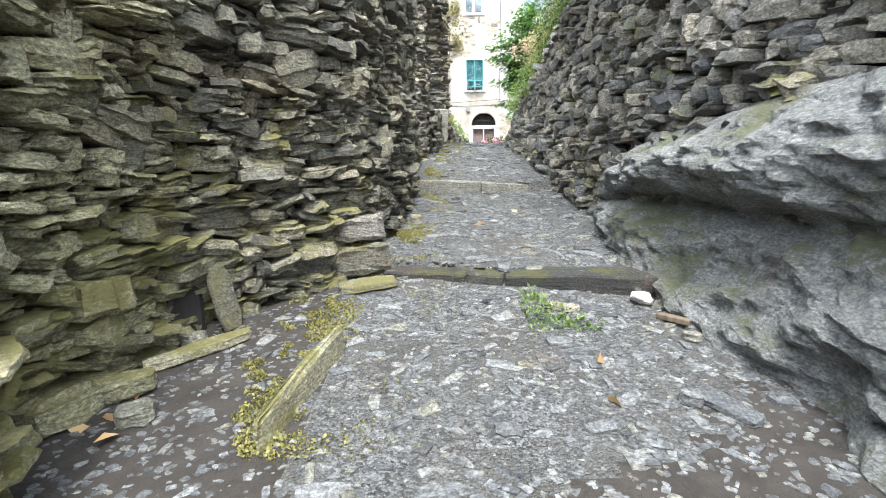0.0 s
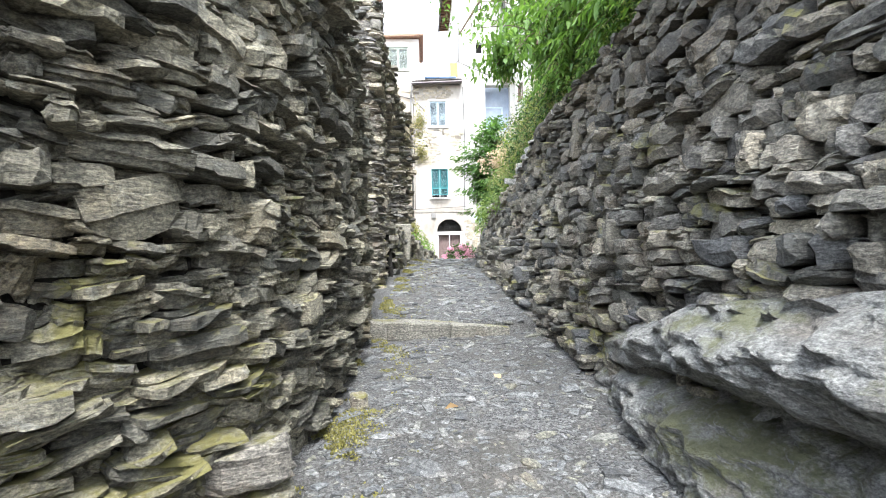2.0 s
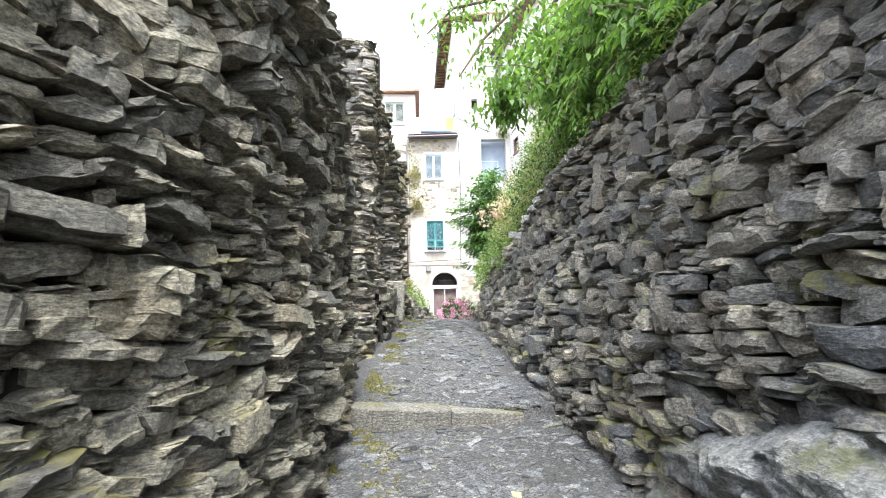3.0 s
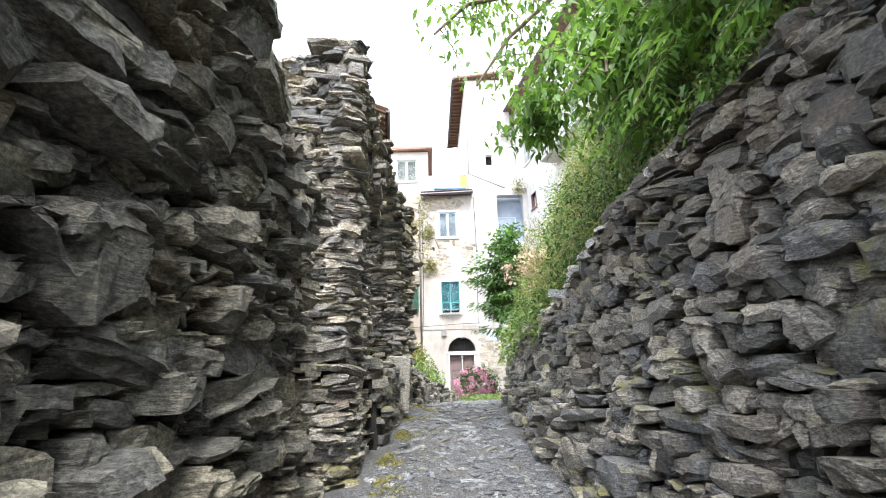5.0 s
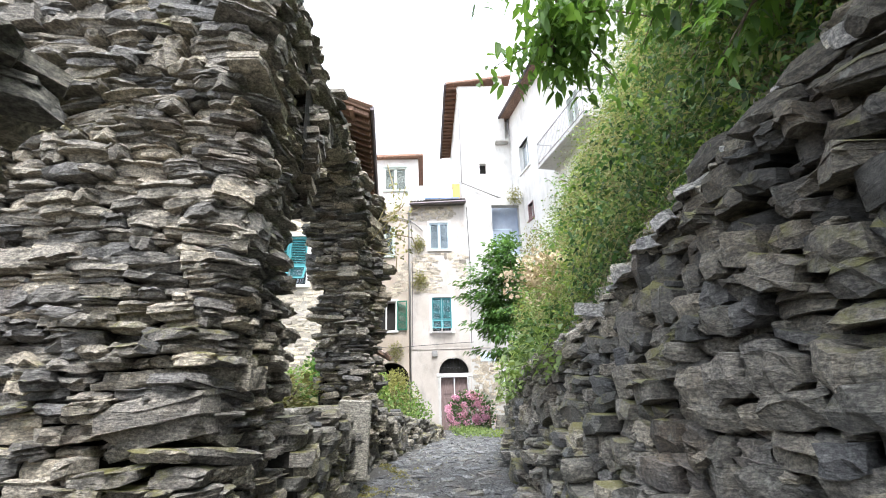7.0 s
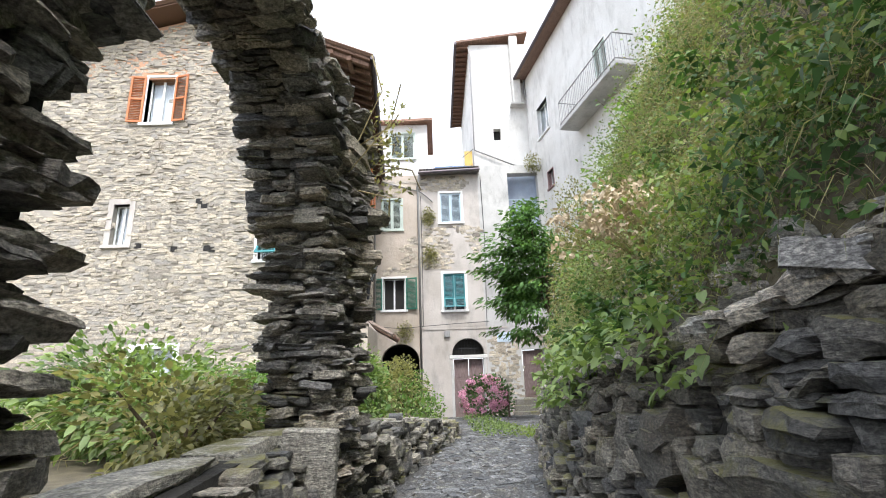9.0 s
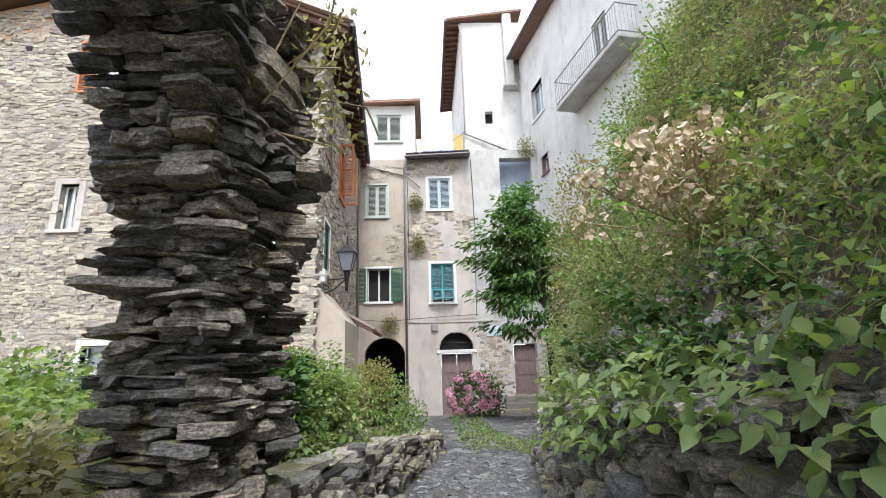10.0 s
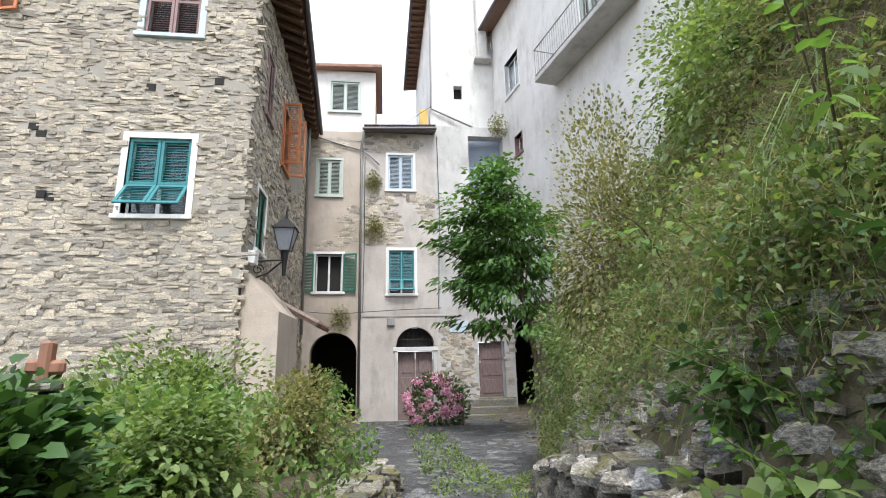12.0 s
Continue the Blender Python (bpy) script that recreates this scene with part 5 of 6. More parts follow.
for k in range(1500):
    y = rng.uniform(11.3, 17.4) if k < 1100 else rng.uniform(7.6, 11.4)
    x = right_edge(y) + (rng.uniform(-0.06, 0.5) if k < 1100 else rng.uniform(-0.04, 0.3))
    size = rng.choice([0.035, 0.07, 0.12], p=[0.5, 0.34, 0.16]) * rng.uniform(0.8, 1.3)
    a = rng.uniform(0, 6.28)
    t = np.array([math.cos(a), math.sin(a), rng.normal(0, 0.2)])
    t /= np.linalg.norm(t)
    up = np.array([rng.normal(-0.35, 0.25), rng.normal(-0.1, 0.25), 1.0])
    up -= t * (t @ up)
    up /= np.linalg.norm(up)
    base_z = max(land_z(x, y), right_top(y) - 0.06)
    STONES_TOP.append((np.array([x, y, base_z + size * 0.25]), t, up, np.cross(up, t), size * rng.uniform(1.2, 2.0), size * 0.55, size * rng.uniform(0.7, 1.2)))

# putlog sockets: near-black boxes on the wall face paint the holes' shade
for hx, hz in HOLES:
    part("socket", boxes([(hx - 0.09, GY - 0.02, hz - 0.075, hx + 0.09, GY - 0.004, hz + 0.075)], 0.003), M["dark"], house, "near-black block for a putlog hole's shade")

# ---- stones of the path ----
STONES_PATH = []
for k in range(12000):
    y = 1.0 + 17 * rng.random() ** 1.5
    lo, hi = left_line(y) + 0.1, right_line(y) - 0.02
    x = rng.uniform(lo, hi)
    mid = abs((x - (lo + hi) / 2) / (hi - lo))
    size = rng.choice([0.016, 0.028, 0.05, 0.085], p=[0.46, 0.34, 0.16, 0.04]) * rng.uniform(0.8, 1.3)
    bare_earth = earthy(x, y)
    if bare_earth and rng.random() < 0.8:
        continue
    if bare_earth and size > 0.05 and rng.random() < 0.6:
        size *= 0.5
    a = rng.normal(0.1, 0.35 if size > 0.07 else 1.2)
    t = np.array([math.cos(a), math.sin(a), 0.0])
    w = size * rng.uniform(1.2, 2.5)
    d = size * rng.uniform(0.55, 0.95)
    up = np.array([rng.normal(0, 0.15), rng.normal(0, 0.15) - 0.14, 1.0])
    up /= np.linalg.norm(up)
    t -= up * (t @ up)
    t /= np.linalg.norm(t)
    STONES_PATH.append((np.array([x, y, land_z(x, y) + size * rng.uniform(0.02, 0.16)]), t, up, np.cross(t, up) * -1, w, size * rng.uniform(0.3, 0.5), d))

for k in range(1300):
    y = rng.uniform(17.5, 28.5)
    x = rng.uniform(0.8, 4.0) if y < 22 else rng.uniform(-1.5, 5.0)
    if x > right_line(y) - 0.1 or x < left_line(y) + 0.2:
        continue
    size = rng.uniform(0.08, 0.17)
    a = rng.normal(0.1, 0.5)
    t = np.array([math.cos(a), math.sin(a), 0.0])
    STONES_PATH.append((np.array([x, y, land_z(x, y) + 0.008]), t, np.array([0, 0, 1.0]), np.array([-t[1], t[0], 0.0]), size * rng.uniform(1.1, 1.9), 0.05, size))

PEBBLES = []
for k in range(6000):
    y = rng.uniform(0.9, 4.2) if k % 3 else rng.uniform(1.2, 8.0)
    x = rng.uniform(left_line(y) + 0.08, right_line(y) - 0.1)
    size = rng.uniform(0.01, 0.034)
    a = rng.uniform(0, 6.28)
    t = np.array([math.cos(a), math.sin(a), 0.0])
    PEBBLES.append((np.array([x, y, land_z(x, y) + size * 0.1]), t, np.array([0, 0, 1.0]), np.array([-t[1], t[0], 0]) * -1, size * rng.uniform(1, 1.9), size * 0.6, size))

# ---- loose things on the ground near the start ----
def loose_stone(label, a, b, width, thick, mat, name="loose_slate", lean=0.0, lift=0.0, roll=0.0, seed=1):
    """A slab from a to b lying on the ground."""
    a, b = Vector(a), Vector(b)
    L = (b - a).length
    bm = boxes([(0, -width / 2, 0, L, width / 2, thick)])
    bmesh.ops.subdivide_edges(bm, edges=bm.edges[:], cuts=3, use_grid_fill=True)
    for v in bm.verts:
        e = abs(v.co.x / L - 0.5) * 2
        v.co.y *= 1 - 0.35 * e ** 3 + 0.25 * noise.noise(Vector((v.co.x * 7, seed * 3.1, 0)))
        v.co.z += thick * 0.3 * noise.noise(Vector((v.co.x * 8, v.co.y * 8, seed)))
        v.co.x += 0.12 * L * noise.noise(Vector((seed, v.co.y * 9, 1.0)))
    bmesh.ops.bevel(bm, geom=[e for e in bm.edges if e.calc_face_angle(0) > 1], offset=thick * 0.12, segments=1, affect="EDGES")
    ang = math.atan2(b.y - a.y, b.x - a.x)
    up = math.asin(max(-1, min(1, (b.z - a.z) / L)))
    moved(bm, Matrix.Translation(a + Vector((0, 0, lift))) @ Matrix.Rotation(ang, 4, "Z") @ Matrix.Rotation(-up, 4, "Y") @ Matrix.Rotation(roll, 4, "X"))
    return tagged(part(name, bm, mat), label, "stone")


def gp(x, y, dz=0.0):
    return (x, y, land_z(x, y) + dz)


loose_stone("long mossy slate set on edge along the path", gp(-0.8, 2.75, -0.05), gp(-0.66, 3.5, -0.02), 0.05, 0.17, M["slate_left"], "edge_slate", seed=2)
loose_stone("long flat mossy slate lying by the wall", gp(-1.55, 3.27), gp(-1.18, 3.6), 0.12, 0.045, M["slate_left"], seed=3)
loose_stone("mossy green block on the ground by the wall", gp(-1.62, 3.05), gp(-1.42, 3.15), 0.13, 0.08, M["slate_left"], "mossy_stone", seed=4)
loose_stone("upright slate slab leaning beside the drain hole", gp(-1.32, 3.68), (-1.42, 3.72, land_z(-1.4, 3.7) + 0.36), 0.14, 0.03, M["slate_left"], "leaning_slab", seed=5)
loose_stone("small pale stone at the drain hole", gp(-1.5, 3.5), gp(-1.38, 3.52), 0.1, 0.07, M["kerb"], seed=6)
loose_stone("blue-grey pointed slate lying flat on the earth", gp(0.93, 3.1), gp(1.06, 2.88), 0.13, 0.025, M["path_stone"], seed=7)
loose_stone("small grey stone on the earth", gp(0.82, 3.03), gp(0.9, 3.0), 0.06, 0.05, M["path_stone"], seed=8)
loose_stone("dark flat stone in the gravel", gp(0.45, 3.9), gp(0.62, 3.86), 0.08, 0.03, M["slate_pier"], seed=9)
loose_stone("pale stone beside the weeds", gp(1.07, 3.55), gp(1.15, 3.52), 0.08, 0.04, M["kerb"], seed=10)
loose_stone("rounded stone lying on the path", gp(-0.5, 5.66), gp(-0.4, 5.7), 0.1, 0.09, M["slate_pier"], seed=11)
loose_stone("grey stone among fallen leaves", gp(-1.43, 2.9), gp(-1.3, 2.95), 0.11, 0.07, M["path_stone"], seed=12)
loose_stone("large mossy boulder jutting from the wall foot", (-0.95, 4.45, 0.86), (-0.58, 4.62, 0.9), 0.3, 0.2, M["slate_left"], "boulder", seed=13)
loose_stone("brown rounded stone jutting from the wall", (-0.92, 4.5, 1.1), (-0.6, 4.6, 1.12), 0.24, 0.16, M["slate_pier"], "boulder", seed=14)
loose_stone("flat mossy flagstone against the step", gp(-0.85, 4.22), gp(-0.5, 4.34), 0.26, 0.04, M["slate_left"], "flagstone", seed=15)
slab = tagged(part("upright_slab", moved(boxes([(-0.14, -0.04, -0.34, 0.14, 0.04, 0.3)], 0.014), Matrix.Translation((-0.35, 11.1, 2.42)) @ Matrix.Rotation(radians(3), 4, "Y") @ Matrix.Rotation(radians(-4), 4, "Z")), M["coping"]), "upright pale stone slab set against the garden wall", "stone")
wood = tagged(part("wood_offcut", moved(boxes([(-0.09, -0.025, 0, 0.09, 0.025, 0.03)], 0.004), Matrix.Translation(gp(1.1, 3.72, 0.012)) @ Matrix.Rotation(radians(-50), 4, "Z")), M["bark"]), "short brown piece of wood in the weeds", "wood")
bm = bmesh.new()
bmesh.ops.create_icosphere(bm, subdivisions=3, radius=0.06)
for v in bm.verts:
    v.co *= 1 + 0.5 * noise.noise(v.co * 22) + 0.2 * noise.noise(v.co * 60)
    v.co.z *= 0.6
tagged(part("crumpled_paper", moved(bm, Matrix.Translation(gp(1.02, 3.96, 0.04))), M["paper"]), "crumpled white paper at the foot of the rock", "litter")
# Solid near-black block that paints the shade inside the drain opening.
drain = tagged(part("drain_hole", moved(boxes([(-0.12, -0.1, -0.14, 0.12, 0.06, 0.16)], 0.03), Matrix.Translation((-1.6, 3.64, 0.84)) @ Matrix.Rotation(radians(50), 4, "Z")), M["dark"]), "near-black block for the drain opening's shade at the wall foot", "hole")
ornament = thing("garden_ornament", "cross-shaped terracotta ornament on a dark post in the garden", "ornament", at=(-0.85, 14.0, land_z(-0.85, 14.0)))
part("post", tube([(-0.85, 14.02, land_z(-0.85, 14.0) - 0.03), (-0.85, 14.02, 3.3)], 0.016, 6), M["iron"], ornament)
part("foot", boxes([(-0.9, 13.98, 3.29, -0.8, 14.06, 3.32)], 0.008), M["mortar"], ornament)
part("upright", boxes([(-0.873, 13.985, 3.318, -0.827, 14.035, 3.48)], 0.01), M["terracotta"], ornament)
part("crosspiece", boxes([(-0.92, 13.99, 3.355, -0.865, 14.03, 3.41)], 0.012), M["terracotta"], ornament)
part("crosspiece", boxes([(-0.835, 13.99, 3.35, -0.78, 14.03, 3.405)], 0.012), M["terracotta"], ornament)

# ---- leaves ----
def leaf_mesh(name, pos, direct, length, width, mat, parent=None, label="", fold=0.25, droop=0.0, kind="", seed=0):
    r = np.random.default_rng(seed + 77)
    n = len(pos)
    d = direct / np.linalg.norm(direct, axis=1, keepdims=True)
    ref = r.normal(size=(n, 3))
    side = np.cross(d, ref)
    side /= np.linalg.norm(side, axis=1, keepdims=True)
    nor = np.cross(side, d)
    L, W = length[:, None], width[:, None]
    base = pos
    tip = pos + d * L + np.array([0, 0, -1.0]) * L * droop
    midp = pos + d * L * 0.45
    a = midp + side * W * 0.5 + nor * W * fold
    b = midp - side * W * 0.5 + nor * W * fold
    verts = np.stack([base, a, tip, b], axis=1).reshape(-1, 3)
    me = bpy.data.meshes.new(name)
    me.vertices.add(4 * n)
    me.vertices.foreach_set("co", verts.ravel())
    idx = np.arange(n)[:, None] * 4 + np.array([0, 1, 3, 1, 2, 3])
    me.loops.add(6 * n)
    me.loops.foreach_set("vertex_index", idx.ravel())
    me.polygons.add(2 * n)
    me.polygons.foreach_set("loop_start", np.arange(2 * n) * 3)
    me.update(calc_edges=True)
    me.validate()
    me.materials.append(mat)
    ob = new(name, me)
    if parent is not None:
        attach(ob, parent)
    return tagged(ob, label, kind=kind)


def big_leaves(name, pos, direct, length, width, mat, parent=None, label="", droop=0.3, kind="", seed=0):
    """Pointed oval leaves folded along the midrib, drooping at the tip."""
    r = np.random.default_rng(seed + 177)
    pos, direct, length = np.asarray(pos, float), np.asarray(direct, float), np.asarray(length, float)
    n = len(pos)
    d = direct / np.linalg.norm(direct, axis=1, keepdims=True)
    side = np.cross(d, np.array([0, 0, 1.0]) + r.normal(0, 0.35, (n, 3)))
    side /= np.linalg.norm(side, axis=1, keepdims=True)
    nor = np.cross(side, d)
    L, W = length[:, None], np.asarray(width, float)[:, None]
    down = np.array([0, 0, -1.0]) * L * droop
    mid = pos + d * L * 0.5 + down * 0.2
    tip = pos + d * L + down
    edge = []
    for sgn in (1, -1):
        edge.append(pos + d * L * 0.22 + sgn * side * W * 0.42 + nor * W * 0.16 + down * 0.04)
        edge.append(pos + d * L * 0.6 + sgn * side * W * 0.46 + nor * W * 0.14 + down * 0.35)
    verts = np.stack([pos, mid, tip, *edge], axis=1).reshape(-1, 3)
    tris = np.array([(0, 3, 1), (3, 4, 1), (4, 2, 1), (0, 1, 5), (5, 1, 6), (6, 1, 2)])
    me = bpy.data.meshes.new(name)
    me.vertices.add(7 * n)
    me.vertices.foreach_set("co", verts.astype(np.float32).ravel())
    me.loops.add(18 * n)
    me.loops.foreach_set("vertex_index", (np.arange(n)[:, None, None] * 7 + tris).astype(np.int32).ravel())
    me.polygons.add(6 * n)
    me.polygons.foreach_set("loop_start", np.arange(6 * n, dtype=np.int32) * 3)
    me.update(calc_edges=True)
    me.validate()
    me.materials.append(mat)
    ob = new(name, me)
    if parent is not None:
        attach(ob, parent)
    return tagged(ob, label, kind=kind)


def spray(p, q, count, size, r, spread=0.5):
    """Leaves set by turns along a twig from p to q: positions, directions, lengths."""
    p, q = np.array(p, float), np.array(q, float)
    ax = q - p
    ax /= np.linalg.norm(ax)
    side = np.cross(ax, [0, 0, 1.0])
    side /= np.linalg.norm(side) + 1e-6
    pos, direct, length = [], [], []
    for k in range(count):
        f = (k + 0.6) / count
        pos.append(p + (q - p) * f + r.normal(0, 0.012, 3))
        direct.append(ax * 0.7 + side * (1 if k % 2 else -1) * r.uniform(0.6, 1.1) + r.normal(0, spread * 0.6, 3) + np.array([0, 0, -0.15]))
        length.append(r.uniform(*size) * (1.1 - 0.5 * f))
    return pos, direct, length


def cloud(centre, radii, n, r, hollow=0.45):
    v = r.normal(size=(n, 3))
    v /= np.linalg.norm(v, axis=1, keepdims=True)
    v *= (hollow + (1 - hollow) * r.random((n, 1)) ** 0.6)
    return np.array(centre) + v * np.array(radii)


def bush(name, label, centre, radii, n, mat, leaf=(0.05, 0.09), seed=1, clumps=9, ratio=0.45, category="shrub", stems=5):
    """A shrub of uneven clumps over woody stems that stand on the ground."""
    r = np.random.default_rng(seed)
    cx, cy, cz = centre
    g = land_z(cx, cy)
    ob = thing(name, label, category, at=(cx, cy, g))
    pts = []
    for k in range(clumps):
        c = cloud(centre, np.array(radii) * 0.75, 1, r, 0.2)[0]
        pts.append(cloud(c, np.array(radii) * r.uniform(0.3, 0.55), n // clumps, r, 0.3))
        if k < stems:
            part("stem", tube([(cx + r.normal(0, 0.05), cy + r.normal(0, 0.05), g - 0.03), tuple((np.array([cx, cy, g]) + c) / 2 + r.normal(0, 0.04, 3)), tuple(c)], 0.018, 5, 0.4), M["bark"], ob)
    pts = np.vstack(pts)
    out = pts - np.array(centre) + r.normal(0, 0.25, pts.shape) * np.mean(radii) + np.array([0, 0, 0.15])
    L = r.uniform(*leaf, len(pts))
    big_leaves("crown", pts, out, L, L * ratio * 1.2, mat, ob, droop=0.3, seed=seed)
    return ob


# hill vegetation
R = np.random.default_rng(21)
def hill_points(n, y0, y1, reach=(0.0, 3.2), bias=1.0, group=6):
    """Points on the bank in small tufts of a few leaves each."""
    out = []
    for _ in range(n // group + 1):
        y = R.uniform(y0, y1)
        x = right_edge(y) + 0.12 + (0.2 if 11.3 < y < 16.5 and R.random() < 0.93 else 0.0) + reach[0] + (reach[1] - reach[0]) * R.random() ** bias
        z = land_z(x, y)
        out.append((x, y, z))
    out = np.repeat(np.array(out), group, axis=0)
    return out + R.normal(0, 0.055, out.shape)


def hill_layer(name, n, y0, y1, mat, size, height, label, seed, ratio=0.5, clump=0.0, droop=0.3, reach=(0.0, 3.0), thr=-1.0, freq=0.9, bias=1.0, allow=0.02):
    p = hill_points(n * 2 if thr > -1 else n, y0, y1, reach, bias)
    if thr > -1:
        keep = [noise.noise(Vector((q[0] * freq, q[1] * freq, q[2] * freq + seed * 3.3))) > thr for q in p]
        p = p[np.array(keep)][:n]
    r = np.random.default_rng(seed)
    out = np.stack([-0.55 + r.normal(0, 0.3, len(p)), r.normal(-0.2, 0.4, len(p)), 0.9 + r.normal(0, 0.3, len(p))], 1)
    lump = np.array([0.55 + 1.3 * noise.noise(Vector((q[0] * 1.5, q[1] * 1.5, q[2] * 1.5))) for q in p])[:, None]
    p = p + out / np.linalg.norm(out, axis=1, keepdims=True) * (r.random((len(p), 1)) * height * np.clip(lump, 0.12, 1.3))
    edge = np.array([right_edge(q[1]) + 0.04 - allow * r.random() for q in p])
    p[:, 0] = np.where(p[:, 0] < edge, edge + 0.1 * r.random(len(p)), p[:, 0])
    L = r.uniform(*size, len(p))
    d = out * 0.6 + r.normal(0, 0.7, p.shape)
    ob = leaf_mesh(name, p, d, L, L * ratio, mat, None, label, 0.2, droop, "stuff", seed)
    tagged(ob, category="plants", kind="stuff")
    return ob


hill_layer("hill_weeds", 110000, 6.0, 19.6, M["leaf"], (0.022, 0.058), 0.6, "mixed green weeds covering the steep bank", 1)
hill_layer("hill_undergrowth", 120000, 6.0, 19.8, M["leaf_olive"], (0.018, 0.05), 0.6, "fine olive undergrowth on the steep bank", 2, 0.32, thr=-0.2)
hill_layer("hill_brambles", 12000, 7.5, 18.5, M["leaf_lime"], (0.03, 0.075), 0.65, "light green bramble leaves on the bank", 3, 0.6, thr=0.1)
hill_layer("hill_ivy", 26000, 6.0, 19.0, M["leaf_dark"], (0.03, 0.06), 0.2, "dark ivy low on the bank", 4, 0.6, thr=0.0)
hill_layer("hill_grass", 26000, 8.0, 19.5, M["leaf_olive"], (0.12, 0.3), 0.3, "long arching grass on the bank", 5, 0.014, droop=0.7, thr=-0.05)
hill_layer("hill_straw", 34000, 8.0, 19.0, M["straw"], (0.08, 0.28), 0.4, "dry straw stalks on the bank", 6, 0.011, droop=0.4, thr=0.0)
hill_layer("wall_top_ivy", 2600, 11.2, 16.5, M["leaf"], (0.03, 0.065), 0.14, "broad ivy leaves on the wall top", 7, 0.7, reach=(0.0, 0.5), thr=0.0, allow=0.25)
hill_layer("wall_top_bramble", 2600, 5.5, 12.0, M["leaf_lime"], (0.03, 0.06), 0.3, "bramble hanging over the wall top", 8, 0.55, reach=(0.0, 0.5), thr=0.0, droop=0.7, allow=0.3)
hill_layer("bank_grass_tuft", 700, 13.3, 13.9, M["leaf"], (0.25, 0.55), 0.15, "arching tuft of long green grass", 9, 0.016, droop=0.9, reach=(0.2, 0.6))

hill_layer("near_bank_weeds", 34000, 12.0, 15.6, M["leaf_olive"], (0.018, 0.045), 0.4, "fine olive weeds low on the bank", 11, 0.4, reach=(0.1, 1.5))
hill_layer("near_bank_leaves", 22000, 12.0, 15.6, M["leaf"], (0.025, 0.06), 0.45, "green weeds low on the bank", 12, 0.5, reach=(0.1, 1.5), thr=-0.1)
hill_layer("near_bank_straw", 9000, 12.0, 15.6, M["straw"], (0.08, 0.25), 0.35, "dry brown stalks low on the bank", 13, 0.012, droop=0.5, reach=(0.1, 1.4))

# overhanging tree on the wall
def limb(points, r0, parent, name="limb"):
    return part(name, tube(points, r0, 6, 0.35), M["bark"], parent)


otree = thing("overhanging_tree", "leafy tree leaning over the alley from the wall top", "tree", at=(2.7, 9.2, land_z(2.7, 9.2)))
part("trunk", tube([(2.7, 9.2, land_z(2.7, 9.2) - 0.1), (2.5, 9.15, 6.3), (2.1, 9.1, 6.6)], 0.09, 8, 0.6), M["bark"], otree)
_limbs = [[(2.1, 9.1, 6.6), (1.5, 9.0, 6.3), (0.9, 9.0, 5.7), (0.55, 9.0, 5.15)], [(2.1, 9.1, 6.6), (1.2, 9.1, 6.35), (0.5, 9.0, 6.1), (0.15, 8.95, 5.7)], [(2.1, 9.1, 6.6), (1.8, 8.6, 5.9), (1.5, 8.2, 5.0), (1.35, 7.9, 4.5)], [(2.1, 9.1, 6.6), (2.0, 8.3, 5.9), (2.0, 7.6, 5.0), (1.9, 7.1, 4.5)], [(2.1, 9.1, 6.6), (1.6, 9.4, 6.0), (1.25, 9.3, 5.2), (1.1, 9.2, 4.8)], [(2.5, 9.1, 6.4), (2.5, 8.2, 5.7), (2.7, 7.4, 4.9)], [(2.1, 9.1, 6.6), (1.0, 9.3, 6.7), (0.3, 9.3, 6.5)], [(2.1, 9.1, 6.6), (1.9, 7.9, 6.0), (1.6, 7.2, 5.2), (1.45, 6.9, 4.6)], [(2.5, 9.1, 6.4), (2.3, 7.6, 5.9), (2.0, 6.8, 4.9), (1.9, 6.5, 4.4)]]
_pos, _dir = [], []
for li, L in enumerate(_limbs):
    limb(L, 0.035, otree)
    pts = [Vector(q) for q in L]
    for k in range(9 if li in (0, 1, 6) else 20):
        f = R.uniform(0.35, 1.0) * (len(pts) - 1)
        i = min(int(f), len(pts) - 2)
        p = pts[i].lerp(pts[i + 1], f - i)
        q = p + Vector((R.normal(0, 0.28), R.normal(0, 0.28), R.normal(-0.1, 0.2)))
        part("twig", tube([p, (p + q) / 2 + Vector((0, 0, 0.05)), q], 0.008, 4, 0.5), M["bark"], otree)
        nl = 26 if li in (0, 1, 6) else 60
        for _ in range(nl):
            s = R.random()
            c = p.lerp(q, s)
            _pos.append((c.x + R.normal(0, 0.09), c.y + R.normal(0, 0.09), c.z + R.normal(-0.03, 0.08)))
            _dir.append((R.normal(0, 0.7), R.normal(-0.1, 0.7), -0.55 + R.normal(0, 0.4)))
_pos, _dir = np.array(_pos), np.array(_dir)
_L = R.uniform(0.055, 0.11, len(_pos))
big_leaves("crown", _pos, _dir, _L, _L * 0.5, M["leaf_bright"], otree, droop=0.4, seed=31)

# leafy sprays that hang over the wall top towards the alley, some of them unseen
_rs = np.random.default_rng(131)
_sp_, _sd_, _sl_ = [], [], []
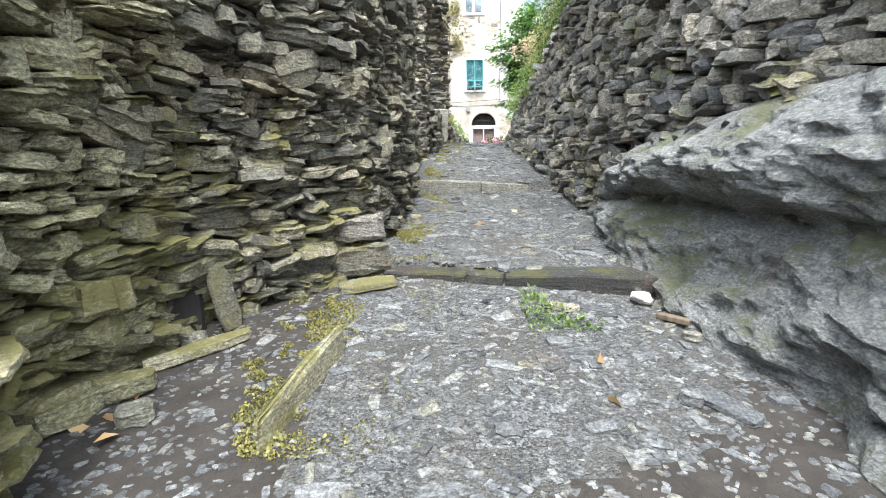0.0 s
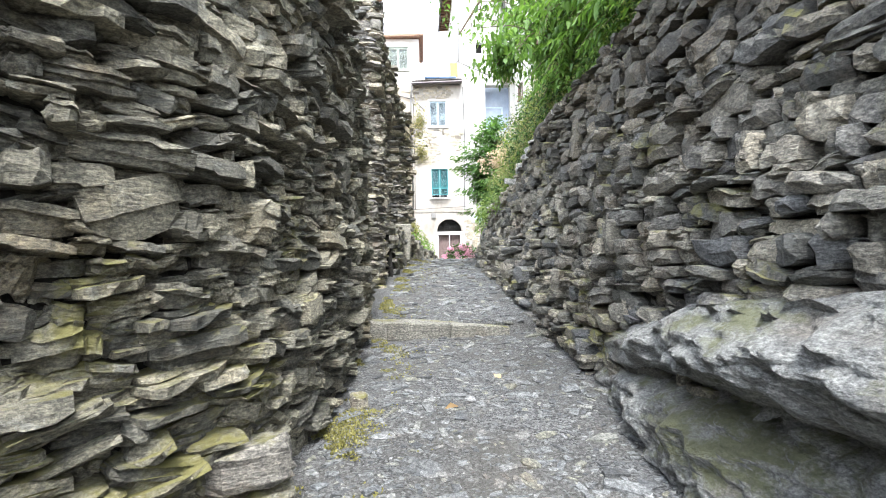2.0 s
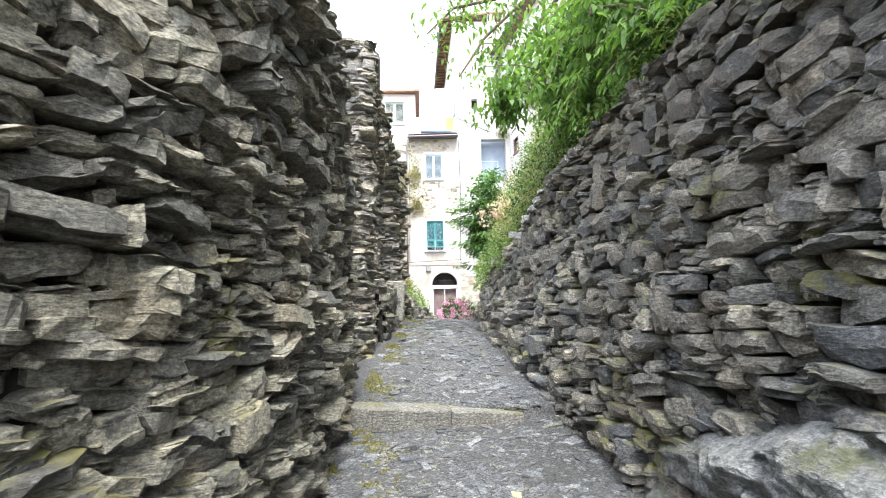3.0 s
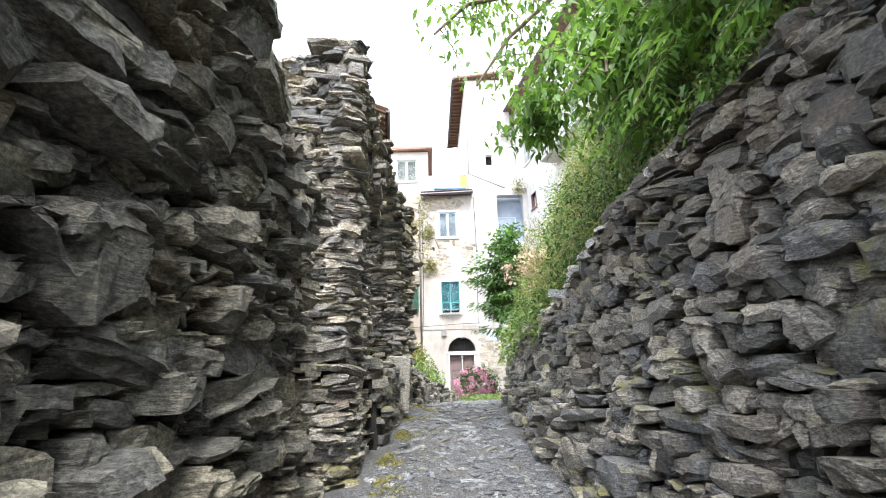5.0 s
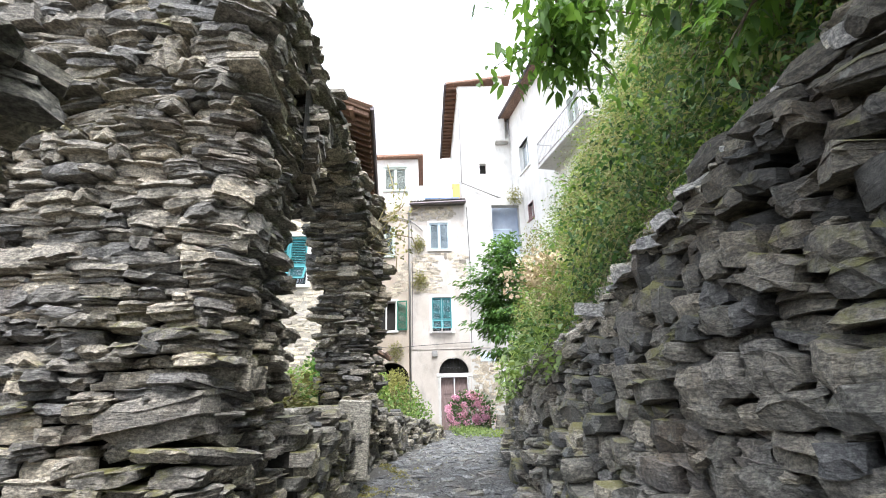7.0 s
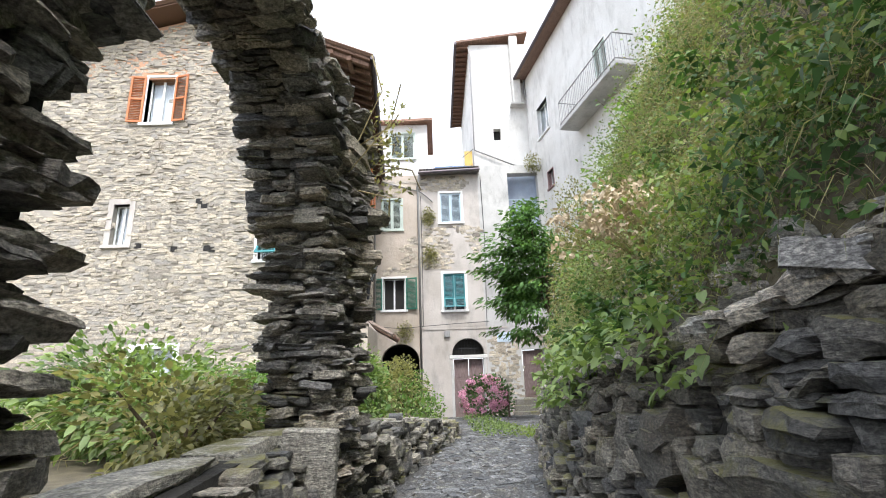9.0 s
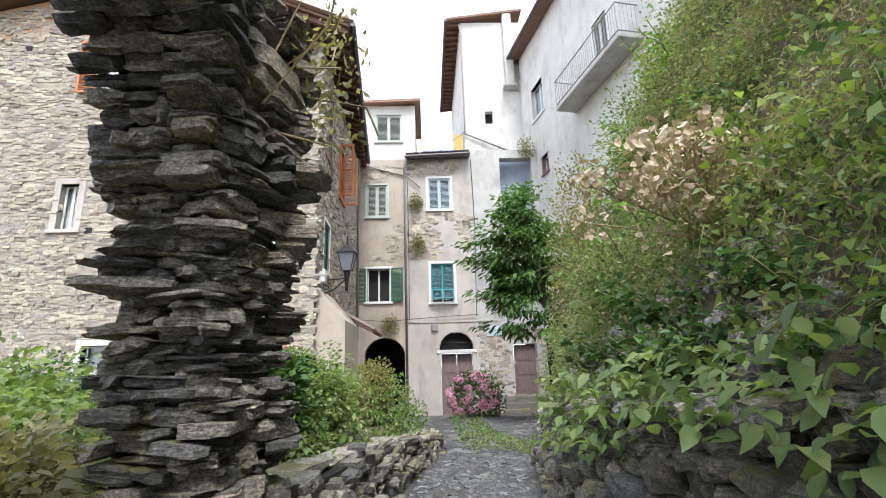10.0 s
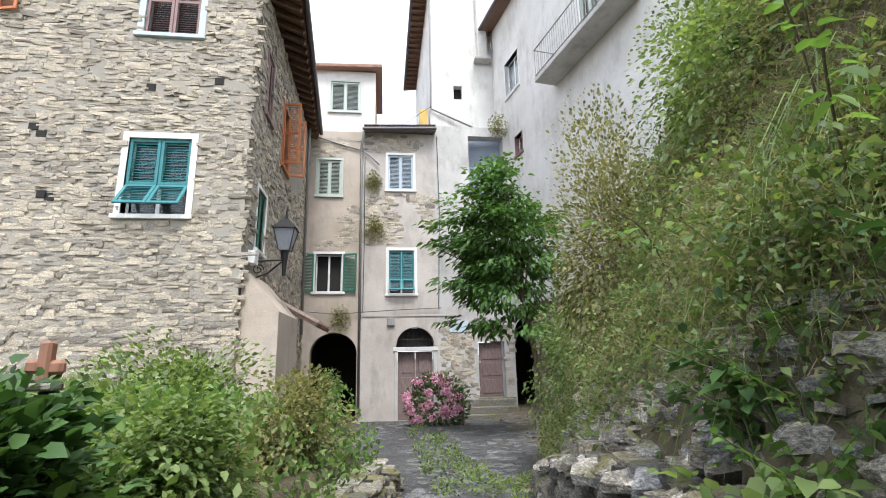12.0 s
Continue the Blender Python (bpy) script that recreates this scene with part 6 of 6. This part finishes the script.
for k in range(390):
    # Sprays at y < 5.2 stay out of view, added overhead to shade the wall.
    y = _rs.uniform(3.6, 5.4) if k % 4 == 1 else _rs.uniform(5.0, 8.8)
    x = right_edge(y) + _rs.uniform(-0.3 if y < 5.2 else 0.0, 1.3)
    z = right_top(y) + (_rs.uniform(1.2, 2.0) if y < 5.2 else _rs.uniform(0.3, 1.7))
    q = (x - _rs.uniform(0.1, 0.6), y + _rs.uniform(-0.5, 0.3), max(right_top(y) - 0.02, z - _rs.uniform(0.15, 0.7)))
    if k % 4 == 0:
        part("twig", tube([(x, y, z), ((x + q[0]) / 2, (y + q[1]) / 2, (z + q[2]) / 2 + 0.06), q], 0.006, 4, 0.5), M["bark"], otree)
    a, b, c = spray((x, y, z), q, 26, (0.06, 0.13), _rs)
    _sp_ += a; _sd_ += b; _sl_ += c
_sl_ = np.array(_sl_)
big_leaves("foliage", _sp_, _sd_, _sl_, _sl_ * 0.42, M["leaf_bright"], otree, droop=0.45, seed=132)

# dense growth hanging over the wall right beside it
hill_layer("hanging_growth", 34000, 5.6, 10.5, M["leaf_dark"], (0.035, 0.075), 0.6, "dense leafy growth hanging over the wall", 10, 0.5, reach=(0.1, 2.2), droop=0.6, allow=0.15)

# tree by the square
stree = thing("hazel_tree", "small dark-leaved tree in front of the facade", "tree", at=(4.3, 23.2, land_z(4.3, 23.2)))
part("trunk", tube([(4.3, 23.2, land_z(4.3, 23.2) - 0.05), (4.0, 23.0, 3.2), (3.7, 22.8, 4.6)], 0.08, 8, 0.6), M["bark"], stree)
_pos = []
for k in range(190):
    z = round(min(8.2, max(4.2, R.normal(6.0, 1.05))) / 0.5) * 0.5 + R.normal(0, 0.17)
    wide = float(np.interp(z, [4.0, 5.2, 6.8, 8.1], [1.3, 1.65, 1.35, 0.4])) * R.uniform(0.65, 1.2)
    _a, _q = R.uniform(0, 6.28), wide * R.random() ** 0.5
    c = np.array([3.2 + _q * math.cos(_a), 22.7 + _q * math.sin(_a) * 0.8, z])
    if k % 8 == 0:
        part("limb", tube([(3.7, 22.8, 4.6 if z > 4.6 else 4.2), tuple((np.array([3.7, 22.8, 4.9]) + c) / 2 + np.array([0, 0, 0.15])), tuple(c)], 0.022, 5, 0.4), M["bark"], stree)
    _pos.append(cloud(c, (0.44, 0.42, 0.2), 48, R, 0.05))
_pos = np.vstack(_pos)
_d = (_pos - np.array([3.6, 22.9, 6.2])) * np.array([1, 1, 0.2]) + R.normal(0, 0.55, _pos.shape) + np.array([0, 0, -0.1])
_L = R.uniform(0.1, 0.2, len(_pos))
big_leaves("crown", _pos, _d, _L, _L * 0.5, M["leaf_tree"], stree, droop=0.35, seed=32)

# hydrangea
hyd = thing("hydrangea_bush", "pink flowering hydrangea beside the double door", "flowering bush", at=(2.0, 26.6, land_z(2.0, 26.6)))
_pos = cloud((2.05, 26.6, 2.15), (0.95, 0.7, 0.85), 1500, R, 0.5)
_pos = _pos[_pos[:, 2] > 1.45]
_d = _pos - np.array((2.05, 26.6, 1.9)) + R.normal(0, 0.3, _pos.shape)
_L = R.uniform(0.09, 0.15, len(_pos))
leaf_mesh("foliage", _pos, _d, _L, _L * 0.6, M["leaf_dark"], hyd, seed=33)
_heads = cloud((1.9, 26.45, 2.2), (0.85, 0.7, 0.75), 70, R, 0.85)
_heads = _heads[(_heads[:, 2] > 1.6)]
_pp = np.vstack([cloud(h, (0.12, 0.12, 0.1), 60, R, 0.8) for h in _heads])
leaf_mesh("flower_mass", _pp, R.normal(0, 1, _pp.shape), np.full(len(_pp), 0.06), np.full(len(_pp), 0.055), M["pink"], hyd, "pink flower heads", kind="stuff", seed=34)
for k in range(6):
    part("stem", tube([(2.0 + R.normal(0, 0.1), 26.6, land_z(2.0, 26.6) - 0.03), (2.0 + R.normal(0, 0.3), 26.5, 1.7), (2.0 + R.normal(0, 0.5), 26.4, 2.1)], 0.015, 5), M["bark"], hyd)
part("stake", tube([(2.75, 26.2, 1.3), (2.72, 26.2, 2.4)], 0.04, 6), M["bark"], hyd)

# garden shrubs
bush("garden_shrub", "dense green shrub beside the arch", (-1.0, 15.3, 2.85), (0.85, 1.2, 0.62), 9500, M["leaf"], (0.04, 0.085), 41, 26)
bush("garden_shrub", "leafy shrub in front of the house corner", (-1.7, 17.6, 2.95), (1.0, 1.1, 0.85), 8500, M["leaf"], (0.04, 0.09), 42, 26)
bush("garden_shrub", "light green seedling shrub along the parapet", (-0.5, 17.3, 2.72), (0.62, 1.3, 0.62), 6000, M["leaf_olive"], (0.035, 0.08), 43, 16)
bush("garden_shrub", "low leafy shrub behind the parapet", (-0.75, 13.9, 2.6), (0.45, 0.9, 0.35), 3600, M["leaf"], (0.04, 0.08), 56, 14)
bush("garden_shrub", "broad dark hedge in the garden", (-4.4, 16.2, 2.6), (1.6, 1.4, 0.65), 9000, M["leaf_dark"], (0.035, 0.07), 44, 16)
bush("garden_shrub", "sprawling green shrub in the garden", (-2.5, 14.7, 2.65), (1.4, 1.2, 0.58), 8000, M["leaf_bright"], (0.05, 0.1), 45, 26, 0.6)
bush("garden_shrub", "tall light shrub seen through the arch", (-2.3, 12.8, 2.9), (1.0, 0.8, 0.75), 4200, M["leaf"], (0.05, 0.11), 46, 18)
bush("garden_shrub", "low weeds under the arch", (-1.3, 11.6, 2.75), (0.5, 0.8, 0.35), 2200, M["leaf_olive"], (0.04, 0.09), 47, 10)
bush("garden_shrub", "dark shrub far in the garden", (-6.6, 18.6, 3.0), (1.6, 1.2, 0.9), 4200, M["leaf_dark"], (0.06, 0.12), 48, 12)
bush("garden_shrub", "climbing shrub by the passage arch", (-1.3, 27.6, 2.4), (0.7, 0.7, 1.0), 2200, M["leaf"], (0.07, 0.12), 49, 8)
for k, (x, y, z, s, n) in enumerate([(0.05, FY - 0.12, 10.2, 0.35, 500), (0.1, FY - 0.12, 8.3, 0.4, 500), (-1.1, FY - 0.12, 4.9, 0.4, 420), (5.1, FY - 0.15, 12.75, 0.45, 500)]):
    p = cloud((x, y, z), (s, 0.14, s * 1.4), n, R, 0.1)
    L = R.uniform(0.06, 0.12, n)
    tagged(leaf_mesh("wall_plant", p, R.normal(0, 1, p.shape) + np.array([0, -0.4, -0.4]), L, L * 0.5, M["leaf_olive"], seed=60 + k), "plant rooted in the old facade", "wall plant", "plants on the facade", "stuff")

bush("bank_shrub", "tall feathery olive shrub on the end of the bank", (3.05, 16.7, 4.5), (0.85, 1.1, 1.75), 13000, M["leaf_olive"], (0.035, 0.08), 51, 26, 0.42)
bush("bank_shrub", "leafy shrub where the bank meets the square", (3.3, 18.6, 3.5), (0.9, 1.2, 1.2), 8000, M["leaf"], (0.035, 0.08), 52, 16, 0.45)
bush("bank_shrub", "light shrub high on the bank", (3.1, 14.8, 5.6), (0.8, 1.1, 1.3), 9000, M["leaf"], (0.03, 0.075), 53, 18, 0.45)


def ground_leaves(name, n, area, mat, size, height, label, seed, ratio=0.5, gap=0.05):
    r = np.random.default_rng(seed)
    x0, x1, y0, y1 = area
    p = []
    while len(p) < n:
        x, y = r.uniform(x0, x1), r.uniform(y0, y1)
        if noise.noise(Vector((x * 1.6, y * 1.6, seed))) > gap and (not name.startswith("garden") or x < left_line(y) - 0.2):
            p.append((x, y, land_z(x, y) + r.random() * height))
    p = np.array(p)
    L = r.uniform(*size, n)
    ob = leaf_mesh(name, p, r.normal(0, 1, p.shape) + np.array([0, 0, 0.6]), L, L * ratio, mat, seed=seed)
    return tagged(ob, label, "plants", kind="stuff")


ground_leaves("path_weeds", 1500, (1.0, 1.75, 17.5, 25.0), M["leaf"], (0.03, 0.08), 0.16, "low weeds growing along the path", 71)
ground_leaves("path_weeds", 900, (1.75, 2.4, 15.5, 19), M["leaf_lime"], (0.05, 0.1), 0.15, "grass tufts at the path edge", 72, 0.2)
ground_leaves("garden_weeds", 15000, (-6.5, 0.4, 12.9, 20.0), M["leaf"], (0.05, 0.1), 0.6, "weeds covering the garden", 73, gap=-0.2)
ground_leaves("garden_herbs", 9000, (-3.2, 0.4, 13.2, 18.5), M["leaf_bright"], (0.04, 0.09), 0.75, "light green herbs filling the garden bed", 79, gap=-0.05)
ground_leaves("garden_grass", 4000, (-6, -0.3, 12, 20), M["straw"], (0.12, 0.35), 0.3, "dry grass in the garden", 74, 0.03)
bush("garden_shrub", "dark broad-leaved plants round the ornament post", (-1.0, 13.7, 2.95), (0.6, 0.6, 0.48), 2800, M["leaf_dark"], (0.05, 0.1), 55, 14, 0.6)
ground_leaves("step_weeds", 420, (0.3, 1.15, 3.6, 4.1), M["leaf"], (0.015, 0.04), 0.05, "tiny weeds at the foot of the step", 77)


def moss_band(n, y0, y1, width, label, seed):
    """Low moss cushions, dense at the wall foot and thinning out over the path."""
    r = np.random.default_rng(seed)
    p = []
    while len(p) < n:
        y = r.uniform(y0, y1)
        x = max(left_line(y), -1.15) + 0.05 + abs(r.normal(0, width))
        if noise.noise(Vector((x * 3.1, y * 2.1, seed))) + 0.6 * noise.noise(Vector((x * 11, y * 11, seed))) > 0.12:
            p.append((x, y, land_z(x, y) + r.random() * 0.012))
    L = r.uniform(0.008, 0.022, n)
    ob = leaf_mesh("edge_moss", np.array(p), r.normal(0, 1, (n, 3)) + np.array([0, 0, 0.5]), L, L * 0.6, M["moss"], seed=seed)
    return tagged(ob, label, "moss", kind="stuff")


moss_band(5500, 2.7, 4.3, 0.32, "yellow-green moss among the gravel", 76)
moss_band(7000, 4.4, 7.4, 0.2, "yellow-green moss along the wall foot", 75)
moss_band(6000, 7.4, 12.0, 0.18, "yellow-green moss along the pier foot", 78)
for k, (x, y) in enumerate([(-1.52, 2.94), (-1.45, 3.02), (-1.38, 2.84), (-1.6, 2.86), (0.57, 2.96), (0.6, 3.35), (0.1, 5.6), (0.55, 6.1)]):
    p = np.array([gp(x, y, 0.01)])
    tagged(leaf_mesh("fallen_leaf", p, np.array([[math.cos(k * 2.1), math.sin(k * 2.1), 0.12]]), np.array([0.09]), np.array([0.055]), M["autumn"], seed=80 + k), "dry fallen leaf on the ground", "leaf", "fallen leaves")

# dried seed heads
honesty = thing("dried_honesty", "dried plant with papery beige seed discs", "plant", at=(1.95, 12.0, land_z(1.95, 12.0)))
_hp = []
for k in range(32):
    c = np.array([1.64 + R.normal(0, 0.2), 11.75 + R.normal(0, 0.16), 4.0 + R.normal(0, 0.11)])
    part("stalk", tube([(1.95 + R.normal(0, 0.04), 12.0 + R.normal(0, 0.04), land_z(1.95, 12.0) - 0.02), (1.85 + R.normal(0, 0.05), 11.97, 3.75), tuple(c)], 0.004, 4), M["straw"], honesty)
    _hp.append(cloud(c, (0.13, 0.12, 0.1), 17, R, 0.2))
_hp = np.vstack(_hp)
_hv, _hf = [], []
for k, c in enumerate(_hp):
    a = R.normal(0, 1, 3); a /= np.linalg.norm(a)
    b = np.cross(a, R.normal(0, 1, 3)); b /= np.linalg.norm(b)
    nrm = np.cross(a, b)
    rad = R.uniform(0.013, 0.024)
    _hv += [tuple(c + nrm * rad * 0.3)] + [tuple(c + rad * (1.2 * a * math.cos(q * math.pi / 5) + b * math.sin(q * math.pi / 5)) + nrm * rad * R.uniform(-0.3, 0.3)) for q in range(10)]
    _hf += [(11 * k, 11 * k + 1 + q, 11 * k + 1 + (q + 1) % 10) for q in range(10)]
raw("seed_head", _hv, _hf, M["seed"], honesty, kind="stuff")

# leafy weeds standing on the bank and on the wall top
def weed(seed, height, size, mat, name="leafy_weed", lean=0.2):
    """A few curved stems with broad leaves by turns, foot at the origin."""
    r = np.random.default_rng(seed)
    ob = thing(name, "broad-leaved green weed growing on the bank", "weed", "weeds on the bank")
    pos, direct, length = [], [], []
    for k in range(4):
        a = r.uniform(0, 6.28)
        top = np.array([math.cos(a) * lean * r.uniform(0.5, 1.6) - 0.08, math.sin(a) * lean * r.uniform(0.5, 1.6), height * r.uniform(0.6, 1.1)])
        part("stem", tube([(0, 0, -0.04), tuple(top * np.array([0.3, 0.3, 0.6])), tuple(top)], 0.004, 4, 0.5), M["leaf"], ob)
        p, d, l = spray(top * np.array([0.2, 0.2, 0.35]), top, 15, size, r, 0.7)
        pos += p; direct += d; length += l
    length = np.array(length)
    big_leaves("leaves", pos, direct, length, length * 0.55, mat, ob, droop=0.35, seed=seed)
    return ob


_kinds = [weed(201, 0.34, (0.05, 0.1), M["leaf_bright"]), weed(202, 0.5, (0.06, 0.12), M["leaf"], lean=0.3), weed(203, 0.26, (0.05, 0.09), M["leaf_dark"])]
_rw = np.random.default_rng(205)
for k in range(90):
    y = _rw.uniform(9.0, 16.5) if k % 4 else _rw.uniform(11.0, 13.4)
    x = right_edge(y) + (_rw.uniform(0.0, 0.4) if k % 4 == 0 else _rw.uniform(0.35, 2.2))
    if abs(y - 11.6) < 0.8 and 0.3 < x - right_edge(y) < 0.9:
        y += 1.9
    z = land_z(x, y) if x > right_edge(y) + 0.14 else right_top(y) - 0.05
    at = Matrix.Translation((x, y, z)) @ Matrix.Rotation(_rw.uniform(0, 6.28), 4, "Z") @ Matrix.Scale(_rw.uniform(0.75, 1.3), 4)
    if k < 3:
        _kinds[k].matrix_basis = at
    else:
        copy_thing(_kinds[2 if k % 4 == 0 else k % 3], at)

_rl = np.random.default_rng(231)
_yl = _rl.uniform(10.3, 13.4, 2600)
_pl = np.array([(right_edge(y) + _rl.uniform(-0.3, 0.35), y, right_top(y) + _rl.uniform(-0.3, 0.12)) for y in _yl])
_pl = _pl[np.array([noise.noise(Vector((q[1] * 2.3, q[0] * 3, q[2] * 3))) > -0.12 for q in _pl])]
_ll = _rl.uniform(0.04, 0.085, len(_pl))
tagged(big_leaves("wall_ivy", _pl, _rl.normal(0, 0.6, _pl.shape) + np.array([-0.7, -0.3, 0.1]), _ll, _ll * 0.62, M["leaf"], seed=232), "broad dark leaves spilling over the low wall", "plants", kind="stuff")

# bramble canes that arch out of the bank
for k in range(9):
    y = _rw.uniform(12.6, 15.2)
    x = right_edge(y) + _rw.uniform(0.5, 1.4)
    z = land_z(x, y)
    q0, q1, q2 = np.array([x, y, z]), np.array([x - 0.25, y - 0.2, z + _rw.uniform(0.5, 0.8)]), np.array([x - _rw.uniform(0.6, 0.9), y - _rw.uniform(0.3, 0.7), z + _rw.uniform(0.3, 0.6)])
    cane = thing("bramble_cane", "long arching bramble cane with sparse leaves", "bramble", "bramble canes", at=tuple(q0))
    curve = [tuple((1 - f) ** 2 * q0 + 2 * f * (1 - f) * q1 + f * f * q2) for f in np.linspace(0, 1, 9)]
    part("cane", tube(curve, 0.006, 5, 0.5), M["bark"], cane)
    a, b, c = spray(curve[3], curve[8], 13, (0.06, 0.11), _rw, 0.8)
    c = np.array(c)
    big_leaves("leaves", a, b, c, c * 0.55, M["leaf_bright"], cane, seed=210 + k)

# dry vine on the arch
vine = thing("dry_vine", "thin dry vine climbing the ruined pier", "vine", at=(-0.22, 12.0, 4.4))
for k in range(9):
    a = np.array([-0.25 + R.normal(0, 0.05), 11.95 + R.normal(0, 0.12), 4.2 + R.uniform(0, 0.5)])
    b = a + np.array([0.22 + R.normal(0, 0.1), R.normal(0, 0.15), R.uniform(-0.3, 0.7)])
    part("stem", tube([tuple(a), tuple((a + b) / 2 + np.array([0.12, 0, 0.05])), tuple(b)], 0.006, 4), M["straw"], vine)
_vp = cloud((-0.05, 12.0, 4.7), (0.22, 0.2, 0.6), 240, R, 0.1)
leaf_mesh("leaves", _vp, R.normal(0, 1, _vp.shape), R.uniform(0.03, 0.07, 240), R.uniform(0.02, 0.035, 240), M["leaf_olive"], vine, kind="stuff", seed=36)

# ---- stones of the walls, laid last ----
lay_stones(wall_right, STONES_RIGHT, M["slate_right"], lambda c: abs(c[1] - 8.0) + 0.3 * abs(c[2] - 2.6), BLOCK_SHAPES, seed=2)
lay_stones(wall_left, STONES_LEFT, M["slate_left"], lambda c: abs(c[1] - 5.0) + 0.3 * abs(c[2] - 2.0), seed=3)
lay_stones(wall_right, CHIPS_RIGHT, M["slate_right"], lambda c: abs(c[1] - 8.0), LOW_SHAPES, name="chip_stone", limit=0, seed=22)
lay_stones(wall_left, CHIPS_LEFT, M["slate_left"], lambda c: abs(c[1] - 5.0), LOW_SHAPES, name="chip_stone", limit=0, seed=23)
lay_stones(arch, STONES_ARCH, M["slate_pier"], lambda c: abs(c[1] - 9.6) + 0.3 * abs(c[2] - 3.4), seed=4)
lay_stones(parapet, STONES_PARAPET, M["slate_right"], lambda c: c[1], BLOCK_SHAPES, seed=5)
lay_stones(parapet, COPING, M["coping"], lambda c: c[1], COPING_SHAPES, name="coping_stone", seed=6)
lay_stones(under, STONES_UNDER, M["house_stone"], lambda c: -c[1], LOW_SHAPES, limit=200, seed=7)
lay_stones(house, STONES_GABLE, M["house_stone"], lambda c: math.hypot(c[0] + 3.6, c[2] - 5.0), LOW_SHAPES, seed=8)
lay_stones(house, STONES_SIDE, M["house_stone"], lambda c: c[1], LOW_SHAPES, limit=0, name="side_stone", seed=9)
lay_stones(facade, STONES_FACADE, M["house_stone"], lambda c: math.hypot(c[0] - 2.5, c[2] - 3), LOW_SHAPES, limit=150, seed=10)
lay_stones(ground, STONES_PATH, M["path_stone"], lambda c: abs(c[1] - 3.2), LOW_SHAPES, name="path_stone", seed=11)
lay_stones(ground, PEBBLES, M["path_stone"], lambda c: c[1], LOW_SHAPES, name="pebble", limit=0, seed=12)

lay_stones(wall_right, STONES_TOP, M["rubble"], lambda c: abs(c[1] - 12.0), BLOCK_SHAPES, name="top_stone", limit=160, seed=13)
